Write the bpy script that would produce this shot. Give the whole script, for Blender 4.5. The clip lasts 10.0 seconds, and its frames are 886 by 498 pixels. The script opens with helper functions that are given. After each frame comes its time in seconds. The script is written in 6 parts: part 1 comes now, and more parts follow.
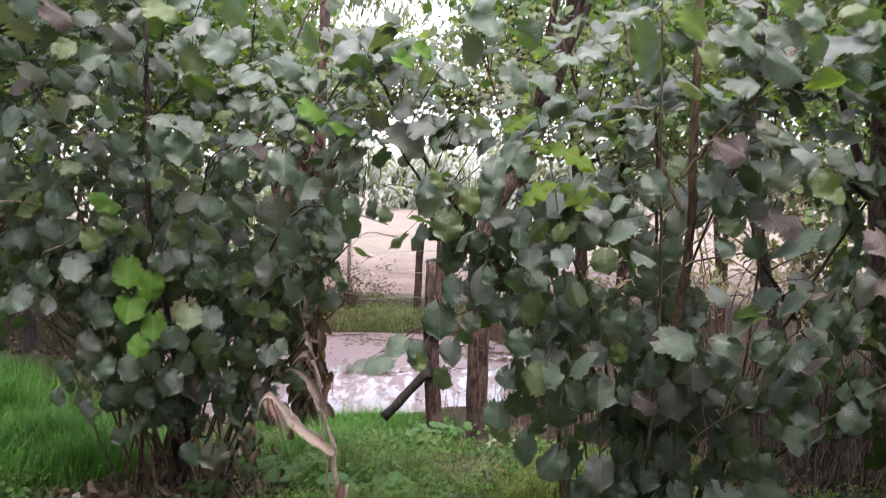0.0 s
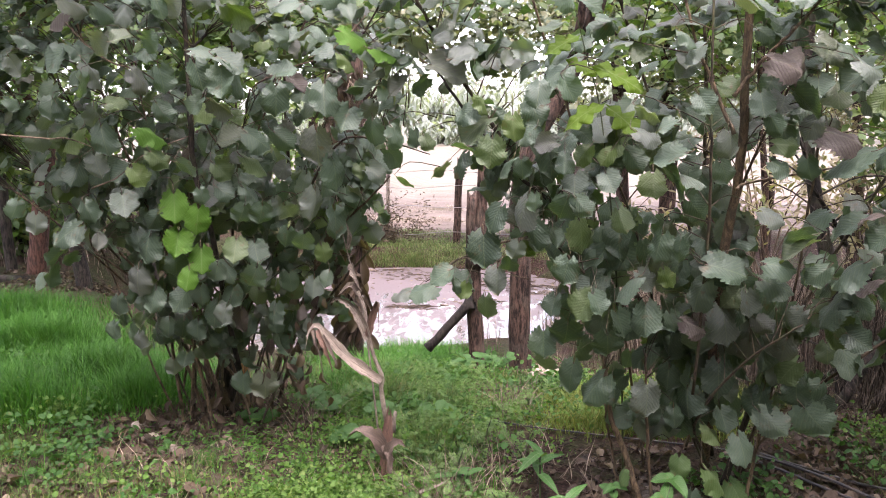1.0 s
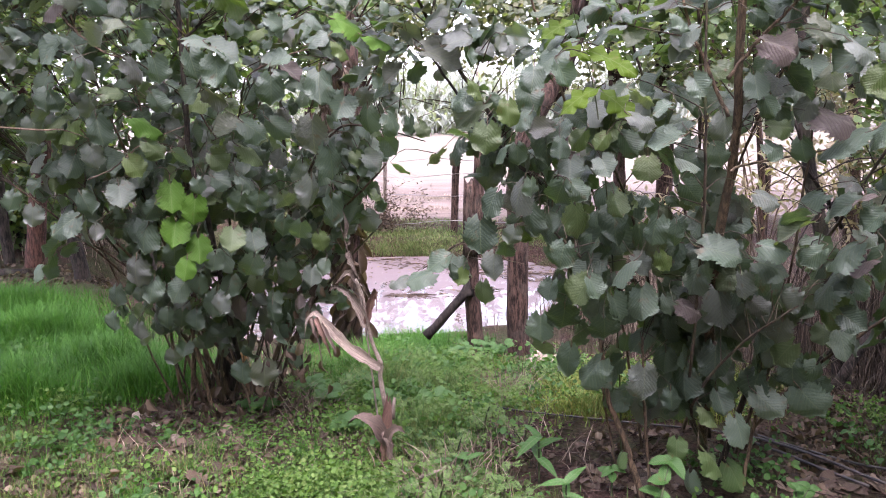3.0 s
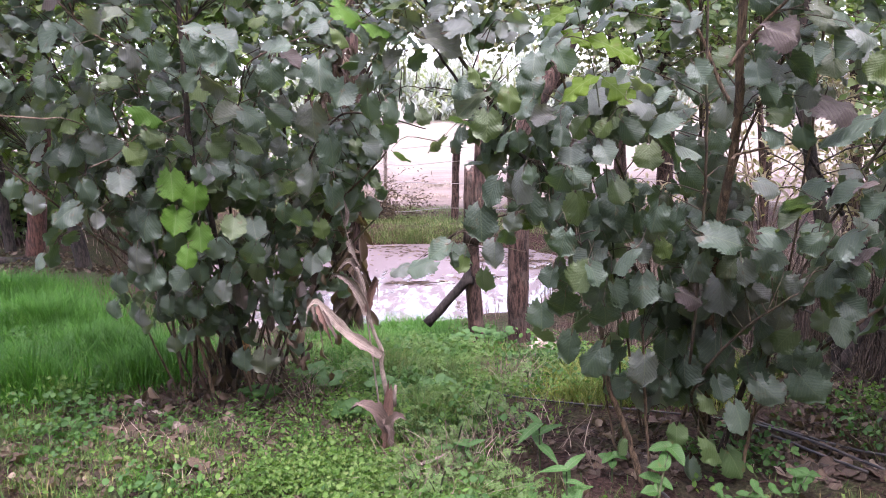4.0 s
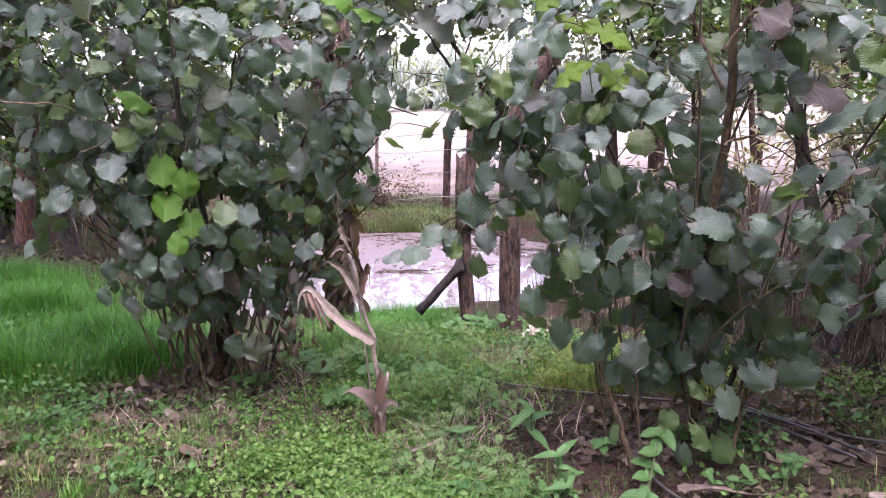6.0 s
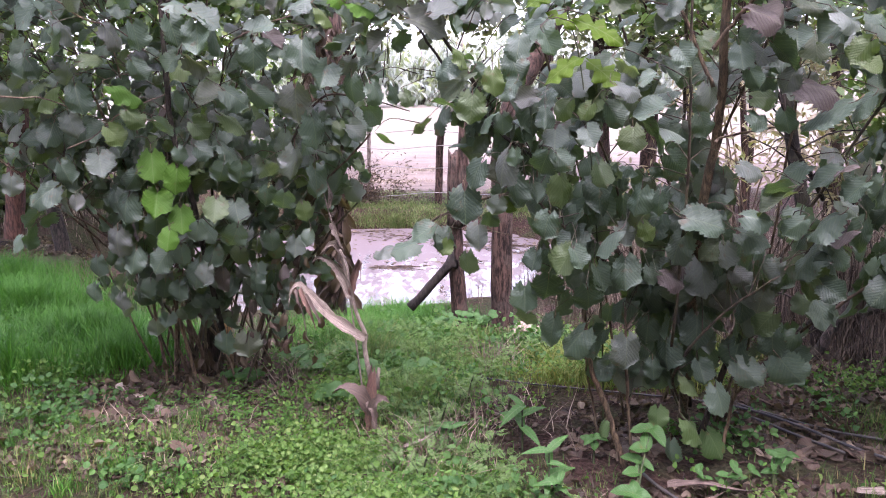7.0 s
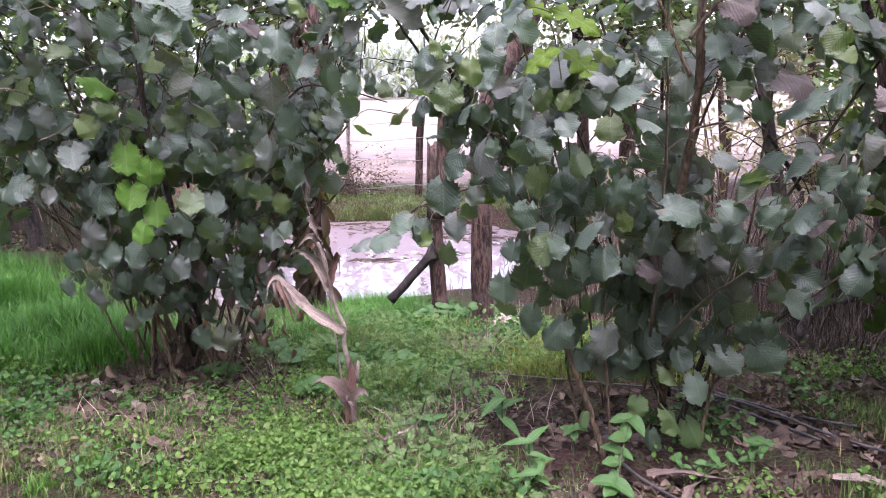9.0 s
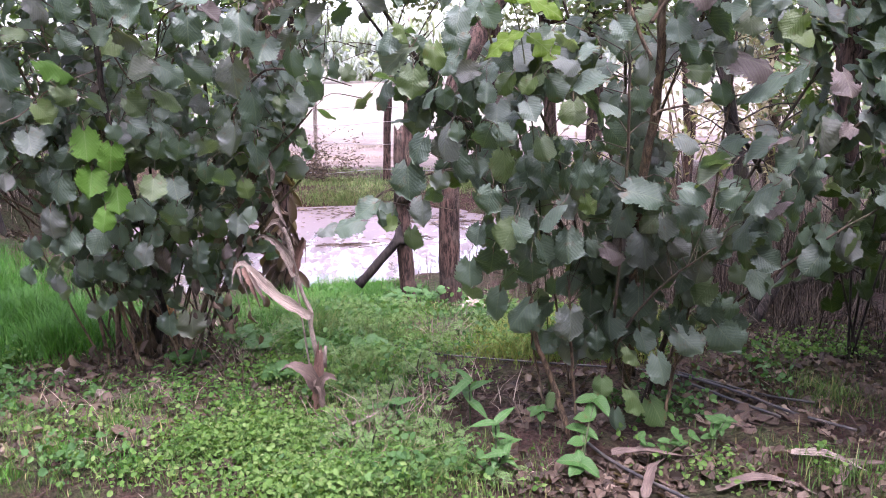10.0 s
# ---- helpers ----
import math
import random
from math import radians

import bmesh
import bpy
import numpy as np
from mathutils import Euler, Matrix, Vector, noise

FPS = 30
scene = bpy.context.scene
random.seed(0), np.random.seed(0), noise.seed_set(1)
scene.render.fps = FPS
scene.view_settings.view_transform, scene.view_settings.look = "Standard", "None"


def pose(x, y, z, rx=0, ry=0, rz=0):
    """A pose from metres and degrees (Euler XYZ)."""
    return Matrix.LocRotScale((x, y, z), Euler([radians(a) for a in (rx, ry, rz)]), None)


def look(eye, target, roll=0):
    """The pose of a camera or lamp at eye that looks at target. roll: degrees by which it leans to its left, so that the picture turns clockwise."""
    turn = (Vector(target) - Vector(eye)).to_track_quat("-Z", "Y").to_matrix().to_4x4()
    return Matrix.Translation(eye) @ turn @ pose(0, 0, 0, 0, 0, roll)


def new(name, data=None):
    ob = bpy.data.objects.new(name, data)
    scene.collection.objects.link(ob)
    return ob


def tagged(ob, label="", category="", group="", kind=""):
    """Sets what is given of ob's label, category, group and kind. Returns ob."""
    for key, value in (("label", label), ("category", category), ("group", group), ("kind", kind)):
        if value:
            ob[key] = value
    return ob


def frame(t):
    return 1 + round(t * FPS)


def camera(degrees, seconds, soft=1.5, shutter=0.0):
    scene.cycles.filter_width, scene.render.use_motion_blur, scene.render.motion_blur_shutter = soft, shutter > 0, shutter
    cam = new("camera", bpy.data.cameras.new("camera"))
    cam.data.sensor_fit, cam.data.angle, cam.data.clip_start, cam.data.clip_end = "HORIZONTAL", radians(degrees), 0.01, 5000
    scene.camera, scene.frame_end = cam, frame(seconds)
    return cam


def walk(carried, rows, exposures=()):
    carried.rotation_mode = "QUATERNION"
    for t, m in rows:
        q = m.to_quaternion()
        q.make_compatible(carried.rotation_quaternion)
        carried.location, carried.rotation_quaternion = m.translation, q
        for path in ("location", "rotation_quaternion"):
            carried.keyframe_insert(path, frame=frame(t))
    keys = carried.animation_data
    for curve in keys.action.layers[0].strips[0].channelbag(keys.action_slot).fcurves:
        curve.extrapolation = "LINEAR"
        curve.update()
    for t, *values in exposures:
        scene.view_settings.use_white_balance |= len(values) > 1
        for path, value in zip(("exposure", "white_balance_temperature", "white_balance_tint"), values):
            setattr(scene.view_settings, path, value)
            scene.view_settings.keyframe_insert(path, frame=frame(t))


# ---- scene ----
EXPOSURES = [(0, 0.89, 6430, 23), (0.5, 1.11, 6660, 21.5), (1, 1.29, 6560, 23.5), (2, 1.29, 6330, 28.5), (4, 1.36, 6060, 34), (6.5, 1.34, 5970, 35.5), (8.5, 1.36, 5930, 35.5), (10, 1.53, 5890, 35.5)]
SKY = 0.57
cam = camera(59.5, 10.0, 0.95, 0.3)
PATH = [
    (0, (0.237, 0.33, 1.387), (0.166, 2.322, 1.23), 0.4),
    (0.5, (0.22, 0.339, 1.363), (0.082, 2.313, 1.071), -0.2),
    (1, (0.218, 0.338, 1.36), (0.05, 2.305, 1.041), -0.9),
    (1.5, (0.222, 0.33, 1.359), (0.056, 2.295, 1.027), -1.2),
    (2, (0.225, 0.325, 1.358), (0.066, 2.29, 1.023), -1.6),
    (3.5, (0.222, 0.329, 1.35), (0.057, 2.289, 0.99), -1.6),
    (4, (0.222, 0.326, 1.354), (0.057, 2.283, 0.976), -1.7),
    (4.5, (0.219, 0.327, 1.353), (0.057, 2.283, 0.966), -1.8),
    (5, (0.217, 0.332, 1.349), (0.053, 2.287, 0.959), -1.7),
    (6.5, (0.217, 0.326, 1.344), (0.088, 2.279, 0.931), -1.4),
    (7, (0.221, 0.329, 1.344), (0.098, 2.281, 0.928), -1.3),
    (7.5, (0.221, 0.328, 1.345), (0.097, 2.28, 0.927), -1.4),
    (8, (0.219, 0.33, 1.344), (0.109, 2.282, 0.924), -1.3),
    (8.5, (0.221, 0.332, 1.342), (0.129, 2.285, 0.919), -1.1),
    (9, (0.229, 0.341, 1.339), (0.154, 2.291, 0.903), -1.4),
    (9.5, (0.238, 0.34, 1.338), (0.217, 2.284, 0.87), -1.6),
    (10, (0.242, 0.336, 1.34), (0.244, 2.278, 0.862), -1.4),
]
walk(cam, [(t, look(eye, target, roll)) for t, eye, target, roll in PATH], EXPOSURES)

# ---- world and light: overcast daylight ----
world = bpy.data.worlds.new("overcast_sky")
scene.world = world
world.use_nodes = True
wn, wl = world.node_tree.nodes, world.node_tree.links
sky = wn.new("ShaderNodeTexSky")
sky.sky_type = "NISHITA"
sky.sun_disc = False
sky.sun_elevation = radians(68)
sky.sun_rotation = radians(162)
sky.dust_density = 4.0
grey = wn.new("ShaderNodeHueSaturation")
grey.inputs["Saturation"].default_value = 0.4
wl.new(sky.outputs[0], grey.inputs["Color"])
wl.new(grey.outputs[0], wn["Background"].inputs["Color"])
wn["Background"].inputs["Strength"].default_value = SKY

sun_data = bpy.data.lights.new("sun", "SUN")
sun_data.energy, sun_data.angle, sun_data.color = 1.6, radians(45), (1.0, 0.96, 0.94)
sun = new("sun", sun_data)
sun.matrix_world = look((1.0, -3.0, 8), (0, 0, 0))

# ---- helpers of this scene ----
R = random.Random(7)
UP = Vector((0, 0, 1))


class Builder:
    """Collects vertices, faces and uvs of one mesh."""

    def __init__(self):
        self.v, self.f, self.uv, self.m = [], [], [], []

    def add(self, verts, faces, uvs=None, m=None, slot=0):
        o = len(self.v)
        self.v.extend([m @ p for p in verts] if m is not None else verts)
        self.f.extend([tuple(i + o for i in q) for q in faces])
        self.uv.extend(uvs if uvs is not None else [(0.0, 0.0)] * len(verts))
        self.m.extend([slot] * len(faces))

    def tube(self, pts, radii, sides=7, rough=0.0, cap=True, slot=0):
        pts = [Vector(p) for p in pts]
        verts, faces, uvs = [], [], []
        n, run = len(pts), 0.0
        side = None
        for i, p in enumerate(pts):
            d = (pts[min(i + 1, n - 1)] - pts[max(i - 1, 0)]).normalized()
            if side is None:
                side = d.cross(Vector((0.31, 0.2, 0.93)) if abs(d.z) < 0.9 else Vector((1, 0.1, 0))).normalized()
            side = (side - d * side.dot(d)).normalized()
            other = d.cross(side)
            run += (p - pts[i - 1]).length if i else 0.0
            for k in range(sides):
                a = 2 * math.pi * k / sides
                r = radii[i] * (1 + rough * (R.random() - 0.5) * 2)
                verts.append(p + (side * math.cos(a) + other * math.sin(a)) * r)
                uvs.append((k / sides, run))
        for i in range(n - 1):
            for k in range(sides):
                k2 = (k + 1) % sides
                faces.append((i * sides + k, i * sides + k2, (i + 1) * sides + k2, (i + 1) * sides + k))
        if cap:
            faces.append(tuple(range(sides))[::-1])
            faces.append(tuple((n - 1) * sides + k for k in range(sides)))
        self.add(verts, faces, uvs, slot=slot)

    def mesh(self, name, *mats, smooth=True):
        me = bpy.data.meshes.new(name)
        me.from_pydata([tuple(p) for p in self.v], [], self.f)
        layer = me.uv_layers.new(name="UVMap")
        idx = np.empty(len(me.loops), dtype=np.int32)
        me.loops.foreach_get("vertex_index", idx)
        layer.data.foreach_set("uv", np.array(self.uv, dtype=np.float32)[idx].ravel())
        for mat in mats:
            me.materials.append(mat)
        me.polygons.foreach_set("material_index", np.array(self.m, dtype=np.int32))
        me.polygons.foreach_set("use_smooth", np.full(len(self.f), smooth))
        me.update()
        return me


def thing(name, at, label, category, group="", kind=""):
    ob = new(name)
    ob.location = at
    ob.empty_display_size = 0.1
    return tagged(ob, label, category, group, kind)


def part(name, mesh, parent, label="", m=None, kind=""):
    """A mesh built in world coordinates, under its thing."""
    ob = new(name, mesh)
    ob.parent = parent
    base = parent.location if parent.parent is None else parent.parent.location + parent.location
    ob.matrix_basis = Matrix.Translation(-base) @ (m if m is not None else Matrix())
    return tagged(ob, label, kind=kind)


def curve(points, n):
    """A smooth path of n points through the given ones."""
    p = [Vector(q) for q in points]
    p = [p[0] * 2 - p[1]] + p + [p[-1] * 2 - p[-2]]
    out, spans = [], len(p) - 3
    for i in range(n):
        s = min(i / (n - 1) * spans, spans - 1e-6)
        k, u = int(s), s - int(s)
        a, b, c, d = p[k:k + 4]
        out.append(0.5 * (2 * b + (c - a) * u + (2 * a - 5 * b + 4 * c - d) * u * u + (3 * b - a - 3 * c + d) * u ** 3))
    return out


def taper(r0, r1, n):
    return [r0 + (r1 - r0) * i / (n - 1) for i in range(n)]


def facing(normal, tip):
    """Rotation with z along the normal and y along the tip."""
    z = Vector(normal).normalized()
    y = Vector(tip) - z * z.dot(Vector(tip))
    if y.length < 1e-4:
        y = z.orthogonal()
    y.normalize()
    x = y.cross(z)
    return Matrix((x, y, z)).transposed().to_4x4()


# ---- materials ----
def material(name):
    mat = bpy.data.materials.new(name)
    mat.use_nodes = True
    nodes, links = mat.node_tree.nodes, mat.node_tree.links
    return mat, nodes, links, nodes["Principled BSDF"]


def ramp(nodes, stops):
    r = nodes.new("ShaderNodeValToRGB")
    e = r.color_ramp.elements
    while len(e) < len(stops):
        e.new(0.5)
    for el, (pos, col) in zip(e, stops):
        el.position, el.color = pos, (*col, 1)
    return r


def noise_node(nodes, links, scale, detail=4, vector=None, rough=0.6):
    n = nodes.new("ShaderNodeTexNoise")
    n.inputs["Scale"].default_value, n.inputs["Detail"].default_value, n.inputs["Roughness"].default_value = scale, detail, rough
    if vector is not None:
        links.new(vector, n.inputs["Vector"])
    return n


def bump(nodes, links, height, strength, distance, p):
    b = nodes.new("ShaderNodeBump")
    b.inputs["Strength"].default_value, b.inputs["Distance"].default_value = strength, distance
    links.new(height, b.inputs["Height"])
    links.new(b.outputs[0], p.inputs["Normal"])
    return b


def calc(nodes, links, op, a, b=None, c=None):
    n = nodes.new("ShaderNodeMath")
    n.operation = op
    for i, v in enumerate((a, b, c)):
        if v is None:
            continue
        if isinstance(v, (int, float)):
            n.inputs[i].default_value = v
        else:
            links.new(v, n.inputs[i])
    return n.outputs[0]


def mix(nodes, links, fac, a, b, mode="MIX"):
    n = nodes.new("ShaderNodeMix")
    n.data_type, n.blend_type = "RGBA", mode
    for sock, v in ((n.inputs[0], fac), (n.inputs[6], a), (n.inputs[7], b)):
        if isinstance(v, (int, float)):
            sock.default_value = v
        elif isinstance(v, tuple):
            sock.default_value = (*v, 1)
        else:
            links.new(v, sock)
    return n.outputs[2]


def leaf_material(name, stops, island=False, through_light=0.36, rough=0.5, veins=8.0, sheen=0.5, gloss=0.5, blotch=(0.1, 0.06, 0.02)):
    mat, nodes, links, p = material(name)
    if island:
        rnd = nodes.new("ShaderNodeNewGeometry").outputs["Random Per Island"]
    else:
        rnd = nodes.new("ShaderNodeObjectInfo").outputs["Random"]
    r = ramp(nodes, stops)
    links.new(rnd, r.inputs[0])
    uv = nodes.new("ShaderNodeUVMap")
    sep = nodes.new("ShaderNodeSeparateXYZ")
    links.new(uv.outputs[0], sep.inputs[0])
    across = calc(nodes, links, "ABSOLUTE", calc(nodes, links, "SUBTRACT", sep.outputs[0], 0.5))
    geo = nodes.new("ShaderNodeNewGeometry")
    drift = noise_node(nodes, links, 38.0, 3, geo.outputs["Position"])
    along = calc(nodes, links, "SUBTRACT", sep.outputs[1], calc(nodes, links, "MULTIPLY", across, 1.15))
    along = calc(nodes, links, "MULTIPLY_ADD", drift.outputs[0], 0.13, along)
    wave = calc(nodes, links, "PINGPONG", calc(nodes, links, "MULTIPLY", along, veins), 0.5)
    vein = calc(nodes, links, "SUBTRACT", 1.0, calc(nodes, links, "SMOOTH_MIN", calc(nodes, links, "MULTIPLY", wave, 7.0), 1.0, 0.3))
    rib = calc(nodes, links, "SUBTRACT", 1.0, calc(nodes, links, "MINIMUM", calc(nodes, links, "MULTIPLY", across, 45.0), 1.0))
    line = calc(nodes, links, "MAXIMUM", calc(nodes, links, "MULTIPLY", vein, 0.6), rib)
    col = mix(nodes, links, calc(nodes, links, "MULTIPLY", line, 0.3), r.outputs[0], (0.19, 0.22, 0.13))
    spots = noise_node(nodes, links, 26.0, 5, geo.outputs["Position"])
    mask = ramp(nodes, [(0.62, (0, 0, 0)), (0.72, (1, 1, 1))])
    links.new(spots.outputs[0], mask.inputs[0])
    col = mix(nodes, links, calc(nodes, links, "MULTIPLY", mask.outputs[0], 0.55), col, blotch)
    links.new(col, p.inputs["Base Color"])
    p.inputs["Roughness"].default_value = rough
    p.inputs["Sheen Weight"].default_value = sheen
    p.inputs["Sheen Roughness"].default_value = 0.4
    p.inputs["Specular IOR Level"].default_value = gloss
    fine = noise_node(nodes, links, 320.0, 2, geo.outputs["Position"])
    high = calc(nodes, links, "ADD", calc(nodes, links, "MULTIPLY", wave, 0.5), calc(nodes, links, "MULTIPLY_ADD", fine.outputs[0], 0.5, calc(nodes, links, "MULTIPLY", drift.outputs[0], 1.8)))
    bump(nodes, links, high, 0.55, 0.005, p)
    tr = nodes.new("ShaderNodeBsdfTranslucent")
    warm = mix(nodes, links, 1.0, col, (1.45, 1.65, 0.5), "MULTIPLY")
    links.new(warm, tr.inputs["Color"])
    ms = nodes.new("ShaderNodeMixShader")
    ms.inputs[0].default_value = through_light
    links.new(p.outputs[0], ms.inputs[1])
    links.new(tr.outputs[0], ms.inputs[2])
    links.new(ms.outputs[0], nodes["Material Output"].inputs["Surface"])
    return mat


HAZEL = [(0.0, (0.038, 0.062, 0.042)), (0.3, (0.058, 0.092, 0.061)), (0.55, (0.074, 0.11, 0.078)), (0.7, (0.104, 0.124, 0.108)), (0.82, (0.088, 0.1, 0.09)), (0.87, (0.075, 0.078, 0.066)), (0.91, (0.07, 0.104, 0.045)), (1.0, (0.08, 0.122, 0.03))]
leaf_green = leaf_material("hazel_leaf", HAZEL, through_light=0.38, rough=0.5, sheen=0.03, gloss=0.65)
leaf_mass = leaf_material("hazel_leaf_mass", HAZEL, island=True, through_light=0.38, rough=0.5, sheen=0.03, gloss=0.65)
leaf_lime = leaf_material("lime_green_leaf", [(0, (0.045, 0.11, 0.012)), (1, (0.062, 0.14, 0.015))], through_light=0.3, sheen=0.0, gloss=0.2, rough=0.6)
leaf_yellow = leaf_material("yellowing_leaf", [(0, (0.05, 0.09, 0.03)), (1, (0.068, 0.105, 0.034))], through_light=0.3, sheen=0.0, gloss=0.3, rough=0.6)
leaf_oak = leaf_material("oak_leaf", [(0, (0.055, 0.1, 0.004)), (1, (0.075, 0.13, 0.006))], through_light=0.3, veins=5.0, sheen=0.0, gloss=0.2, rough=0.6)
leaf_brown = leaf_material("withered_leaf", [(0, (0.026, 0.016, 0.013)), (0.5, (0.062, 0.039, 0.03)), (0.88, (0.1, 0.067, 0.051)), (1, (0.2, 0.15, 0.12))], island=True, through_light=0.2, rough=0.7, sheen=0.0, gloss=0.3)
leaf_pink = leaf_material("pinkish_withered_leaf", [(0, (0.05, 0.037, 0.034)), (1, (0.085, 0.064, 0.058))], through_light=0.2, rough=0.65, sheen=0.0)
leaf_tree = leaf_material("tree_leaf", [(0, (0.04, 0.075, 0.026)), (0.6, (0.068, 0.12, 0.036)), (1, (0.13, 0.165, 0.045))], island=True, through_light=0.45, sheen=0.05)
leaf_willow = leaf_material("willow_leaf", [(0, (0.08, 0.1, 0.07)), (0.6, (0.13, 0.15, 0.1)), (1, (0.2, 0.19, 0.12))], island=True, through_light=0.45, sheen=0.05)
leaf_dry = leaf_material("half_dry_leaf", [(0, (0.14, 0.11, 0.085)), (0.7, (0.28, 0.23, 0.18)), (1, (0.17, 0.19, 0.1))], island=True, through_light=0.4, sheen=0.0, gloss=0.2)
# pale grey here is distance haze mixed into the leaf colour
leaf_hazed = leaf_material("hazed_far_leaf", [(0, (0.15, 0.17, 0.16)), (1, (0.24, 0.26, 0.25))], island=True, through_light=0.4, sheen=0.0)
leaf_bramble = leaf_material("bramble_leaf", [(0, (0.018, 0.036, 0.008)), (1, (0.034, 0.058, 0.012))], through_light=0.2, sheen=0.0, gloss=0.3)
leaf_weed = leaf_material("weed_leaf", [(0, (0.03, 0.076, 0.012)), (0.5, (0.076, 0.155, 0.03)), (0.85, (0.105, 0.182, 0.045)), (1, (0.145, 0.2, 0.068))], island=True, through_light=0.4, sheen=0.0, gloss=0.25)
leaf_herb = leaf_material("herb_leaf", [(0, (0.022, 0.072, 0.015)), (0.6, (0.038, 0.102, 0.022)), (1, (0.066, 0.142, 0.032))], island=True, through_light=0.32, sheen=0.0, gloss=0.3)
leaf_fern = leaf_material("yarrow_leaf", [(0, (0.034, 0.094, 0.018)), (1, (0.076, 0.165, 0.03))], island=True, through_light=0.35, sheen=0.0, gloss=0.2)


def blade_material(name, stops, through_light=0.35, rough=0.5):
    mat, nodes, links, p = material(name)
    geo = nodes.new("ShaderNodeNewGeometry")
    r = ramp(nodes, stops)
    links.new(geo.outputs["Random Per Island"], r.inputs[0])
    n = noise_node(nodes, links, 2.2, 3, geo.outputs["Position"])
    tone = ramp(nodes, [(0.35, (0.75, 0.78, 0.7)), (0.7, (1.2, 1.15, 1.05))])
    links.new(n.outputs[0], tone.inputs[0])
    col = mix(nodes, links, 1.0, r.outputs[0], tone.outputs[0], "MULTIPLY")
    links.new(col, p.inputs["Base Color"])
    p.inputs["Roughness"].default_value = rough
    p.inputs["Specular IOR Level"].default_value = 0.25
    tr = nodes.new("ShaderNodeBsdfTranslucent")
    links.new(col, tr.inputs["Color"])
    ms = nodes.new("ShaderNodeMixShader")
    ms.inputs[0].default_value = through_light
    links.new(p.outputs[0], ms.inputs[1])
    links.new(tr.outputs[0], ms.inputs[2])
    links.new(ms.outputs[0], nodes["Material Output"].inputs["Surface"])
    return mat


grass_lush = blade_material("lush_grass", [(0, (0.024, 0.1, 0.008)), (0.7, (0.042, 0.15, 0.011)), (1, (0.075, 0.18, 0.024))])
grass_short = blade_material("short_grass", [(0, (0.04, 0.09, 0.018)), (0.6, (0.075, 0.14, 0.03)), (0.9, (0.13, 0.16, 0.05)), (1, (0.28, 0.23, 0.12))])
straw_mat = blade_material("straw", [(0, (0.06, 0.044, 0.037)), (0.6, (0.155, 0.115, 0.094)), (1, (0.36, 0.29, 0.24))], 0.2, 0.7)
stalk_dead = blade_material("dead_stalk", [(0, (0.02, 0.014, 0.012)), (0.6, (0.06, 0.043, 0.035)), (1, (0.19, 0.145, 0.12))], 0.1, 0.8)
stubble_mat = blade_material("dry_stubble", [(0, (0.27, 0.215, 0.18)), (1, (0.45, 0.38, 0.33))], 0.2, 0.8)
# lighter yellow-green copy of the grass, sunlight put into its colour
grass_sunlit = blade_material("sunlit_painted_grass", [(0, (0.08, 0.12, 0.02)), (0.6, (0.14, 0.19, 0.035)), (1, (0.24, 0.25, 0.07))])
grass_far = blade_material("bank_grass", [(0, (0.08, 0.13, 0.04)), (0.6, (0.155, 0.22, 0.075)), (0.9, (0.24, 0.25, 0.12)), (1, (0.3, 0.24, 0.17))])


def bark_material(name, dark, light, scale=1.0, moss=0.0, ridge=0.6, patch=None):
    mat, nodes, links, p = material(name)
    geo = nodes.new("ShaderNodeNewGeometry")
    mp = nodes.new("ShaderNodeMapping")
    mp.inputs["Scale"].default_value = (scale, scale, scale * 0.22)
    links.new(geo.outputs["Position"], mp.inputs["Vector"])
    n1 = noise_node(nodes, links, 70.0, 8, mp.outputs[0], 0.72)
    n2 = noise_node(nodes, links, 5.0, 4, geo.outputs["Position"])
    r = ramp(nodes, [(0.43, dark), (0.58, light)])
    links.new(n1.outputs[0], r.inputs[0])
    tone = ramp(nodes, [(0.35, (0.7, 0.68, 0.68)), (0.65, (1.15, 1.1, 1.05))])
    links.new(n2.outputs[0], tone.inputs[0])
    col = mix(nodes, links, 1.0, r.outputs[0], tone.outputs[0], "MULTIPLY")
    if moss:
        n3 = noise_node(nodes, links, 9.0, 5, geo.outputs["Position"])
        mk = ramp(nodes, [(0.52, (0, 0, 0)), (0.66, (1, 1, 1))])
        links.new(n3.outputs[0], mk.inputs[0])
        col = mix(nodes, links, calc(nodes, links, "MULTIPLY", mk.outputs[0], moss), col, patch or (0.09, 0.12, 0.05))
    links.new(col, p.inputs["Base Color"])
    p.inputs["Roughness"].default_value = 0.9
    p.inputs["Specular IOR Level"].default_value = 0.25
    bump(nodes, links, n1.outputs[0], ridge, 0.012, p)
    return mat


bark_hazel = bark_material("hazel_bark", (0.03, 0.024, 0.018), (0.1, 0.075, 0.052), 1.2, 0.5, 0.4)
bark_tan = bark_material("tan_hazel_bark", (0.048, 0.034, 0.022), (0.165, 0.118, 0.074), 1.2, 0.3, 0.9, (0.16, 0.14, 0.1))
bark_twig = bark_material("pale_twig_bark", (0.07, 0.05, 0.036), (0.18, 0.135, 0.095), 1.0, 0.0, 0.3)
bark_rough = bark_material("furrowed_bark", (0.011, 0.006, 0.005), (0.09, 0.056, 0.045), 0.8, 0.25, 1.0, (0.13, 0.11, 0.09))
bark_red = bark_material("reddish_bark", (0.035, 0.018, 0.014), (0.11, 0.056, 0.042), 0.7, 0.3, 0.6, (0.1, 0.075, 0.06))
bark_dark = bark_material("wet_dark_bark", (0.012, 0.01, 0.009), (0.05, 0.04, 0.034), 0.8, 0.2, 0.9)
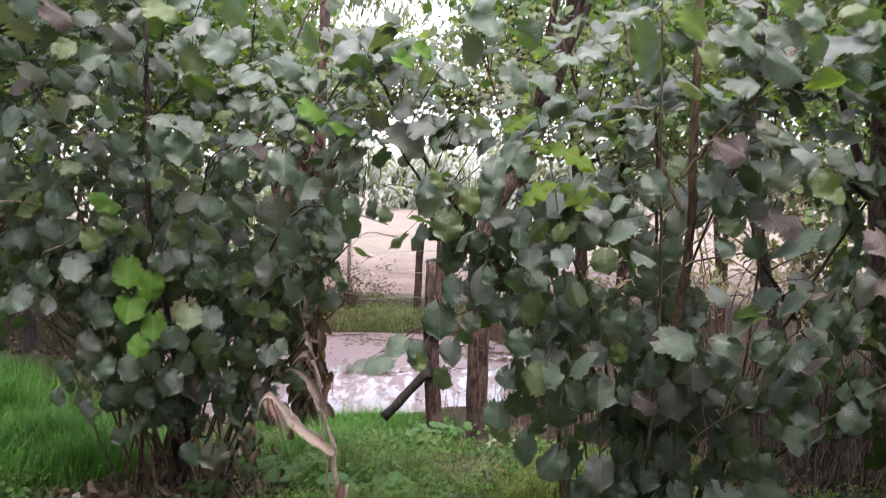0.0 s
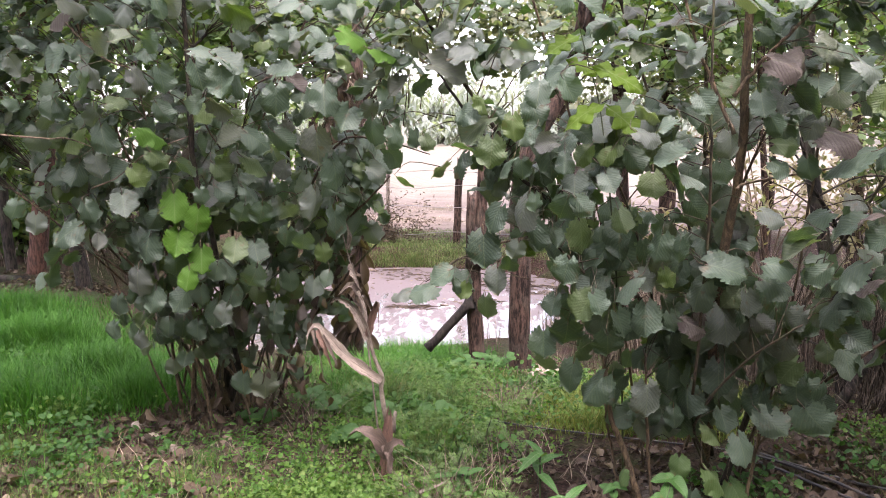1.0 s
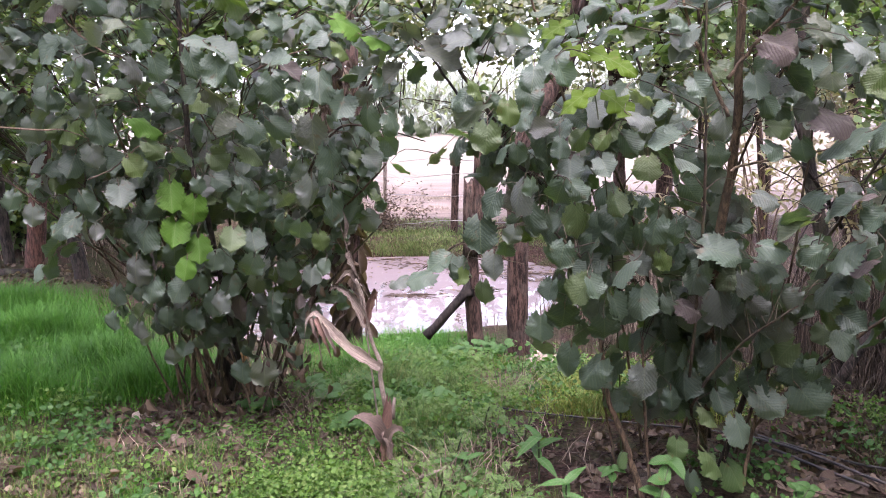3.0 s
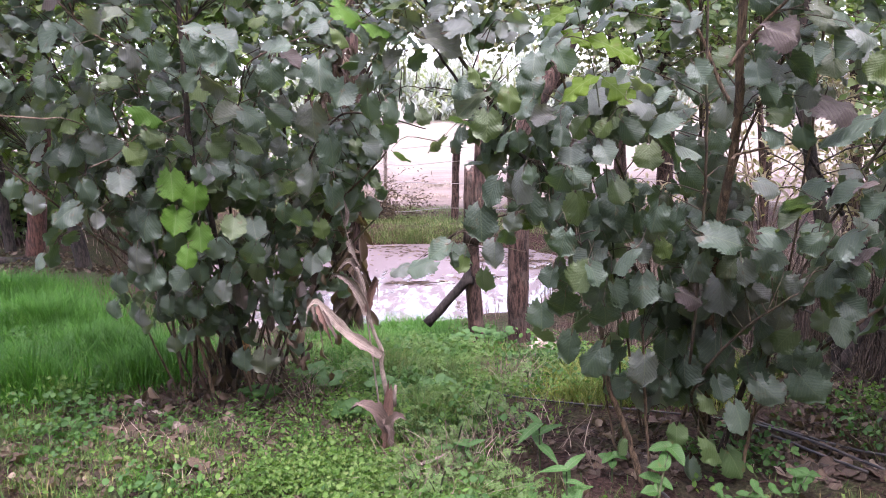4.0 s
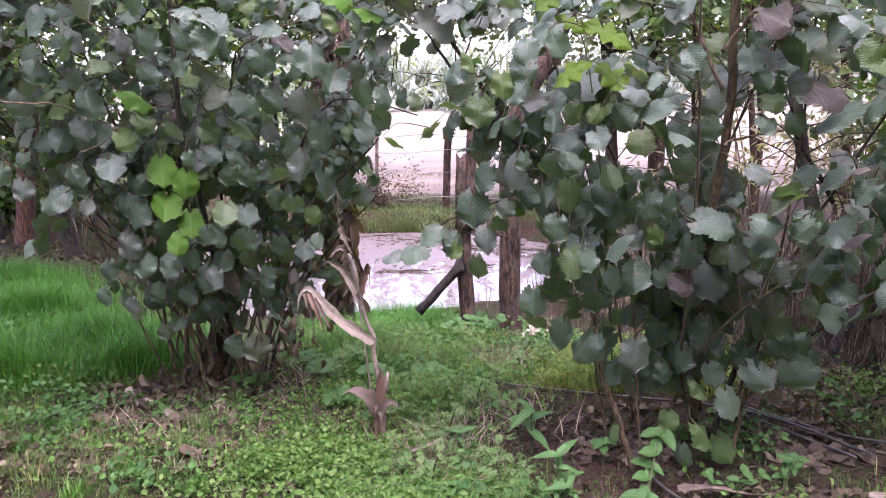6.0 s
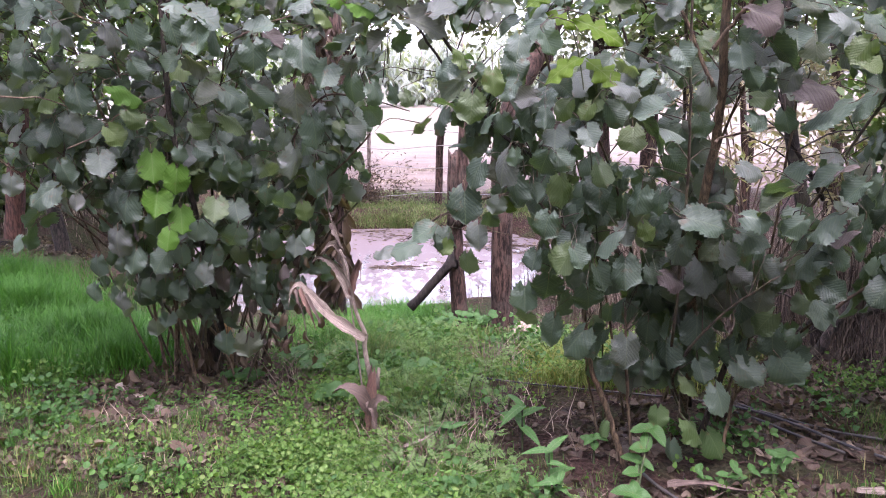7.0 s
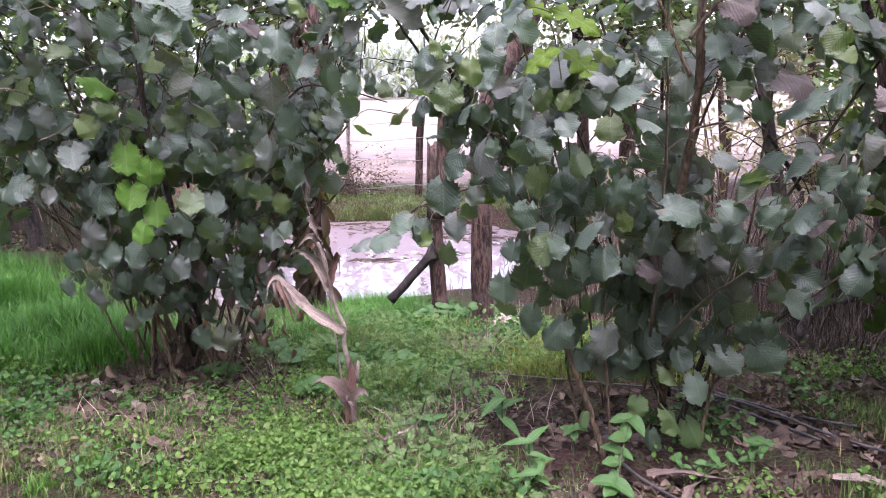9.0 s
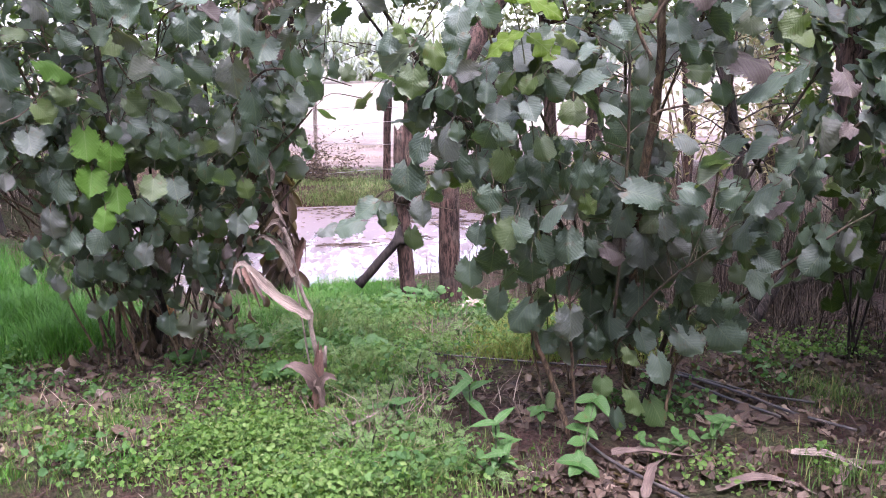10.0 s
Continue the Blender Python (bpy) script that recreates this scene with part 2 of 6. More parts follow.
bark_black = bark_material("black_wet_bark", (0.006, 0.005, 0.005), (0.026, 0.021, 0.019), 0.8, 0.15, 1.0, (0.12, 0.1, 0.085))
wood_grey = bark_material("weathered_wood", (0.12, 0.095, 0.085), (0.32, 0.27, 0.24), 1.0, 0.2, 0.7, (0.4, 0.36, 0.33))
wood_cut = bark_material("cut_wood", (0.3, 0.15, 0.06), (0.5, 0.3, 0.14), 2.0, 0.0, 0.3)
stalk_green = bark_material("green_stalk", (0.03, 0.042, 0.02), (0.065, 0.08, 0.035), 1.0, 0.0, 0.2)
catkin_mat = bark_material("catkin", (0.2, 0.24, 0.1), (0.32, 0.36, 0.18), 2.0, 0.0, 0.5)


def husk_material(name, dark, light, spot):
    mat, nodes, links, p = material(name)
    uv = nodes.new("ShaderNodeUVMap")
    mp = nodes.new("ShaderNodeMapping")
    mp.inputs["Scale"].default_value = (60, 3, 1)
    links.new(uv.outputs[0], mp.inputs["Vector"])
    streak = noise_node(nodes, links, 1.0, 5, mp.outputs[0], 0.65)
    geo = nodes.new("ShaderNodeNewGeometry")
    blot = noise_node(nodes, links, 22.0, 5, geo.outputs["Position"], 0.65)
    r = ramp(nodes, [(0.38, dark), (0.62, light)])
    links.new(streak.outputs[0], r.inputs[0])
    mk = ramp(nodes, [(0.48, (0, 0, 0)), (0.62, (1, 1, 1))])
    links.new(blot.outputs[0], mk.inputs[0])
    links.new(mix(nodes, links, calc(nodes, links, "MULTIPLY", mk.outputs[0], 0.7), r.outputs[0], spot), p.inputs["Base Color"])
    p.inputs["Roughness"].default_value = 0.75
    bump(nodes, links, streak.outputs[0], 0.7, 0.004, p)
    return mat


husk = husk_material("dry_maize_leaf", (0.045, 0.032, 0.026), (0.36, 0.29, 0.235), (0.075, 0.05, 0.04))
husk_brown = husk_material("brown_maize_leaf", (0.035, 0.024, 0.02), (0.155, 0.11, 0.086), (0.065, 0.04, 0.034))
husk_red = husk_material("dry_maize_sheath", (0.05, 0.023, 0.018), (0.21, 0.122, 0.088), (0.08, 0.036, 0.03))
stone_mat = bark_material("pale_stone", (0.17, 0.145, 0.12), (0.3, 0.26, 0.22), 1.0, 0.3, 0.5, (0.2, 0.16, 0.11))

rubber, _n, _l, _p = material("black_rubber")
_p.inputs["Base Color"].default_value = (0.03, 0.03, 0.034, 1)
_p.inputs["Roughness"].default_value = 0.6
_g = _n.new("ShaderNodeNewGeometry")
_t = noise_node(_n, _l, 18.0, 5, _g.outputs["Position"])
_r = ramp(_n, [(0.45, (0.014, 0.014, 0.016)), (0.75, (0.07, 0.055, 0.045))])
_l.new(_t.outputs[0], _r.inputs[0])
_l.new(_r.outputs[0], _p.inputs["Base Color"])

wire_mat, _n, _l, _p = material("galvanised_wire")
_p.inputs["Base Color"].default_value = (0.3, 0.28, 0.27, 1)
_p.inputs["Metallic"].default_value, _p.inputs["Roughness"].default_value = 0.7, 0.55

# pond: still water over mud
water_mat, _n, _l, _p = material("pond_water")
_g = _n.new("ShaderNodeNewGeometry")
_t = noise_node(_n, _l, 3.0, 5, _g.outputs["Position"])
_r = ramp(_n, [(0.4, (0.05, 0.036, 0.03)), (0.65, (0.13, 0.095, 0.08))])
_l.new(_t.outputs[0], _r.inputs[0])
_l.new(_r.outputs[0], _p.inputs["Base Color"])
_far = _n.new("ShaderNodeMapping")
_far.inputs["Scale"].default_value = (1.5, 0.6, 1.0)
_l.new(_g.outputs["Position"], _far.inputs["Vector"])
_film = noise_node(_n, _l, 4.5, 10, _far.outputs[0], 0.78)
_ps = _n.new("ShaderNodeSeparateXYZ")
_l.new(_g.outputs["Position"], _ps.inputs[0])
# matte mud film, denser farther off; its patches also paint dark tree reflections
_mud_reflections = calc(_n, _l, "MULTIPLY_ADD", calc(_n, _l, "SUBTRACT", _ps.outputs[1], 7.4), 0.06, _film.outputs[0])
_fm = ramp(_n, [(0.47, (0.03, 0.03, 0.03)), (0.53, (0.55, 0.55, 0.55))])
_l.new(_mud_reflections, _fm.inputs[0])
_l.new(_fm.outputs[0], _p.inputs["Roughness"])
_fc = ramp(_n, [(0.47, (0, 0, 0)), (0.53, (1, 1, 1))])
_l.new(_mud_reflections, _fc.inputs[0])
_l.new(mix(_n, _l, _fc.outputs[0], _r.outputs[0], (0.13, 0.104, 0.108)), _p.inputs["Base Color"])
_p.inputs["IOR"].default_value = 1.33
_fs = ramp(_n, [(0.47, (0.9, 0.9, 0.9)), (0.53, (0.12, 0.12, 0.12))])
_l.new(_mud_reflections, _fs.inputs[0])
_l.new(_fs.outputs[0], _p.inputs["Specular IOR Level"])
_t2 = noise_node(_n, _l, 11.0, 5, _g.outputs["Position"])
bump(_n, _l, _t2.outputs[0], 0.3, 0.008, _p)

# ground: soil and litter near, grass on the banks, pale stubble field beyond
ground_mat, _n, _l, _p = material("ground")
_g = _n.new("ShaderNodeNewGeometry")
_pos = _g.outputs["Position"]
_sep = _n.new("ShaderNodeSeparateXYZ")
_l.new(_pos, _sep.inputs[0])
_fine, _mid, _big = noise_node(_n, _l, 55.0, 8, _pos, 0.7), noise_node(_n, _l, 7.0, 6, _pos), noise_node(_n, _l, 1.3, 4, _pos)
_soil = ramp(_n, [(0.34, (0.022, 0.011, 0.009)), (0.5, (0.076, 0.041, 0.033)), (0.62, (0.118, 0.069, 0.055)), (0.75, (0.2, 0.13, 0.105))])
_l.new(_fine.outputs[0], _soil.inputs[0])
_green = ramp(_n, [(0.35, (0.025, 0.04, 0.014)), (0.65, (0.085, 0.125, 0.04))])
_l.new(_fine.outputs[0], _green.inputs[0])
_mask = ramp(_n, [(0.45, (0, 0, 0)), (0.58, (1, 1, 1))])
_l.new(calc(_n, _l, "MULTIPLY_ADD", _mid.outputs[0], 0.5, calc(_n, _l, "MULTIPLY", _big.outputs[0], 0.5)), _mask.inputs[0])
_near = mix(_n, _l, calc(_n, _l, "MULTIPLY", _mask.outputs[0], 0.6), _soil.outputs[0], _green.outputs[0])
_mp = _n.new("ShaderNodeMapping")
_mp.inputs["Scale"].default_value = (0.35, 1.0, 1.0)
_l.new(_pos, _mp.inputs["Vector"])
_rows = noise_node(_n, _l, 2.6, 7, _mp.outputs[0], 0.7)
_field = ramp(_n, [(0.3, (0.115, 0.083, 0.07)), (0.5, (0.165, 0.126, 0.108)), (0.7, (0.215, 0.172, 0.148))])
_l.new(_rows.outputs[0], _field.inputs[0])
_pale = ramp(_n, [(0.32, (0.1, 0.085, 0.067)), (0.68, (0.16, 0.138, 0.114))])
_l.new(_rows.outputs[0], _pale.inputs[0])
_strip = _n.new("ShaderNodeMapRange")
_strip.inputs["From Min"].default_value, _strip.inputs["From Max"].default_value = 17.0, 21.0
_l.new(calc(_n, _l, "MULTIPLY_ADD", _big.outputs[0], 4.0, _sep.outputs[1]), _strip.inputs["Value"])
_stubble = mix(_n, _l, _strip.outputs[0], _field.outputs[0], _pale.outputs[0])
_edge = calc(_n, _l, "MULTIPLY_ADD", _mid.outputs[0], 1.4, _sep.outputs[1])
_step = _n.new("ShaderNodeMapRange")
_step.inputs["From Min"].default_value, _step.inputs["From Max"].default_value = 11.7, 12.5
_l.new(_edge, _step.inputs["Value"])
_col = mix(_n, _l, _step.outputs[0], _near, _stubble)
_l.new(_col, _p.inputs["Base Color"])
_p.inputs["Roughness"].default_value = 0.9
_p.inputs["Specular IOR Level"].default_value = 0.15
_rough = calc(_n, _l, "MULTIPLY_ADD", _step.outputs[0], -0.9, 1.0)
bump(_n, _l, calc(_n, _l, "MULTIPLY", _rough, calc(_n, _l, "MULTIPLY_ADD", _fine.outputs[0], 1.2, _mid.outputs[0])), 1.0, 0.09, _p)


# ---- ground, pond ----
POND = (-1.3, 8.1, 2.35, 1.85)
WATER = -0.45


def smooth(a, b, x):
    u = min(max((x - a) / (b - a), 0), 1)
    return u * u * (3 - 2 * u)


def height(x, y):
    z = -0.3 * smooth(4.0, 5.8, y) * smooth(-2.9, -1.7, x) + 0.1 * smooth(9.5, 11, y)
    q = math.hypot((x - POND[0]) / POND[2], (y - POND[1]) / POND[3])
    q += 0.10 * noise.noise((x * 1.7, y * 1.7, 4.0)) + 0.05 * noise.noise((x * 5, y * 5, 1.0))
    z = z + (-0.85 - z) * smooth(1.22, 0.75, q)
    if y < 13:
        z += 0.035 * noise.noise((x * 1.6, y * 1.6, 0)) + 0.014 * noise.noise((x * 7, y * 7, 2))
    if y > 20:
        z += 0.004 * (y - 20)
    return z


def ground():
    xs = sorted(set([round(-8 + 0.08 * i, 3) for i in range(201)] + [s * d for s in (-1, 1) for d in (9, 11, 14, 20, 32, 60, 120, 300, 800)]))
    ys = sorted(set([round(-2 + 0.08 * i, 3) for i in range(188)] + [14, 15, 17, 20, 25, 32, 45, 70, 120, 300, 800, -4, -8, -20, -60, -300, -800]))
    b = Builder()
    b.v = [(x, y, height(x, y)) for y in ys for x in xs]
    b.uv = [(0, 0)] * len(b.v)
    w = len(xs)
    b.f = [(j * w + i, j * w + i + 1, (j + 1) * w + i + 1, (j + 1) * w + i) for j in range(len(ys) - 1) for i in range(w - 1)]
    b.m = [0] * len(b.f)
    return tagged(new("ground", b.mesh("ground", ground_mat)), "uneven soil with moss and litter, pale stubble field beyond", "ground", kind="structure")


ground()
b = Builder()
n = 64
b.add([Vector((POND[0], POND[1], WATER))] + [Vector((POND[0] + 1.35 * POND[2] * math.cos(2 * math.pi * i / n), POND[1] + 1.35 * POND[3] * math.sin(2 * math.pi * i / n), WATER)) for i in range(n)],
      [(0, 1 + i, 1 + (i + 1) % n) for i in range(n)])
tagged(new("water", b.mesh("water", water_mat)), "still muddy pond water reflecting the sky, dark reflections painted into its film", "pond", kind="structure")


# ---- leaf shapes ----
def leaf_shape(rows, cols, outline, droop, fold, wave, teeth, seed, pleat=0.0):
    """A leaf of length 1 along y, its stalk end at the origin: vertices, faces, uvs."""
    g = random.Random(seed)
    verts, faces, uvs = [], [], []
    ph, curl = g.uniform(0, 6), g.uniform(-0.45, 0.3)
    skew, bend = (g.uniform(0.86, 1.12), g.uniform(0.86, 1.12)), g.uniform(-0.14, 0.14)
    jag = [(g.uniform(0.3, 1.4), g.uniform(0.3, 1.4)) for _ in range(rows + 1)]
    for i in range(rows + 1):
        v = i / rows
        w = outline(v)
        for j in range(-cols, cols + 1):
            u = j / cols
            ww = w * (1 + 0.7 * teeth * math.sin(v * 17 + ph + (j > 0) * 2.1))
            if abs(j) == cols and 0 < i < rows - 1:
                ww *= 1 + teeth * (1.3 - i % 3) * jag[i][j > 0]
            x = u * ww
            y = v + (0.0 if abs(j) < cols else teeth * 0.4 * (i % 3 - 1))
            y -= 0.13 * abs(u) ** 2 * (1 - v) * 1.5
            z = -droop * v * v + fold * abs(x) + curl * x * abs(x) + pleat * math.sin((v - 1.15 * abs(x)) * 40 + ph) * min(1, abs(u) * 2.5) + wave * math.sin(v * 9 + ph + u * 2) * abs(u) ** 1.5 + 0.35 * wave * math.sin(v * 15 + 2 * ph) * u
            verts.append(Vector((x * skew[j > 0] + bend * v * v, y, z)))
            uvs.append((0.5 + x, v))
    c = 2 * cols + 1
    for i in range(rows):
        for j in range(2 * cols):
            faces.append((i * c + j, i * c + j + 1, (i + 1) * c + j + 1, (i + 1) * c + j))
    return verts, faces, uvs


HAZEL_HALF = ((0, 0.11), (0.05, 0.25), (0.14, 0.36), (0.3, 0.45), (0.5, 0.49), (0.68, 0.485), (0.8, 0.41), (0.87, 0.28), (0.92, 0.14), (0.96, 0.06), (1, 0.004))


def hazel_outline(v):
    for (a, p), (c, q) in zip(HAZEL_HALF, HAZEL_HALF[1:]):
        if v <= c:
            return p + (q - p) * (v - a) / (c - a)
    return 0.01


OAK_HALF = ((0, 0.015), (0.1, 0.05), (0.24, 0.25), (0.3, 0.2), (0.37, 0.13), (0.5, 0.38), (0.55, 0.36), (0.63, 0.17), (0.75, 0.28), (0.8, 0.22), (0.88, 0.11), (0.96, 0.06), (1, 0.01))


def oak_outline(v):
    for (a, p), (c, q) in zip(OAK_HALF, OAK_HALF[1:]):
        if v <= c:
            return p + (q - p) * (v - a) / (c - a)
    return 0.01


def oval_outline(v):
    return 0.36 * math.sin(math.pi * min(max(v, 0.01), 0.995) ** 0.85) ** 0.7


def long_outline(v):
    return 0.17 * math.sin(math.pi * min(max(v, 0.02), 0.99) ** 0.8) ** 0.8


HAZEL_FINE = [leaf_shape(30, 4, hazel_outline, R.uniform(0.12, 0.6), R.choice((-0.5, -0.25, 0.2, 0.4, 0.6)) + R.uniform(-0.1, 0.1), R.uniform(0.04, 0.11), 0.085, s, R.uniform(0.0012, 0.003)) for s in range(14)]
HAZEL_PLAIN = [leaf_shape(15, 2, hazel_outline, R.uniform(0.1, 0.7), R.uniform(-0.5, 0.6), R.uniform(0.04, 0.12), 0.08, s + 50) for s in range(12)]
OAK = [leaf_shape(30, 3, oak_outline, R.uniform(0.15, 0.35), R.uniform(0.0, 0.25), 0.05, 0.0, s + 3, 0.0) for s in range(3)]
LONG = [leaf_shape(8, 2, long_outline, R.uniform(0.25, 0.6), R.uniform(0.1, 0.5), 0.015, 0.0, s) for s in range(4)]
SMALL = [leaf_shape(2, 1, hazel_outline, 0.2, 0.2, 0.0, 0.0, s) for s in range(2)]
OVAL = [leaf_shape(12, 3, oval_outline, R.uniform(0.1, 0.5), R.uniform(0.1, 0.5), 0.05, 0.02, s) for s in range(4)]
SPADE = [leaf_shape(9, 2, hazel_outline, R.uniform(0.1, 0.4), R.uniform(0.0, 0.4), 0.05, 0.09, s + 70) for s in range(3)]
ROUND = [leaf_shape(4, 1, hazel_outline, R.uniform(0, 0.5), R.uniform(0.1, 0.8), 0.0, 0.0, s) for s in range(5)]


def frond_shape(pairs, seed):
    """A feathery leaf of length 1 along y: a midrib with paired narrow leaflets."""
    g = random.Random(seed)
    verts, faces, uvs = [Vector((-0.012, 0, 0)), Vector((0.012, 0, 0)), Vector((0.006, 1, -0.15)), Vector((-0.006, 1, -0.15))], [(0, 1, 2, 3)], [(0.5, 0), (0.5, 0), (0.5, 1), (0.5, 1)]
    for i in range(pairs):
        v = 0.12 + 0.85 * i / pairs
        l = 0.28 * math.sin(math.pi * (0.25 + 0.72 * v)) * g.uniform(0.75, 1.15)
        for sx in (-1, 1):
            o = len(verts)
            z = -0.15 * v * v
            verts += [Vector((0, v - 0.02, z)), Vector((sx * l * 0.55, v + l * 0.1, z + g.uniform(-0.02, 0.06))), Vector((sx * l, v + l * 0.45, z + g.uniform(-0.05, 0.07))), Vector((sx * l * 0.45, v + l * 0.42, z + 0.02))]
            faces.append((o, o + 1, o + 2, o + 3))
            uvs += [(0.5, v)] * 4
    return verts, faces, uvs


FROND = [frond_shape(8, s) for s in range(4)]
TINY = [leaf_shape(3, 1, oval_outline, R.uniform(0.1, 0.5), R.uniform(0.2, 0.8), 0.0, 0.0, s) for s in range(4)]
SLIM = [leaf_shape(2, 1, long_outline, 0.3, 0.3, 0.0, 0.0, s) for s in range(2)]
CURLED = [leaf_shape(5, 2, hazel_outline, R.uniform(0.3, 0.8), R.uniform(0.5, 1.4), 0.08, 0.04, s) for s in range(5)]


def shape_mesh(name, shape, mat):
    b = Builder()
    b.add(*shape)
    return b.mesh(name, mat)


leaf_meshes = [shape_mesh("hazel_leaf", s, leaf_green) for s in HAZEL_FINE]
lime_meshes = [shape_mesh("lime_leaf", s, leaf_lime) for s in HAZEL_FINE[:4]]
yellow_meshes = [shape_mesh("yellowing_leaf", s, leaf_yellow) for s in HAZEL_FINE[4:7]]
pink_meshes = [shape_mesh("withered_leaf", s, leaf_pink) for s in HAZEL_FINE[7:11]]
oak_meshes = [shape_mesh("oak_leaf", s, leaf_oak) for s in OAK]


b = Builder()
b.tube([(0, 0.02, 0), (0, -0.1, -0.01), (0.01, -0.22, 0.03), (0.015, -0.3, 0.09)], [0.012, 0.013, 0.014, 0.018], 5)
leaf_stalk_mesh = b.mesh("leaf_stalk", bark_twig)


def stalked(leaf):
    """Gives a leaf its short stalk."""
    ob = new("leaf_stalk", leaf_stalk_mesh)
    ob.parent = leaf
    return tagged(ob)


# ---- shrubs ----
def inside(p, blobs):
    return any(((p[0] - c[0]) / r[0]) ** 2 + ((p[1] - c[1]) / r[1]) ** 2 + ((p[2] - c[2]) / r[2]) ** 2 < 1 for c, r in blobs)


def sample(blobs, g):
    vols = [r[0] * r[1] * r[2] for _, r in blobs]
    while True:
        c, r = g.choices(blobs, vols)[0]
        d = Vector((g.gauss(0, 1), g.gauss(0, 1), g.gauss(0, 1))).normalized() * g.random() ** 0.4
        return Vector((c[0] + d.x * r[0], c[1] + d.y * r[1], c[2] + d.z * r[2]))


def leaf_pose(p, axis, g, size, spread=0.48, lift=0.0):
    """Lower leaves hang and face outwards, upper ones lie flatter."""
    out = Vector((p.x - axis.x, p.y - axis.y, 0))
    out = out.normalized() if out.length > 0.05 else Vector((0, -1, 0))
    out = (out * 0.75 + Vector((-0.05, -0.65, 0))).normalized()
    k = smooth(0.7, 1.5, p.z) * 0.9 + lift
    k2 = smooth(1.35, 1.7, p.z)
    normal = out * (1 - 0.3 * k - 0.4 * k2) + UP * (0.15 + 0.95 * k + 0.5 * k2) + Vector((g.gauss(0, spread), g.gauss(0, spread), g.gauss(0, spread * 0.7)))
    tip = out * (0.25 + 0.7 * k) - UP * (0.9 - 0.45 * k) + Vector((g.gauss(0, 0.5), g.gauss(0, 0.3), g.gauss(0, 0.2)))
    return Matrix.Translation(p) @ facing(normal, tip) @ Matrix.Scale(size, 4) @ Matrix.Diagonal((g.uniform(0.8, 1.08), 1, 1, 1)) @ Matrix.Translation((0, 0.12, 0))


SHRUB_STEMS = {}


def skin(p, front):
    """How far forward the inner leaves of a shrub reach: its crown leans out over its foot."""
    # the reach above z 1.95 is out of view, added to shade lower leaves
    return front(p.x) + 0.22 * smooth(0.95, 0.45, p.z) - 0.2 * smooth(1.2, 1.6, p.z) - 0.6 * smooth(1.95, 2.2, p.z)


def shrub(name, label, base, stems, blobs, keep_out, singled, twig_count, front, seed, size=(0.05, 0.1), thin=0.42):
    g = random.Random(seed)
    top = thing(name, base, label, "shrub")
    axis = Vector(base)
    nodes_at = []
    for pts, r0, r1, mat, tag in stems:
        path = curve(pts, 24)
        b = Builder()
        path = [p + Vector((g.gauss(0, 0.0018), g.gauss(0, 0.0018), 0)) for p in path]
        b.tube(path, taper(r0, r1, 24), 8, 0.06)
        part("stem", b.mesh("stem", mat), top, tag)
        if r1 > 0.0025:
            nodes_at += path[5:]
    tw, leaves, used = Builder(), [], [0] * len(nodes_at)
    SHRUB_STEMS[top] = nodes_at
    for _ in range(twig_count):
        p = sample(blobs, g)
        p.y = max(p.y, skin(p, front) + g.uniform(0.03, 0.15))
        if any(inside(p, [k]) for k in keep_out) or g.random() < thin * smooth(1.2, 1.6, p.z):
            continue
        pick = sorted(range(len(nodes_at)), key=lambda n: (nodes_at[n] - p).length + 0.7 * max(0, nodes_at[n].z - p.z) + 0.05 * used[n])[g.choice((0, 1, 2, 3, 5))]
        used[pick] += 1
        near = nodes_at[pick]
        midp = near.lerp(p, 0.55) + Vector((g.gauss(0, 0.03), g.gauss(0, 0.03), 0.06 + g.gauss(0, 0.03)))
        path = curve([near, midp, p], 7)
        tw.tube(path, taper(g.uniform(0.0013, 0.0028), 0.0009, 7), 4, 0, False)
        length = (p - near).length
        count = 4 + int(min(length, 0.6) * 5)
        for k in range(count):
            s = 1 - 0.75 * k / count * min(1, 0.4 / max(length, 0.1) + 0.35)
            q = path[min(6, int(s * 6))].lerp(path[min(6, int(s * 6) + 1)], s * 6 % 1)
            q = q + Vector((g.gauss(0, 0.045), g.gauss(0, 0.045), g.gauss(0, 0.035)))
            if any(inside(q, [e]) for e in keep_out) or q.z < 0.08 or q.y < 2.4:
                continue
            q.y = max(q.y, skin(q, front) + g.uniform(0, 0.1))
            leaves.append((q, g.uniform(*size) * (0.75 if k == 0 else 1)))
    part("twig_growth", tw.mesh("twig_growth", bark_hazel), top, kind="stuff")
    leaves.sort(key=lambda e: e[0].y)
    mass = Builder()
    for i, (q, s) in enumerate(leaves):
        m = leaf_pose(q, axis, g, s)
        if i < singled:
            stalked(part("leaf", leaf_meshes[g.randrange(14)], top, "", m))
        else:
            mass.add(*HAZEL_PLAIN[g.randrange(12)], m)
    part("foliage", mass.mesh("foliage", leaf_mass), top, kind="stuff")
    return top


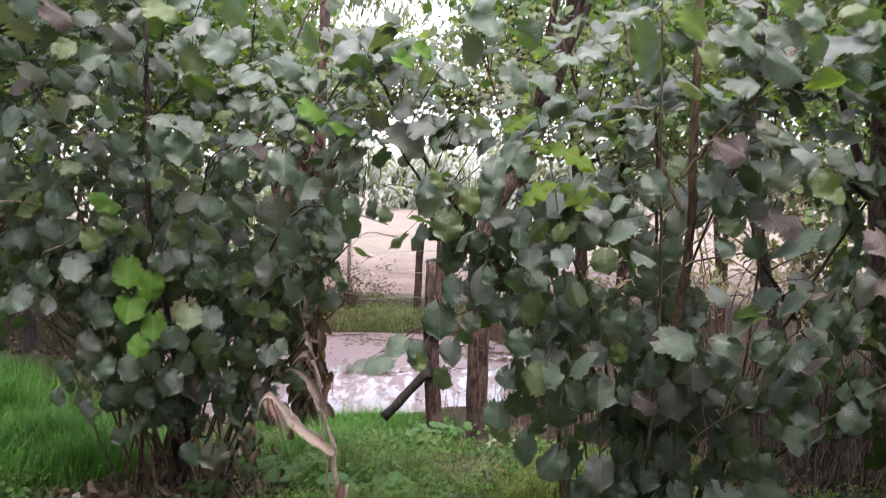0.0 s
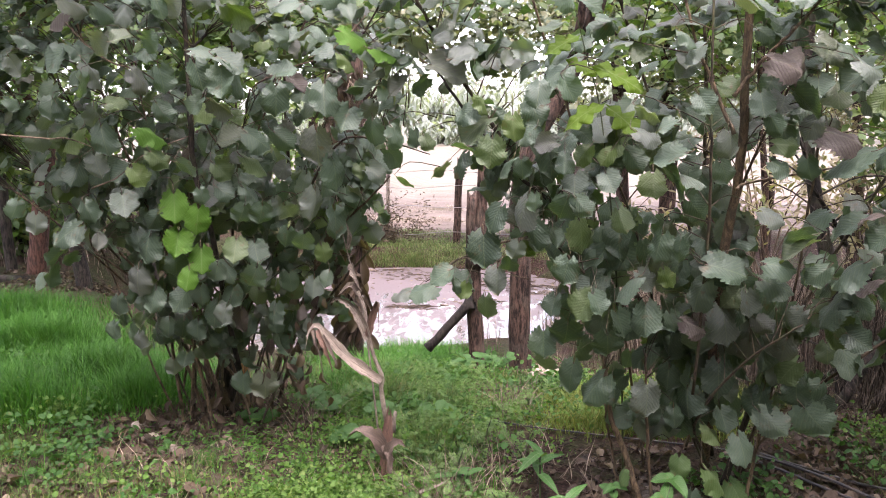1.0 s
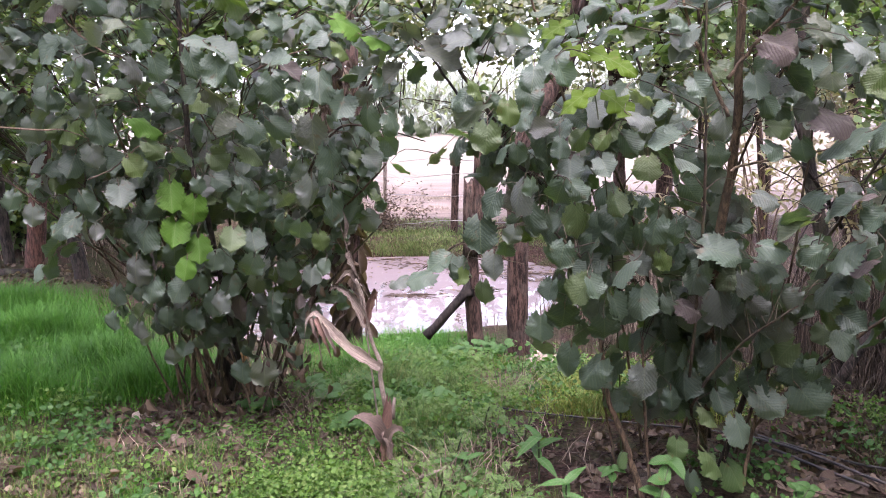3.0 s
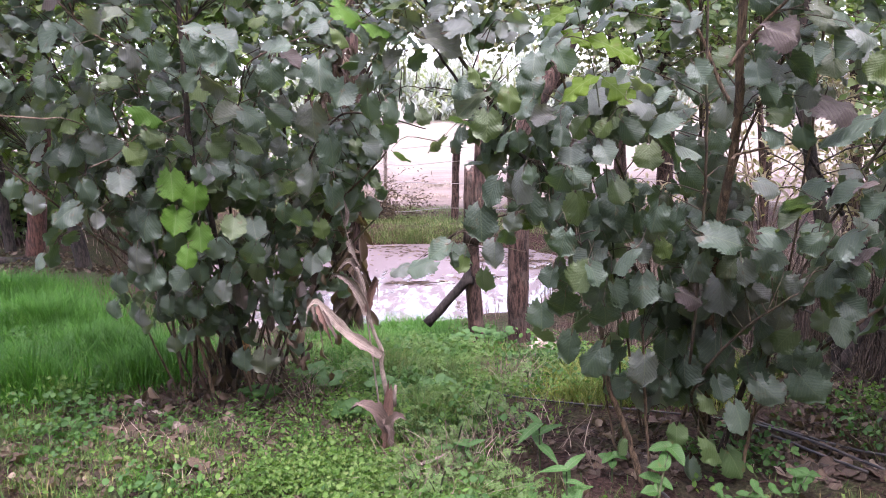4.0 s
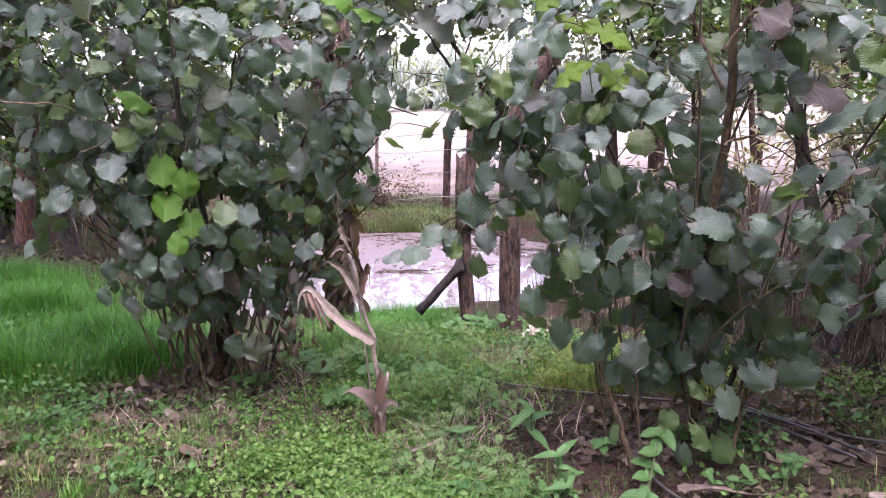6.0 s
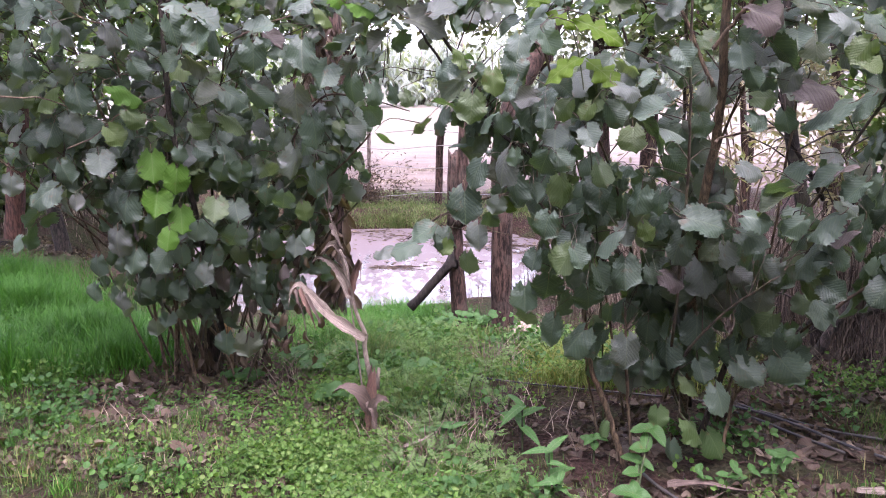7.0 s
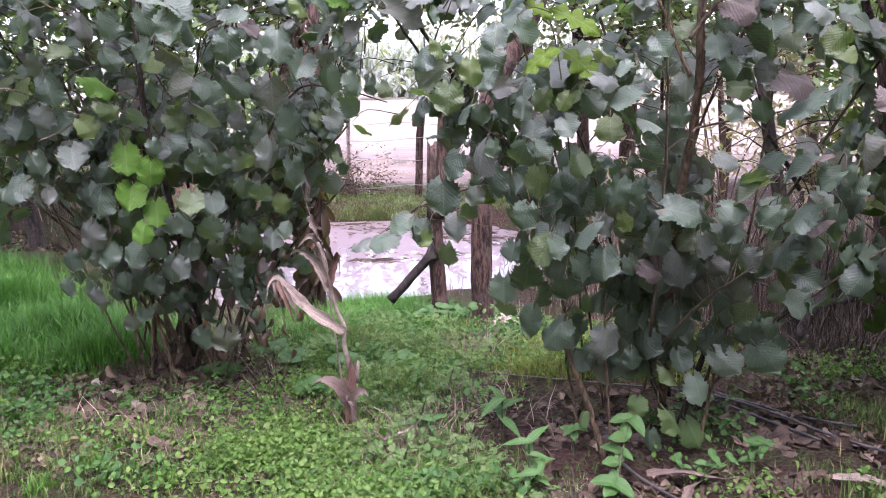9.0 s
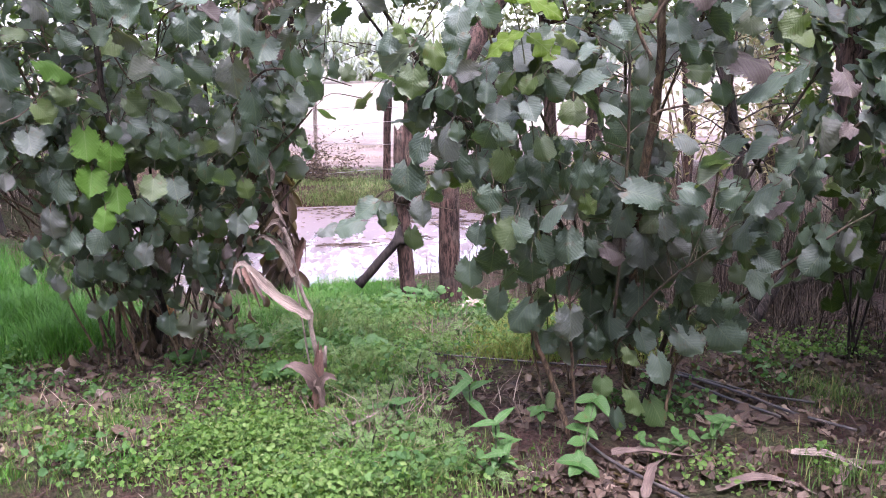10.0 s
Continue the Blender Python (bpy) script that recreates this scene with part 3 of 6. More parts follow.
def spray(top, meshes, label, leaves):
    """Outer leaves of a shrub, each with its place, length and turn, on thin twigs from the nearest stem."""
    tw = Builder()
    for x, y, z, size, rx, ry, rz in leaves:
        m = pose(x, y, z, rx, ry, rz) @ Matrix.Scale(size, 4) @ Matrix.Translation((0, -0.5, 0))
        stalked(part("leaf", R.choice(meshes), top, label, m))
        end = m @ Vector((0.015, -0.3, 0.09))
        near = min(SHRUB_STEMS[top], key=lambda n: (n - end).length + 0.7 * max(0, n.z - end.z))
        if (near - end).length > 0.15:
            near = end + (near - end).normalized() * 0.15 + Vector((0, 0.08, 0))
        mid = near.lerp(end, 0.65) + Vector((R.gauss(0, 0.02), 0.06, 0.03))
        tw.tube(curve([near, mid, end], 7), taper(0.002, 0.001, 7), 5, 0, False)
    part("twig_growth", tw.mesh("twig_growth", bark_hazel), top, kind="stuff")


def withered(top, spots, seed):
    g = random.Random(seed)
    for i, (x, y, z, s) in enumerate(spots):
        b = Builder()
        b.add(*HAZEL_FINE[(i * 3 + seed) % 10])
        part("withered_leaf", b.mesh("withered_leaf", leaf_pink), top, "withered pinkish-brown leaf",
             Matrix.Translation((x, y, z)) @ facing((g.gauss(0, 0.4), -0.8, 0.8), (g.gauss(0, 0.8), -0.2, -0.7)) @ Matrix.Scale(s, 4) @ Matrix.Translation((0, -0.5, 0)))


def catkins(top, spots):
    for x, y, z in spots:
        b = Builder()
        b.tube(curve([(x, y, z), (x + 0.003, y, z - 0.02), (x + 0.001, y, z - 0.045)], 7), [0.0012, 0.003, 0.0036, 0.0038, 0.0036, 0.003, 0.001], 7, 0.08)
        part("catkin", b.mesh("catkin", catkin_mat), top, "pale green hanging catkin")


def fan(base, tops, r0, r1, mats, g, spread=0.14):
    out = []
    for i, t in enumerate(tops):
        a = g.uniform(0, 2 * math.pi)
        b0 = Vector((base[0] + math.cos(a) * spread * g.random() * 1.4, base[1] + math.sin(a) * spread * g.random(), height(base[0], base[1]) - 0.03))
        t = Vector(t)
        m1 = b0.lerp(t, 0.33) + Vector((0, 0, 0.12)) + Vector((g.gauss(0, 0.03), g.gauss(0, 0.03), 0))
        m2 = b0.lerp(t, 0.68) + Vector((0, 0, 0.1)) + Vector((g.gauss(0, 0.03), g.gauss(0, 0.03), 0))
        out.append(([b0, m1, m2, t], g.uniform(*r0), r1, mats[i % len(mats)], ""))
    return out


g = random.Random(21)
# the blob at z 2.5 is unseen crown, added to darken this shrub
left_blobs = [((-0.95, 3.5, 0.86), (0.54, 0.38, 0.46)), ((-0.95, 3.5, 0.6), (0.4, 0.3, 0.22)), ((-0.98, 3.45, 1.22), (0.74, 0.4, 0.45)), ((-1.75, 3.45, 1.6), (0.65, 0.4, 0.36)), ((-0.45, 3.45, 1.2), (0.25, 0.3, 0.28)), ((-0.66, 3.5, 0.75), (0.16, 0.28, 0.3)), ((-1.5, 3.45, 1.25), (0.35, 0.3, 0.26)), ((-2.3, 3.3, 1.7), (0.6, 0.5, 0.6)), ((-1.4, 3.5, 2.1), (0.9, 0.45, 0.2)), ((-1.3, 3.1, 2.5), (1.1, 0.7, 0.2)),
              ((-0.9, 3.3, 1.8), (1.1, 0.4, 0.35)), ((-0.3, 3.3, 1.62), (0.35, 0.3, 0.25)), ((-1.3, 3.5, 0.5), (0.22, 0.2, 0.16)), ((-0.95, 3.5, 0.46), (0.36, 0.22, 0.1))]
# the open view over the pond between the two shrubs
opening = [((-0.06, 3.4, 0.88), (0.2, 0.9, 0.46)), ((-0.1, 3.6, 0.35), (0.36, 0.5, 0.42))]
left_tops = [(-1.75, 3.5, 1.7), (-1.5, 3.3, 2.0), (-1.3, 3.7, 2.2), (-1.05, 3.2, 2.3), (-0.95, 3.5, 2.4), (-0.8, 3.35, 2.3), (-0.6, 3.4, 2.2), (-0.35, 3.3, 2.1),
             (-0.15, 3.35, 2.0), (-1.6, 3.8, 1.5), (-0.45, 3.6, 1.7), (-1.2, 3.25, 1.6), (-0.75, 3.25, 1.5), (-2.0, 3.4, 1.8), (-0.3, 3.6, 1.4), (-1.45, 3.3, 1.1)]
left_stems = fan((-1.1, 3.82), left_tops + [(x + g.uniform(-0.2, 0.2), y, z * g.uniform(0.45, 0.9)) for x, y, z in left_tops], (0.004, 0.0115), 0.0035, [bark_hazel, bark_tan, bark_hazel, bark_twig], g, 0.3)
left_stems.append(([(-0.6, 3.45, 1.1), (-0.42, 3.3, 1.3), (-0.25, 3.24, 1.3), (-0.07, 3.2, 1.25)], 0.006, 0.002, bark_hazel, ""))
for pts, r in (([(-1.6, 2.97, 1.35), (-1.5, 2.95, 1.34), (-1.38, 2.95, 1.33), (-1.31, 3.0, 1.32), (-1.2, 3.3, 1.2)], 0.004), ([(-1.28, 2.95, 1.72), (-1.22, 2.95, 1.65), (-1.12, 2.95, 1.58), (-1.04, 3.0, 1.55), (-0.97, 3.3, 1.4)], 0.003),
               ([(-1.27, 3.0, 1.15), (-1.17, 3.0, 1.19), (-1.06, 3.0, 1.27), (-0.94, 3.1, 1.33)], 0.0026), ([(-0.72, 3.2, 1.46), (-0.65, 3.0, 1.5), (-0.52, 2.95, 1.55), (-0.42, 2.95, 1.58), (-0.34, 2.95, 1.63), (-0.25, 2.97, 1.72)], 0.003)):
    left_stems.append((pts, r, 0.0018, bark_twig, "pale thin twig"))
left_stems.append(([(-0.95, 3.5, 0.3), (-0.93, 3.22, 0.98), (-0.945, 3.15, 1.19), (-0.93, 3.1, 1.39), (-0.925, 3.1, 1.58), (-0.93, 3.1, 2.0)], 0.012, 0.008, bark_dark, ""))
left_stems.append(([(-0.93, 3.1, 1.63), (-0.88, 3.1, 1.66), (-0.82, 3.1, 1.72)], 0.006, 0.004, bark_dark, ""))
left_shrub = shrub("hazel_shrub", "many-stemmed green hazel shrub with dense broad toothed leaves", (-1.08, 3.78, 0), left_stems, left_blobs, opening + [((-1.76, 3.5, 1.0), (0.1, 0.6, 0.3)), ((-1.62, 3.45, 0.72), (0.2, 0.6, 0.12)), ((-0.4, 3.35, 0.78), (0.06, 0.6, 0.28))], 150, 860,
                   lambda x: 3.14 + 0.2 * ((x + 0.95) / 0.9) ** 2, 5, (0.05, 0.09))

right_blobs = [((0.85, 2.85, 0.9), (0.64, 0.4, 0.46)), ((0.85, 2.78, 0.58), (0.5, 0.32, 0.26)), ((0.85, 2.85, 1.3), (0.75, 0.36, 0.42)), ((1.1, 2.8, 0.45), (0.36, 0.22, 0.14)), ((0.4, 2.95, 1.65), (0.6, 0.32, 0.33)),
               ((1.8, 2.85, 1.4), (0.6, 0.3, 0.4)), ((1.65, 2.8, 1.3), (0.4, 0.25, 0.45)), ((1.75, 2.8, 1.6), (0.5, 0.25, 0.4)), ((1.5, 2.85, 0.75), (0.25, 0.2, 0.25)), ((1.1, 2.85, 1.82), (1.2, 0.4, 0.28)), ((0.32, 3.0, 1.15), (0.25, 0.2, 0.38))]
right_tops = [(0.5, 3.0, 2.0), (0.25, 3.0, 1.9), (0.75, 3.05, 2.3), (1.3, 2.9, 2.2), (1.75, 2.8, 1.8), (1.05, 2.7, 1.5), (0.5, 2.8, 1.3)]
right_stems = fan((1.0, 3.3), right_tops, (0.005, 0.01), 0.004, [bark_hazel, bark_tan], g, 0.2)
right_stems.append(([(0.97, 3.25, -0.03), (0.92, 3.0, 0.36), (0.86, 2.72, 0.92), (0.875, 2.62, 1.2), (0.86, 2.55, 1.59), (0.88, 2.52, 2.4)], 0.018, 0.01, bark_tan, "thick tan main stem"))
for x, y, dx, dz, r in ((0.72, 2.92, -0.05, 0.6, 0.007), (1.05, 3.0, 0.1, 0.7, 0.007), (0.62, 2.98, -0.08, 0.5, 0.005)):
    right_stems.append(([(x, y, -0.03), (x + dx * 0.4, y, dz * 0.35), (x + dx * 0.8, y - 0.03, dz * 0.7), (x + dx, y - 0.06, dz)], r, r * 0.6, bark_tan, ""))
right_stems.append(([(0.5, 3.0, 0.98), (0.25, 2.95, 0.97), (0.08, 2.92, 0.92), (-0.06, 2.91, 0.83)], 0.006, 0.002, bark_hazel, ""))
right_stems.append(([(0.69, 2.88, -0.02), (0.62, 2.9, 0.22), (0.56, 2.9, 0.4), (0.52, 2.95, 0.8)], 0.013, 0.006, bark_tan, ""))
right_stems.append(([(0.82, 2.51, 1.42), (0.9, 2.52, 1.52), (1.02, 2.54, 1.64), (1.25, 2.6, 1.9)], 0.006, 0.003, bark_tan, ""))
right_stems.append(([(0.825, 2.51, 1.32), (0.76, 2.52, 1.47), (0.7, 2.54, 1.65), (0.62, 2.6, 2.1)], 0.006, 0.003, bark_tan, ""))
right_stems.append(([(1.0, 3.1, 0.0), (1.08, 3.05, 0.35), (1.2, 3.0, 0.6), (1.45, 2.9, 1.0)], 0.013, 0.007, bark_dark, ""))
right_stems.append(([(0.33, 3.0, 1.13), (0.16, 3.0, 1.36), (-0.01, 3.0, 1.63), (-0.15, 3.0, 1.9)], 0.009, 0.005, bark_hazel, ""))
right_stems.append(([(0.95, 3.1, 0.2), (0.7, 3.05, 0.7), (0.5, 3.0, 0.98), (0.33, 3.0, 1.13)], 0.012, 0.009, bark_hazel, ""))
right_stems.append(([(0.8, 2.75, 0.5), (0.79, 2.6, 1.0), (0.77, 2.52, 1.25), (0.76, 2.5, 1.48), (0.75, 2.5, 1.9)], 0.005, 0.003, bark_hazel, ""))
right_stems.append(([(0.36, 2.9, 1.1), (0.24, 2.9, 1.2), (0.15, 2.9, 1.31), (0.05, 2.9, 1.44), (-0.03, 2.92, 1.56)], 0.007, 0.004, bark_dark, ""))
right_stems.append(([(0.84, 2.52, 1.17), (0.89, 2.6, 1.18), (1.0, 2.6, 1.2), (1.12, 2.6, 1.22), (1.3, 2.65, 1.26)], 0.004, 0.002, bark_twig, "pale thin twig"))
for pts, r in (([(1.0, 3.1, 0.25), (1.3, 2.9, 0.8), (1.55, 2.78, 1.1), (1.85, 2.7, 1.35)], 0.009), ([(1.05, 3.1, 0.1), (1.25, 2.95, 0.45), (1.45, 2.8, 0.7), (1.7, 2.72, 0.9)], 0.007), ([(0.95, 3.1, 0.1), (0.85, 2.9, 0.35), (0.95, 2.75, 0.6), (1.1, 2.68, 0.75)], 0.006),
               ([(0.8, 3.05, 0.5), (0.6, 2.9, 0.75), (0.45, 2.75, 0.9), (0.35, 2.7, 1.0)], 0.006)):
    right_stems.append((pts, r, 0.003, bark_hazel, ""))
right_shrub = shrub("hazel_shrub", "spreading green hazel shrub with drooping serrated leaves", (0.95, 3.1, 0), right_stems, right_blobs, opening + [((0.8, 2.1, 1.5), (0.055, 0.5, 0.52)), ((1.02, 3.0, 1.2), (0.15, 0.8, 0.12)), ((1.15, 3.0, 1.05), (0.15, 0.8, 0.1)), ((1.3, 3.0, 1.24), (0.11, 0.8, 0.09)), ((0.68, 2.95, 1.15), (0.12, 0.7, 0.08)), ((0.62, 2.9, 0.64), (0.09, 0.7, 0.08))], 120, 370, lambda x: 2.66 + 0.3 * smooth(0.7, 0.1, x), 9, (0.06, 0.105), 0.5)
spray(left_shrub, pink_meshes, "withered pinkish-brown leaf", [(-1.07, 2.8, 1.94, 0.097, -26, 45, -77), (-0.84, 3.25, 0.6, 0.091, -77, 6, 155)])
spray(left_shrub, leaf_meshes, "", [(-1.31, 2.94, 1.84, 0.074, -72, 48, -118), (-1.29, 2.85, 1.94, 0.068, -94, -23, -166), (-1.23, 2.91, 1.97, 0.085, -69, 57, -119), (-1.2, 2.82, 1.88, 0.09, 3, -35, -62), (-1.2, 2.88, 1.77, 0.086, -17, 41, -70), (-1.16, 2.88, 1.87, 0.075, -39, -52, 16), (-1.06, 2.8, 1.83, 0.07, 79, 40, 0), (-0.99, 2.81, 1.93, 0.072, 36, 53, -38), (-0.98, 2.8, 1.79, 0.085, -52, -58, 159), (-0.87, 2.81, 1.86, 0.088, -60, 51, -113), (-0.82, 2.79, 1.93, 0.055, 87, 41, 5), (-0.78, 2.84, 1.9, 0.067, -61, -16, -23), (-0.74, 2.8, 1.94, 0.1, -12, 57, -78)])
spray(left_shrub, leaf_meshes, "", [(-0.74, 2.81, 1.77, 0.077, -59, 47, -113), (-0.68, 2.81, 1.83, 0.071, -47, 47, -102), (-0.65, 2.79, 1.78, 0.083, -79, -36, -154), (-0.63, 2.78, 1.9, 0.087, 52, 34, -45), (-0.62, 2.86, 1.88, 0.059, -65, 60, -128), (-0.55, 2.79, 1.82, 0.106, -29, 68, -98), (-0.52, 2.81, 1.95, 0.101, -30, -50, -45), (-0.51, 2.89, 1.88, 0.073, -55, 52, -116), (-0.38, 2.88, 1.9, 0.073, -72, 34, -121), (-0.36, 2.9, 1.79, 0.099, -15, 48, -87), (-0.27, 2.91, 1.88, 0.088, -53, -13, -49), (-0.2, 2.96, 1.87, 0.048, -52, -39, -33), (-0.15, 3.03, 1.81, 0.13, -25, -43, -62)])
spray(left_shrub, leaf_meshes, "", [(-1.5, 2.99, 1.58, 0.071, -67, -20, -11), (-1.41, 2.93, 1.67, 0.076, -19, 37, -68), (-1.3, 2.88, 1.6, 0.125, -35, -19, 131), (-1.22, 2.84, 1.53, 0.053, -64, -30, 162), (-1.21, 2.88, 1.62, 0.064, -40, 37, -84), (-1.15, 2.88, 1.54, 0.095, -59, 28, -96), (-1.1, 2.83, 1.63, 0.081, -49, -22, -33), (-1.1, 2.88, 1.74, 0.074, -45, 45, -93), (-1.01, 2.8, 1.65, 0.062, 34, 45, -40), (-1, 2.89, 1.52, 0.083, -59, 34, -104), (-0.91, 2.79, 1.63, 0.069, -43, -32, -35), (-0.9, 2.83, 1.51, 0.085, -85, 13, -120), (-0.88, 2.8, 1.74, 0.085, -79, 23, -113)])
spray(left_shrub, leaf_meshes, "", [(-0.84, 2.82, 1.74, 0.071, -48, -28, -33), (-0.77, 2.81, 1.52, 0.089, -89, 16, -143), (-0.76, 2.83, 1.61, 0.074, 13, 44, -60), (-0.66, 2.81, 1.56, 0.098, -32, 38, -89), (-0.64, 2.87, 1.64, 0.064, -60, 43, -116), (-0.64, 2.88, 1.73, 0.1, -27, -37, -51), (-0.51, 2.89, 1.54, 0.086, 27, 35, -59), (-0.51, 2.86, 1.65, 0.059, -62, 51, -125), (-0.5, 2.87, 1.75, 0.081, -3, -40, 108), (-0.36, 2.81, 1.6, 0.069, 44, 35, -52), (-0.3, 2.91, 1.57, 0.071, -51, 40, -114), (-0.25, 2.94, 1.56, 0.071, -52, 24, -103), (-0.22, 2.95, 1.54, 0.061, 40, 33, -58)])
spray(left_shrub, leaf_meshes, "", [(-0.12, 2.92, 1.56, 0.06, 42, 38, -56), (-0.09, 3.06, 1.62, 0.073, -63, -58, -2), (-1.57, 3.06, 1.46, 0.06, -33, 44, -80), (-1.5, 3.09, 1.32, 0.095, -84, 7, -113), (-1.47, 3.07, 1.38, 0.065, -54, 32, 84), (-1.39, 2.98, 1.48, 0.084, -73, -28, 174), (-1.36, 2.94, 1.43, 0.074, -80, -15, -148), (-1.36, 3.03, 1.33, 0.104, -41, -26, 141), (-1.32, 2.95, 1.42, 0.061, -78, 27, -123), (-1.2, 2.94, 1.4, 0.074, -89, 2, -109), (-1.18, 2.94, 1.32, 0.097, -72, 3, -152), (-1.17, 2.83, 1.5, 0.075, -87, 6, -96), (-1.11, 2.93, 1.45, 0.07, 16, 52, -51)])
spray(left_shrub, leaf_meshes, "", [(-0.94, 2.9, 1.41, 0.072, -74, 28, -156), (-0.83, 2.9, 1.43, 0.066, -64, -33, 159), (-0.75, 2.99, 1.32, 0.102, -7, -35, 114), (-0.74, 2.93, 1.43, 0.084, -31, -34, -51), (-0.69, 2.8, 1.5, 0.097, -85, -1, -18), (-0.66, 2.89, 1.5, 0.084, -60, 21, -98), (-0.64, 2.99, 1.31, 0.095, -48, 38, -107), (-0.57, 3.03, 1.31, 0.084, -75, 43, -163), (-0.53, 2.84, 1.44, 0.095, -85, -1, -163), (-0.45, 3.03, 1.28, 0.12, -88, -1, 168), (-0.39, 2.9, 1.46, 0.105, -48, -8, -166), (-0.33, 2.96, 1.38, 0.099, -52, -21, -168), (-0.29, 2.94, 1.49, 0.057, 30, -32, -97)])
spray(left_shrub, leaf_meshes, "", [(-0.27, 2.99, 1.47, 0.094, -33, -27, 115), (-0.27, 3.04, 1.41, 0.069, -75, -39, 166), (-0.25, 2.99, 1.33, 0.087, -87, -7, 170), (-0.2, 3.07, 1.43, 0.099, -28, -24, 110), (-0.19, 2.93, 1.46, 0.049, -70, -22, -31), (-0.15, 2.94, 1.48, 0.085, -36, -29, 116), (-0.09, 3.05, 1.5, 0.07, -36, 37, 72), (-1.66, 3.14, 1.06, 0.072, -76, -21, -148), (-1.54, 3.07, 1.01, 0.076, -81, -6, -171), (-1.36, 3.06, 1.2, 0.093, -61, -23, -151), (-1.29, 3.01, 1.06, 0.077, -74, 21, -149), (-1.27, 3.05, 1.23, 0.082, -63, 8, -151), (-1.19, 3.04, 1.21, 0.084, -24, -34, 132)])
spray(left_shrub, leaf_meshes, "", [(-1.15, 2.99, 1.09, 0.096, -45, 3, -152), (-1.07, 2.96, 1.19, 0.076, -79, 31, -138), (-1.07, 3.03, 1.02, 0.078, -99, -34, -159), (-1.03, 3.01, 1.21, 0.058, -76, -33, -4), (-0.99, 2.96, 1.25, 0.081, -68, 37, -123), (-0.91, 3.01, 1.22, 0.072, -41, -36, -41), (-0.85, 2.97, 1.12, 0.056, -84, 15, -154), (-0.8, 3.05, 1.2, 0.077, -80, 41, -147), (-0.78, 3, 1.13, 0.066, -54, 48, -154), (-0.72, 2.99, 1.05, 0.076, -106, -18, -163), (-0.69, 3.03, 1.12, 0.083, -54, 32, -112), (-0.67, 3.04, 1.23, 0.101, -33, 27, -90), (-0.65, 2.99, 1.05, 0.076, -100, -10, -163)])
spray(left_shrub, leaf_meshes, "", [(-0.57, 3.06, 1.05, 0.077, -121, 23, -161), (-0.46, 3.03, 1.08, 0.109, -84, -1, -137), (-0.38, 3.02, 1.19, 0.116, -79, 9, -130), (-0.19, 3.15, 1.24, 0.082, -71, -37, -24), (-1.63, 3.19, 0.77, 0.066, -52, -16, 154), (-1.59, 3.2, 0.79, 0.097, -71, 23, 91), (-1.54, 3.16, 0.87, 0.07, -53, 38, 89), (-1.46, 3.14, 0.88, 0.06, -15, 57, 109), (-1.41, 3.04, 0.98, 0.108, -34, -31, 144), (-1.27, 3.02, 0.95, 0.056, -94, -7, -1), (-1.17, 3.07, 0.79, 0.096, -75, -10, -176), (-1.12, 3.06, 0.92, 0.1, -71, -18, 175), (-1.02, 3.1, 0.84, 0.09, -99, -5, -157)])
spray(left_shrub, leaf_meshes, "", [(-0.87, 3.1, 0.82, 0.07, -96, -13, -161), (-0.76, 3.01, 0.92, 0.087, -56, -11, -161), (-0.71, 3.04, 0.81, 0.098, -106, -20, -165), (-0.71, 3.09, 0.9, 0.089, -50, 3, -161), (-0.59, 3.08, 0.95, 0.078, -99, -10, -165), (-0.51, 3.01, 0.95, 0.076, -114, -11, -166), (-0.46, 3.11, 0.89, 0.069, -89, 13, -164), (-0.46, 3.13, 0.79, 0.06, -68, -11, 156), (-0.41, 3.12, 1, 0.105, -80, 0, -122), (-1.4, 3.3, 0.54, 0.076, -63, -4, 155), (-1.3, 3.16, 0.68, 0.08, -72, -3, 168), (-1.25, 3.22, 0.52, 0.066, -74, 2, 170), (-1.15, 3.27, 0.56, 0.072, -73, -4, 177)])
spray(left_shrub, leaf_meshes, "", [(-1.13, 3.11, 0.71, 0.089, -69, -8, 166), (-1.08, 3.25, 0.56, 0.075, -94, -10, -159), (-1.03, 3.12, 0.71, 0.093, -66, -40, -179), (-1, 3.19, 0.57, 0.076, -71, -6, 175), (-0.94, 3.12, 0.73, 0.073, -78, -1, -144), (-0.92, 3.18, 0.64, 0.108, -67, -11, 167), (-0.87, 3.14, 0.65, 0.074, -68, -23, 179), (-0.85, 3.19, 0.71, 0.083, -63, -15, -163), (-0.76, 3.21, 0.7, 0.078, -100, -20, -166), (-0.71, 3.24, 0.59, 0.071, -72, -5, 169), (-0.53, 3.21, 0.74, 0.077, -60, -7, -167), (-1.17, 3.35, 0.37, 0.069, -88, 4, -154), (-1.12, 3.34, 0.41, 0.068, -34, -20, -162)])
spray(left_shrub, leaf_meshes, "", [(-0.9, 3.38, 0.29, 0.093, -67, -4, 170), (-0.77, 3.3, 0.31, 0.107, -86, 4, -160), (-0.68, 3.36, 0.36, 0.084, -75, 9, 161)])
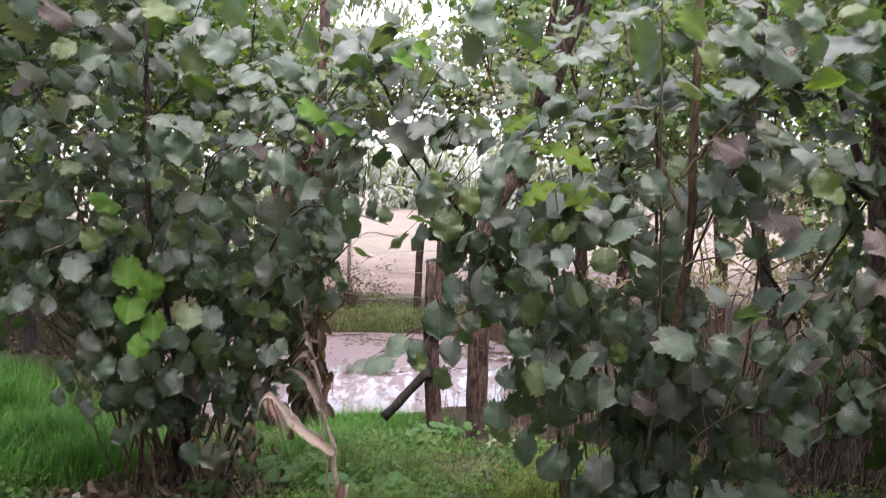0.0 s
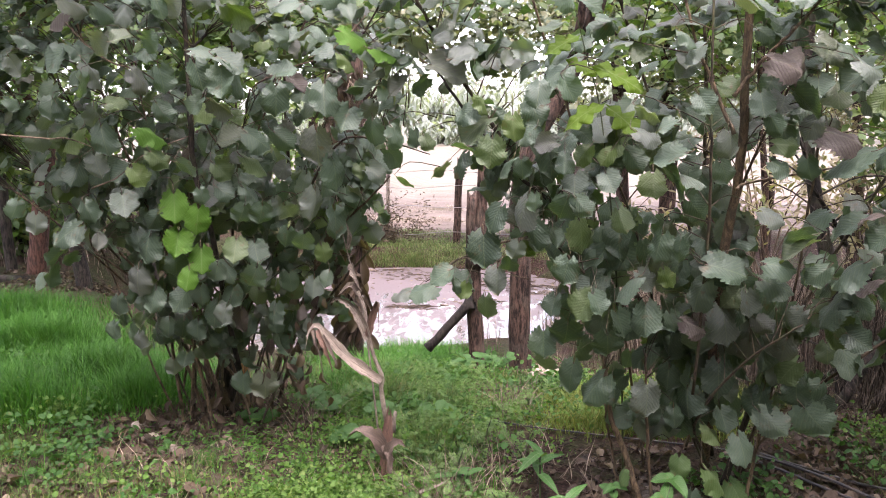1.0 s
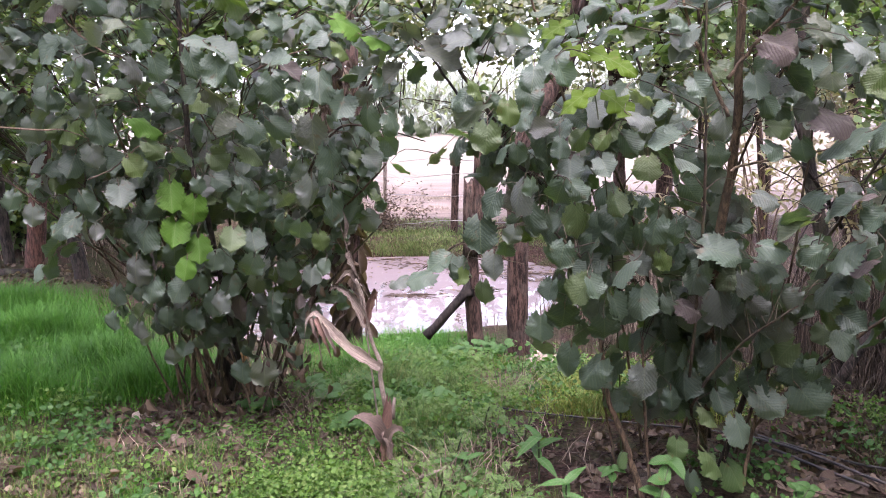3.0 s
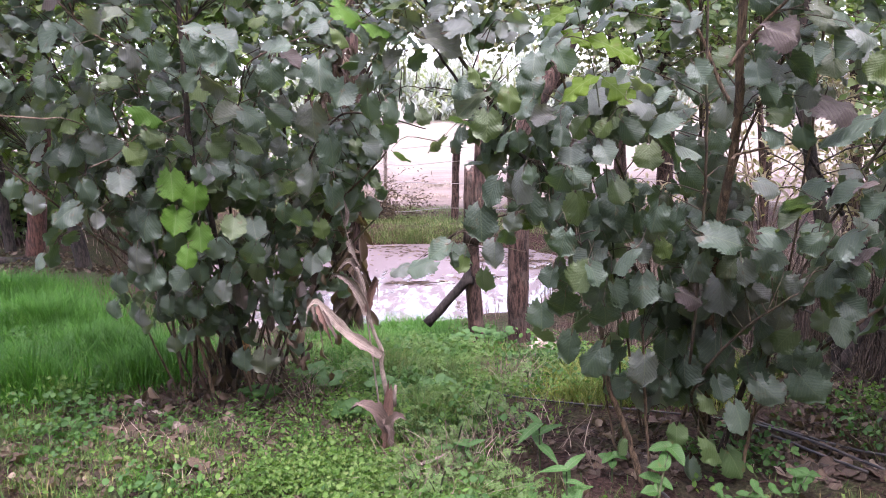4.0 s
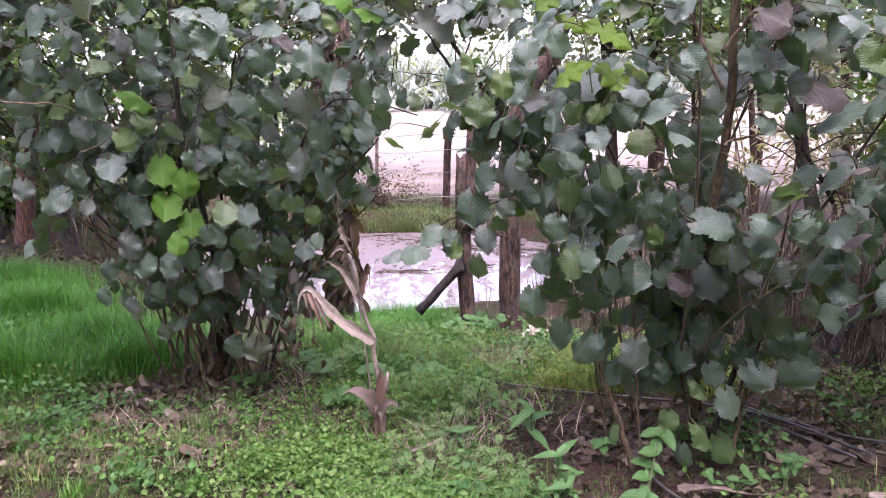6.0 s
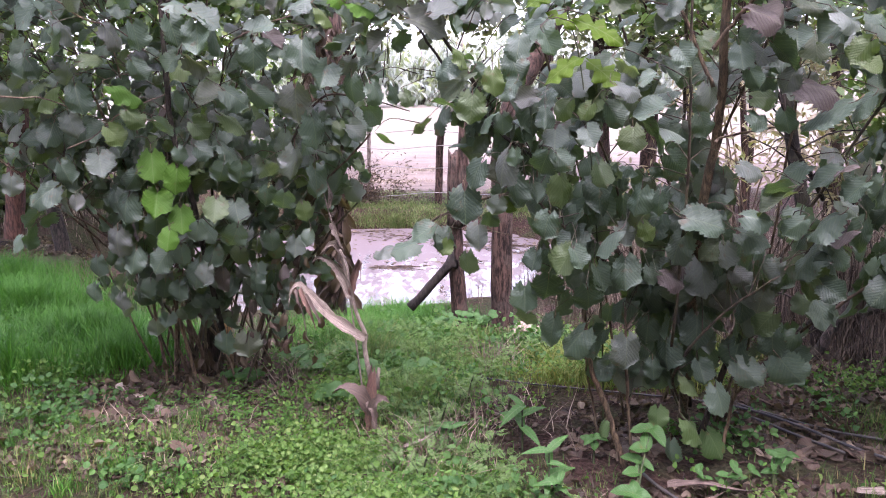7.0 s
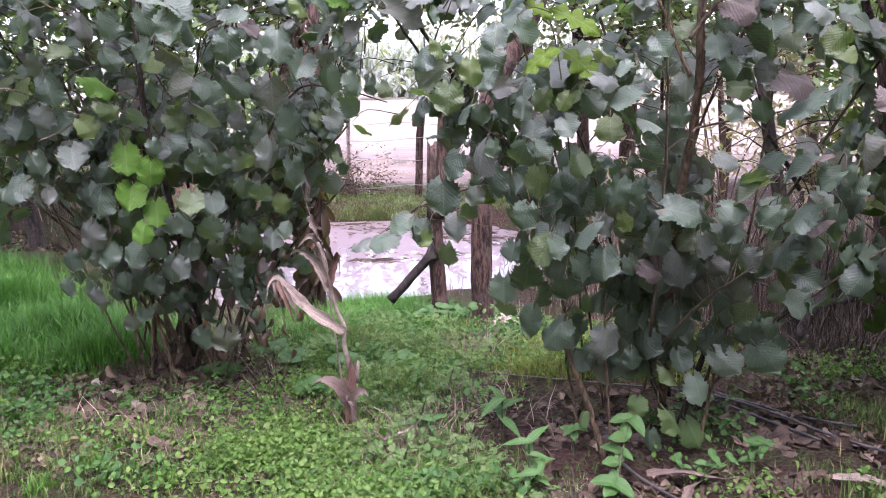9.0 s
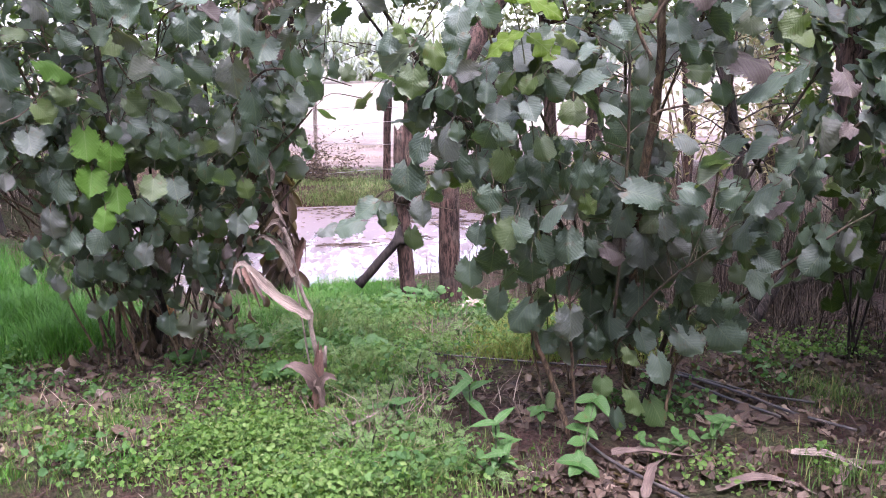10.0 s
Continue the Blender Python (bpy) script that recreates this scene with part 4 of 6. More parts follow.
spray(left_shrub, lime_meshes, "bright yellow-green leaf", [(-0.28, 2.93, 1.65, 0.098, -21, 43, -92), (-0.19, 2.99, 1.66, 0.047, -8, 41, -86), (-0.18, 2.91, 1.6, 0.087, -7, 26, -84), (-1.01, 2.97, 1.35, 0.109, -21, 41, -79), (-0.99, 3.05, 1.08, 0.112, -51, -1, -156), (-0.88, 2.98, 1.03, 0.095, -83, -9, -162), (-0.99, 3.05, 0.94, 0.108, -48, -10, -158), (-0.95, 3.03, 0.81, 0.078, -63, -12, -159), (-0.91, 3.07, 0.88, 0.099, -50, -1, -158)])
spray(right_shrub, pink_meshes, "withered pinkish-brown leaf", [(0.92, 2.4, 1.5, 0.084, -17, 45, -121), (1.09, 2.46, 1.32, 0.1, -6, 35, -116), (1.19, 2.51, 1.09, 0.056, -9, -11, 69), (1.24, 2.63, 0.89, 0.083, -14, -11, 71), (0.78, 2.66, 0.75, 0.073, -19, 35, -118)])
spray(right_shrub, leaf_meshes, "", [(-0.02, 2.74, 1.82, 0.067, -13, -46, 104), (0.24, 2.68, 1.79, 0.1, -56, -10, -61), (0.27, 2.65, 1.86, 0.107, -16, 40, -99), (0.39, 2.44, 1.79, 0.085, -37, -36, -64), (0.65, 2.46, 1.86, 0.067, 6, 44, -98), (0.81, 2.46, 1.79, 0.074, -45, 47, -136), (0.83, 2.45, 1.83, 0.098, -19, -25, -94), (0.93, 2.47, 1.8, 0.097, -28, 35, -121), (0.95, 2.39, 1.84, 0.061, -39, 44, -133), (0.97, 2.44, 1.77, 0.107, -34, 40, -128), (1.03, 2.38, 1.79, 0.078, -40, 44, -136), (1.07, 2.41, 1.86, 0.065, -32, -34, -87), (1.09, 2.41, 1.79, 0.063, -59, -21, -68)])
spray(right_shrub, leaf_meshes, "", [(1.11, 2.38, 1.83, 0.071, -48, 58, -152), (1.15, 2.44, 1.76, 0.064, -51, -29, -74), (1.24, 2.47, 1.78, 0.13, 31, 43, -97), (1.25, 2.46, 1.86, 0.066, 66, 64, -57), (1.31, 2.46, 1.82, 0.069, 69, 47, -16), (0.02, 2.78, 1.63, 0.055, 60, 38, -45), (0.04, 2.8, 1.52, 0.128, -25, 37, -100), (0.08, 2.79, 1.6, 0.077, 51, 28, -62), (0.09, 2.75, 1.57, 0.079, 29, 43, -68), (0.12, 2.69, 1.51, 0.045, -86, -1, 40), (0.2, 2.62, 1.71, 0.069, -35, 47, -112), (0.21, 2.62, 1.54, 0.041, -79, 14, 25), (0.26, 2.66, 1.57, 0.062, 4, -84, -68)])
spray(right_shrub, leaf_meshes, "", [(0.37, 2.5, 1.7, 0.088, -39, 40, -117), (0.43, 2.42, 1.66, 0.077, -33, 37, -113), (0.49, 2.37, 1.72, 0.057, 10, 45, -91), (0.55, 2.39, 1.74, 0.065, 7, 41, -95), (0.68, 2.41, 1.57, 0.057, -38, 36, -124), (0.69, 2.43, 1.53, 0.061, -47, -42, 110), (0.71, 2.47, 1.75, 0.147, -61, -9, -70), (0.81, 2.37, 1.66, 0.074, -16, -23, -98), (0.85, 2.38, 1.72, 0.069, -73, 30, -152), (0.88, 2.44, 1.57, 0.048, -56, 50, -153), (0.94, 2.38, 1.67, 0.088, 3, 36, -107), (1.02, 2.41, 1.55, 0.054, -32, 39, -130), (1.07, 2.44, 1.72, 0.104, -29, 41, -128)])
spray(right_shrub, leaf_meshes, "", [(1.08, 2.43, 1.53, 0.055, -32, 38, -131), (1.15, 2.37, 1.66, 0.089, 25, -19, -126), (1.25, 2.44, 1.68, 0.084, -42, -38, -82), (-0.14, 2.89, 1.32, 0.072, -67, 26, -129), (-0.08, 2.91, 1.31, 0.062, -76, 12, -127), (-0.03, 2.79, 1.3, 0.054, -69, 28, -137), (0.09, 2.69, 1.39, 0.077, -42, -39, 122), (0.09, 2.7, 1.29, 0.062, -2, -19, -86), (0.11, 2.74, 1.34, 0.117, -45, -35, 122), (0.15, 2.68, 1.42, 0.064, -57, 29, -123), (0.17, 2.63, 1.27, 0.086, -81, -2, -179), (0.19, 2.74, 1.38, 0.049, -73, 40, -180), (0.23, 2.65, 1.35, 0.071, -64, -2, 180)])
spray(right_shrub, leaf_meshes, "", [(0.27, 2.65, 1.32, 0.061, -48, -29, 118), (0.3, 2.46, 1.44, 0.071, -52, -6, 178), (0.3, 2.7, 1.39, 0.08, -67, 26, 178), (0.32, 2.56, 1.3, 0.065, -15, -58, 100), (0.33, 2.52, 1.48, 0.071, -38, -43, 113), (0.38, 2.44, 1.44, 0.066, -84, 28, -167), (0.43, 2.54, 1.33, 0.064, -37, 47, -125), (0.43, 2.57, 1.27, 0.06, -65, -41, 173), (0.49, 2.54, 1.26, 0.052, -75, -35, 171), (0.59, 2.43, 1.39, 0.06, -13, -26, -94), (0.6, 2.48, 1.32, 0.074, -20, 29, -110), (0.63, 2.44, 1.35, 0.054, -10, -31, 85), (0.64, 2.47, 1.27, 0.092, -4, -28, 81)])
spray(right_shrub, leaf_meshes, "", [(0.69, 2.54, 1.31, 0.081, -4, -32, 80), (0.73, 2.44, 1.4, 0.063, -67, 33, 166), (0.82, 2.5, 1.29, 0.071, -79, 11, -158), (0.88, 2.46, 1.4, 0.07, -53, 12, 163), (0.92, 2.46, 1.34, 0.057, -82, 33, 176), (0.97, 2.52, 1.29, 0.065, -2, 55, -110), (0.97, 2.47, 1.47, 0.053, -48, 43, -145), (1, 2.47, 1.4, 0.099, -45, -21, -89), (1.01, 2.48, 1.33, 0.069, -76, -28, 133), (1.02, 2.46, 1.44, 0.069, -41, 6, 159), (1.1, 2.44, 1.46, 0.1, -40, -34, 91), (1.11, 2.36, 1.48, 0.075, -33, 30, -130), (1.2, 2.5, 1.4, 0.073, -76, 35, -3)])
spray(right_shrub, leaf_meshes, "", [(1.21, 2.5, 1.26, 0.078, -50, -26, 95), (-0.11, 2.85, 1.18, 0.056, -21, -25, -74), (-0.01, 2.85, 1.22, 0.072, -32, 21, 84), (0.05, 2.82, 1.24, 0.08, -46, -18, 114), (0.17, 2.71, 1.07, 0.085, -65, -26, 144), (0.2, 2.67, 1.23, 0.07, -40, -10, 102), (0.25, 2.59, 1.1, 0.099, -70, -20, 144), (0.26, 2.68, 1.22, 0.061, -85, 4, -157), (0.29, 2.68, 1.02, 0.086, -79, -3, 146), (0.3, 2.57, 1.13, 0.052, -79, 6, -145), (0.36, 2.62, 1.02, 0.056, -82, -19, -48), (0.37, 2.56, 1.11, 0.076, -110, -26, 173), (0.38, 2.57, 1.25, 0.065, -40, 3, 176)])
spray(right_shrub, leaf_meshes, "", [(0.41, 2.61, 1.18, 0.074, -44, -1, 175), (0.43, 2.53, 1.12, 0.066, -71, 36, -163), (0.44, 2.65, 1.02, 0.101, -76, 5, -146), (0.5, 2.53, 1.19, 0.067, -49, 22, 175), (0.54, 2.58, 1.08, 0.069, -53, 14, 174), (0.57, 2.55, 1.25, 0.071, -65, 35, 173), (0.62, 2.55, 1.1, 0.052, -19, 32, -112), (0.63, 2.6, 1.18, 0.084, -43, -1, 170), (0.68, 2.52, 1.2, 0.107, -47, -18, -87), (0.72, 2.5, 1.21, 0.076, -6, 19, -105), (0.76, 2.6, 1.1, 0.077, -100, 37, 171), (0.83, 2.59, 1.21, 0.064, -77, 23, -172), (0.94, 2.5, 1.1, 0.066, -21, 33, -122)])
spray(right_shrub, leaf_meshes, "", [(0.96, 2.52, 1.23, 0.062, -34, 36, -132), (1.01, 2.52, 1.04, 0.07, -9, 39, 65), (1.03, 2.52, 1.22, 0.064, -84, 11, 175), (1.07, 2.58, 1.08, 0.093, -28, -30, 87), (1.12, 2.51, 1.25, 0.129, -20, -24, 77), (1.17, 2.6, 1.05, 0.1, -33, -16, 82), (1.22, 2.51, 1.03, 0.074, -51, -29, 104), (-0.15, 2.9, 0.79, 0.068, -13, -20, 105), (-0.07, 2.84, 0.82, 0.095, -9, -29, 103), (0, 2.75, 0.88, 0.077, -38, -37, 127), (0.04, 2.74, 0.85, 0.045, -73, 1, 135), (0.07, 2.81, 0.86, 0.093, -13, 29, -95), (0.08, 2.77, 0.83, 0.052, -75, 11, 1)])
spray(right_shrub, leaf_meshes, "", [(0.14, 2.75, 0.96, 0.108, -81, 1, 169), (0.14, 2.82, 0.76, 0.075, -77, 4, 147), (0.18, 2.71, 0.87, 0.084, -77, 2, 143), (0.22, 2.68, 0.93, 0.058, -114, -10, 178), (0.24, 2.63, 0.98, 0.056, -89, -17, 177), (0.35, 2.64, 0.81, 0.065, -70, -8, 145), (0.38, 2.56, 0.93, 0.078, -86, -16, 173), (0.44, 2.63, 0.81, 0.094, -59, -21, 134), (0.48, 2.58, 0.83, 0.067, -63, 14, -146), (0.55, 2.58, 0.89, 0.093, -32, -22, 101), (0.63, 2.65, 0.77, 0.097, -58, 2, 171), (0.63, 2.64, 0.89, 0.07, -46, 29, -136), (0.64, 2.55, 1, 0.082, -76, -10, 144)])
spray(right_shrub, leaf_meshes, "", [(0.69, 2.62, 0.9, 0.06, -66, 23, -159), (0.7, 2.56, 0.99, 0.063, -78, -3, 135), (0.77, 2.63, 0.85, 0.092, -66, -26, 139), (0.84, 2.56, 0.94, 0.111, -12, 38, -115), (0.92, 2.62, 0.82, 0.073, -71, 3, -154), (0.97, 2.51, 0.96, 0.078, -4, 40, -112), (0.99, 2.58, 0.89, 0.092, -21, 43, -126), (1.01, 2.52, 1, 0.11, -29, -9, 80), (1.07, 2.52, 0.93, 0.067, -62, -46, 149), (1.08, 2.69, 0.76, 0.071, -60, -26, 125), (1.17, 2.59, 0.93, 0.104, -30, -24, 86), (1.17, 2.68, 0.8, 0.124, -46, -11, 92), (1.2, 2.64, 0.81, 0.047, 42, -69, 24)])
spray(right_shrub, leaf_meshes, "", [(1.25, 2.59, 0.97, 0.066, -46, 32, -150), (1.26, 2.66, 0.82, 0.101, -46, 21, -145), (1.3, 2.63, 0.88, 0.094, -73, -4, 112), (0.33, 2.81, 0.64, 0.092, -74, 3, 160), (0.34, 2.9, 0.54, 0.079, -123, -11, 174), (0.4, 2.73, 0.69, 0.102, -112, -5, 174), (0.42, 2.84, 0.52, 0.098, -67, -2, 141), (0.53, 2.72, 0.66, 0.093, -108, 7, 175), (0.57, 2.73, 0.73, 0.083, -63, 8, -143), (0.73, 2.73, 0.74, 0.061, -69, 20, -170), (0.74, 2.84, 0.51, 0.087, -89, -3, 167), (0.8, 2.7, 0.67, 0.108, -109, 13, 170), (0.88, 2.7, 0.73, 0.118, -72, 0, -157)])
spray(right_shrub, leaf_meshes, "", [(0.9, 2.82, 0.52, 0.117, -72, -1, -179), (0.97, 2.77, 0.63, 0.076, -99, -5, 161), (1, 2.72, 0.73, 0.067, -63, 44, -173), (1.07, 2.75, 0.64, 0.084, -93, -12, 157), (1.11, 2.83, 0.55, 0.096, -81, -41, 145), (1.2, 2.71, 0.72, 0.104, -69, -15, 133), (1.26, 2.67, 0.7, 0.08, -45, 56, 179), (0.49, 2.79, 0.5, 0.109, -52, -23, 132), (0.58, 2.88, 0.45, 0.077, -99, -25, -33), (0.67, 2.79, 0.46, 0.107, -70, 0, -171), (0.76, 2.82, 0.39, 0.067, -69, -1, -178), (0.8, 2.83, 0.44, 0.104, -71, 5, 148), (0.9, 2.85, 0.33, 0.078, -34, 11, -128)])
spray(right_shrub, leaf_meshes, "", [(0.93, 2.85, 0.37, 0.081, -63, 12, -171), (0.99, 2.82, 0.28, 0.103, -58, 7, -158), (1.04, 2.89, 0.41, 0.118, -62, -4, 121), (1.08, 2.83, 0.37, 0.109, -55, 40, -168), (1.15, 2.84, 0.46, 0.097, -89, 0, 160), (1.22, 2.84, 0.37, 0.13, -88, 36, 174), (0.84, 2.89, 0.06, 0.077, -64, 8, 139)])
spray(right_shrub, leaf_meshes, "", [(0.24, 2.95, 1.21, 0.085, -60, 43, -116), (0.29, 2.96, 1.17, 0.09, -48, -28, -33), (0.26, 2.94, 1.12, 0.08, -73, -28, 174), (0.31, 2.97, 1.08, 0.085, -54, 32, 84), (0.25, 2.96, 1.04, 0.08, -77, 6, 155), (0.28, 2.95, 0.99, 0.085, -80, -15, -148), (0.32, 2.93, 1.02, 0.075, -59, 28, -96), (0.31, 2.97, 0.94, 0.085, -78, 27, -123), (0.24, 2.96, 0.94, 0.07, -64, -30, 162), (0.35, 2.95, 1.15, 0.08, -72, 34, -121)])
spray(right_shrub, lime_meshes, "bright yellow-green leaf", [(0.03, 2.74, 1.77, 0.068, -39, 50, -113), (0.09, 2.69, 1.79, 0.058, -46, 50, -120)])
spray(right_shrub, yellow_meshes, "yellowing green leaf", [(0.6, 2.89, 0.15, 0.059, -52, -5, 124), (0.92, 2.83, 0.17, 0.11, -42, 18, -118), (1.0, 2.88, 0.09, 0.1, -50, 13, -150), (0.79, 2.86, 0.2, 0.07, -62, 10, 150)])
withered(left_shrub, [(-0.5, 3.0, 1.5, 0.07), (-1.35, 3.0, 1.75, 0.09), (-0.62, 3.3, 0.62, 0.06), (-1.0, 3.2, 1.28, 0.06), (-0.82, 3.6, 0.24, 0.06)], 1)
g = random.Random(44)
b = Builder()
for cx, cy, cz, rx, rz, n in ((-0.66, 3.4, 0.42, 0.05, 0.1, 22), (-1.05, 3.62, 0.1, 0.2, 0.05, 40), (-0.52, 3.5, 0.75, 0.05, 0.2, 22)):
    for _ in range(n):
        p = Vector((cx + g.gauss(0, rx), cy + g.gauss(0, 0.07), max(0.03, cz + g.gauss(0, rz))))
        b.add(*CURLED[g.randrange(5)], Matrix.Translation(p) @ facing((g.gauss(0, 0.6), -1, g.gauss(0.3, 0.5)), (g.gauss(0, 0.5), g.gauss(0, 0.3), -1)) @ Matrix.Diagonal((0.8, 1.3, 1, 1)) @ Matrix.Scale(g.uniform(0.025, 0.05), 4))
part("withered_foliage", b.mesh("withered_foliage", leaf_brown), left_shrub, "dry brown leaves caught in the stems", kind="stuff")
withered(right_shrub, [(0.98, 2.45, 1.5, 0.1), (1.33, 2.42, 1.25, 0.08), (1.38, 2.5, 1.12, 0.05), (0.42, 2.75, 1.2, 0.05), (0.8, 2.75, 0.75, 0.07)], 2)
catkins(left_shrub, [(-0.14, 3.0, 1.5), (-0.17, 3.0, 1.47), (-0.12, 3.02, 1.48), (-0.6, 3.05, 1.35)])
catkins(right_shrub, [(0.23, 2.85, 1.45), (0.25, 2.85, 1.42), (0.21, 2.86, 1.46)])

# cut stubs at the foot of the first shrub
b = Builder()
b.tube(curve([(-1.14, 3.84, -0.04), (-1.13, 3.83, 0.12), (-1.12, 3.82, 0.27)], 8), [0.062, 0.055, 0.052, 0.05, 0.05, 0.05, 0.049, 0.047], 12, 0.05)
part("stub", b.mesh("stub", bark_dark), left_shrub, "dark sawn stub")
b = Builder()
b.tube(curve([(-1.0, 3.74, -0.03), (-1.005, 3.73, 0.12), (-1.01, 3.72, 0.25)], 8), taper(0.028, 0.024, 8), 10, 0.06)
part("stub", b.mesh("stub", bark_tan), left_shrub)
b = Builder()
b.tube([(-1.01, 3.715, 0.235), (-1.012, 3.70, 0.275), (-1.012, 3.70, 0.285)], [0.026, 0.023, 0.012], 10, 0.1)
part("cut_face", b.mesh("cut_face", wood_cut), left_shrub, "fresh orange cut wood")


# ---- trees, trunks and dead wood ----
def ribbon(b, pts, width, fold=0.25, n=14, twist=0.0, m=None, slot=0, side=(0, -1, 0.2)):
    """A dry strap-shaped leaf along the points, folded at its midrib, with a ragged edge."""
    path = curve(pts, n)
    verts, faces, uvs = [], [], []
    for i, p in enumerate(path):
        t = i / (n - 1)
        d = (path[min(i + 1, n - 1)] - path[max(i - 1, 0)]).normalized()
        nr = Vector(side)
        nr = (nr - d * nr.dot(d)).normalized()
        nr.rotate(Matrix.Rotation(twist * t, 3, d))
        sd = d.cross(nr)
        w = width * (0.55 + 0.45 * math.sin(math.pi * min(1, t * 1.2 + 0.15))) * (1 - t ** 5) + 0.0015
        for u in (-1, -0.5, 0, 0.5, 1):
            ww = w * u * (1 + R.uniform(-0.35, 0.15) * (abs(u) == 1))
            verts.append(p + sd * ww * 0.5 + nr * (fold * abs(ww) + R.uniform(-0.001, 0.001)))
            uvs.append((0.5 + u * 0.3, t))
    for i in range(n - 1):
        for k in range(4):
            faces.append((i * 5 + k, i * 5 + k + 1, i * 5 + 6 + k, i * 5 + 5 + k))
    b.add(verts, faces, uvs, slot=slot)


def rough_trunk(pts, r0, r1, mat, n=30, sides=30, lump=0.12, broken=False):
    b = Builder()
    path = curve(pts, n)
    ph = R.uniform(0, 9)
    b.tube(path, [r * (1 + 0.16 * math.exp(-i * 0.9)) for i, r in enumerate(taper(r0, r1, n))], sides, 0.0, True)
    for i in range(n):
        for k in range(sides):
            v = b.v[i * sides + k]
            d = v - path[i]
            b.v[i * sides + k] = path[i] + d * (1 + lump * noise.noise((v.x * 14 + ph, v.y * 14, v.z * 4)) + 0.5 * lump * noise.noise((v.x * 45, v.y * 45, v.z * 9 + ph)) + 0.09 * abs(noise.noise((d.normalized().x * 4 + ph, d.normalized().y * 4, v.z * 5))))
            if broken and i == n - 1:
                b.v[i * sides + k] += Vector((0, 0, R.uniform(-0.05, 0.07)))
    return b.mesh("trunk", mat)


def crown_leaves(b, blobs, count, shapes, size, g, drop=0.5, clump=0.25, keep_out=()):
    centres = [sample(blobs, g) for _ in range(max(8, count // 45))]
    for _ in range(count):
        c = g.choice(centres)
        p = c + Vector((g.gauss(0, clump), g.gauss(0, clump), g.gauss(0, clump * 0.7)))
        if keep_out and inside(p, keep_out):
            continue
        nrm = Vector((g.gauss(0, 0.6), g.gauss(-0.3, 0.6), 0.8))
        tip = Vector((g.gauss(0, 0.7), g.gauss(0, 0.7), -drop))
        b.add(*shapes[g.randrange(len(shapes))], Matrix.Translation(p) @ facing(nrm, tip) @ Matrix.Scale(g.uniform(*size), 4))
    return centres


def tree(name, label, trunk_pts, r0, r1, bark, blobs, count, shapes, leaf, size, seed, drop=0.5, clump=0.25, keep_out=(), limbs=9):
    g = random.Random(seed)
    base = Vector(trunk_pts[0])
    top = thing(name, base, label, "tree")
    part("trunk", rough_trunk(trunk_pts, r0, r1, bark), top)
    b = Builder()
    centres = crown_leaves(b, blobs, count, shapes, size, g, drop, clump, keep_out)
    part("crown", b.mesh("crown", leaf), top, kind="stuff")
    path = curve(trunk_pts, 12)
    for c in g.sample(centres, min(limbs, len(centres))):
        s = path[g.randrange(6, 12)]
        lb = Builder()
        lb.tube(curve([s, s.lerp(c, 0.5) + Vector((g.gauss(0, 0.08), g.gauss(0, 0.08), 0.12)), c], 8), taper(r1 * 0.6, 0.006, 8), 6, 0.05)
        part("limb", lb.mesh("limb", bark), top)
    return top


tree("tree", "slender tree with furrowed brown bark at the pond bank", [(0.29, 4.98, -0.3), (0.29, 4.97, 0.5), (0.33, 5.0, 1.15), (0.7, 5.2, 1.9), (1.0, 5.3, 3.2), (1.1, 5.3, 4.6)], 0.066, 0.045, bark_rough,
     [((0.9, 5.3, 2.9), (1.1, 0.9, 0.75)), ((1.2, 5.4, 3.8), (1.6, 1.2, 0.8))], 1700, SMALL, leaf_tree, (0.05, 0.085), 31)
# last two crown blobs are out of view, added to shade the first hazel
tree("tree", "tree with a smooth reddish trunk among dark foliage", [(-4.34, 7.36, -0.08), (-4.22, 7.33, 0.55), (-4.08, 7.3, 1.17), (-3.98, 7.3, 2.5), (-3.9, 7.3, 4.5)], 0.085, 0.065, bark_red,
     [((-3.3, 6.2, 2.2), (1.5, 0.9, 0.9)), ((-2.5, 6.6, 3.2), (1.7, 1.0, 1.0)), ((-4.3, 6.0, 3.0), (1.5, 1.0, 1.2)), ((-3.0, 4.9, 2.9), (1.5, 1.0, 0.6)), ((-2.0, 3.3, 2.7), (0.9, 0.6, 0.3)), ((-2.1, 2.6, 3.3), (1.2, 1.1, 0.4))], 9500, SMALL, leaf_tree, (0.05, 0.09), 32)
tree("tree", "thin dark tree in the thicket behind the shrubs", [(-4.64, 7.45, -0.1), (-4.66, 7.45, 0.6), (-4.62, 7.45, 1.6), (-4.6, 7.5, 4.0)], 0.05, 0.04, bark_dark,
     [((-4.6, 7.5, 2.0), (1.6, 0.8, 1.2))], 2600, SMALL, leaf_tree, (0.05, 0.09), 33)
# crown blobs at y 3.4 and 2.6 are unseen, added to shade the ground
tree("tree", "dark thin tree in the brush beside the hazel", [(1.93, 4.25, -0.12), (1.84, 4.2, 0.4), (1.69, 4.2, 1.0), (1.62, 4.2, 1.6), (1.7, 4.3, 3.2)], 0.045, 0.018, bark_dark,
     [((2.4, 4.5, 2.5), (1.2, 0.8, 0.6)), ((2.5, 3.4, 2.8), (0.9, 0.8, 0.4)), ((2.3, 2.6, 2.9), (0.8, 0.7, 0.35))], 6000, SMALL, leaf_tree, (0.04, 0.075), 34, limbs=0)
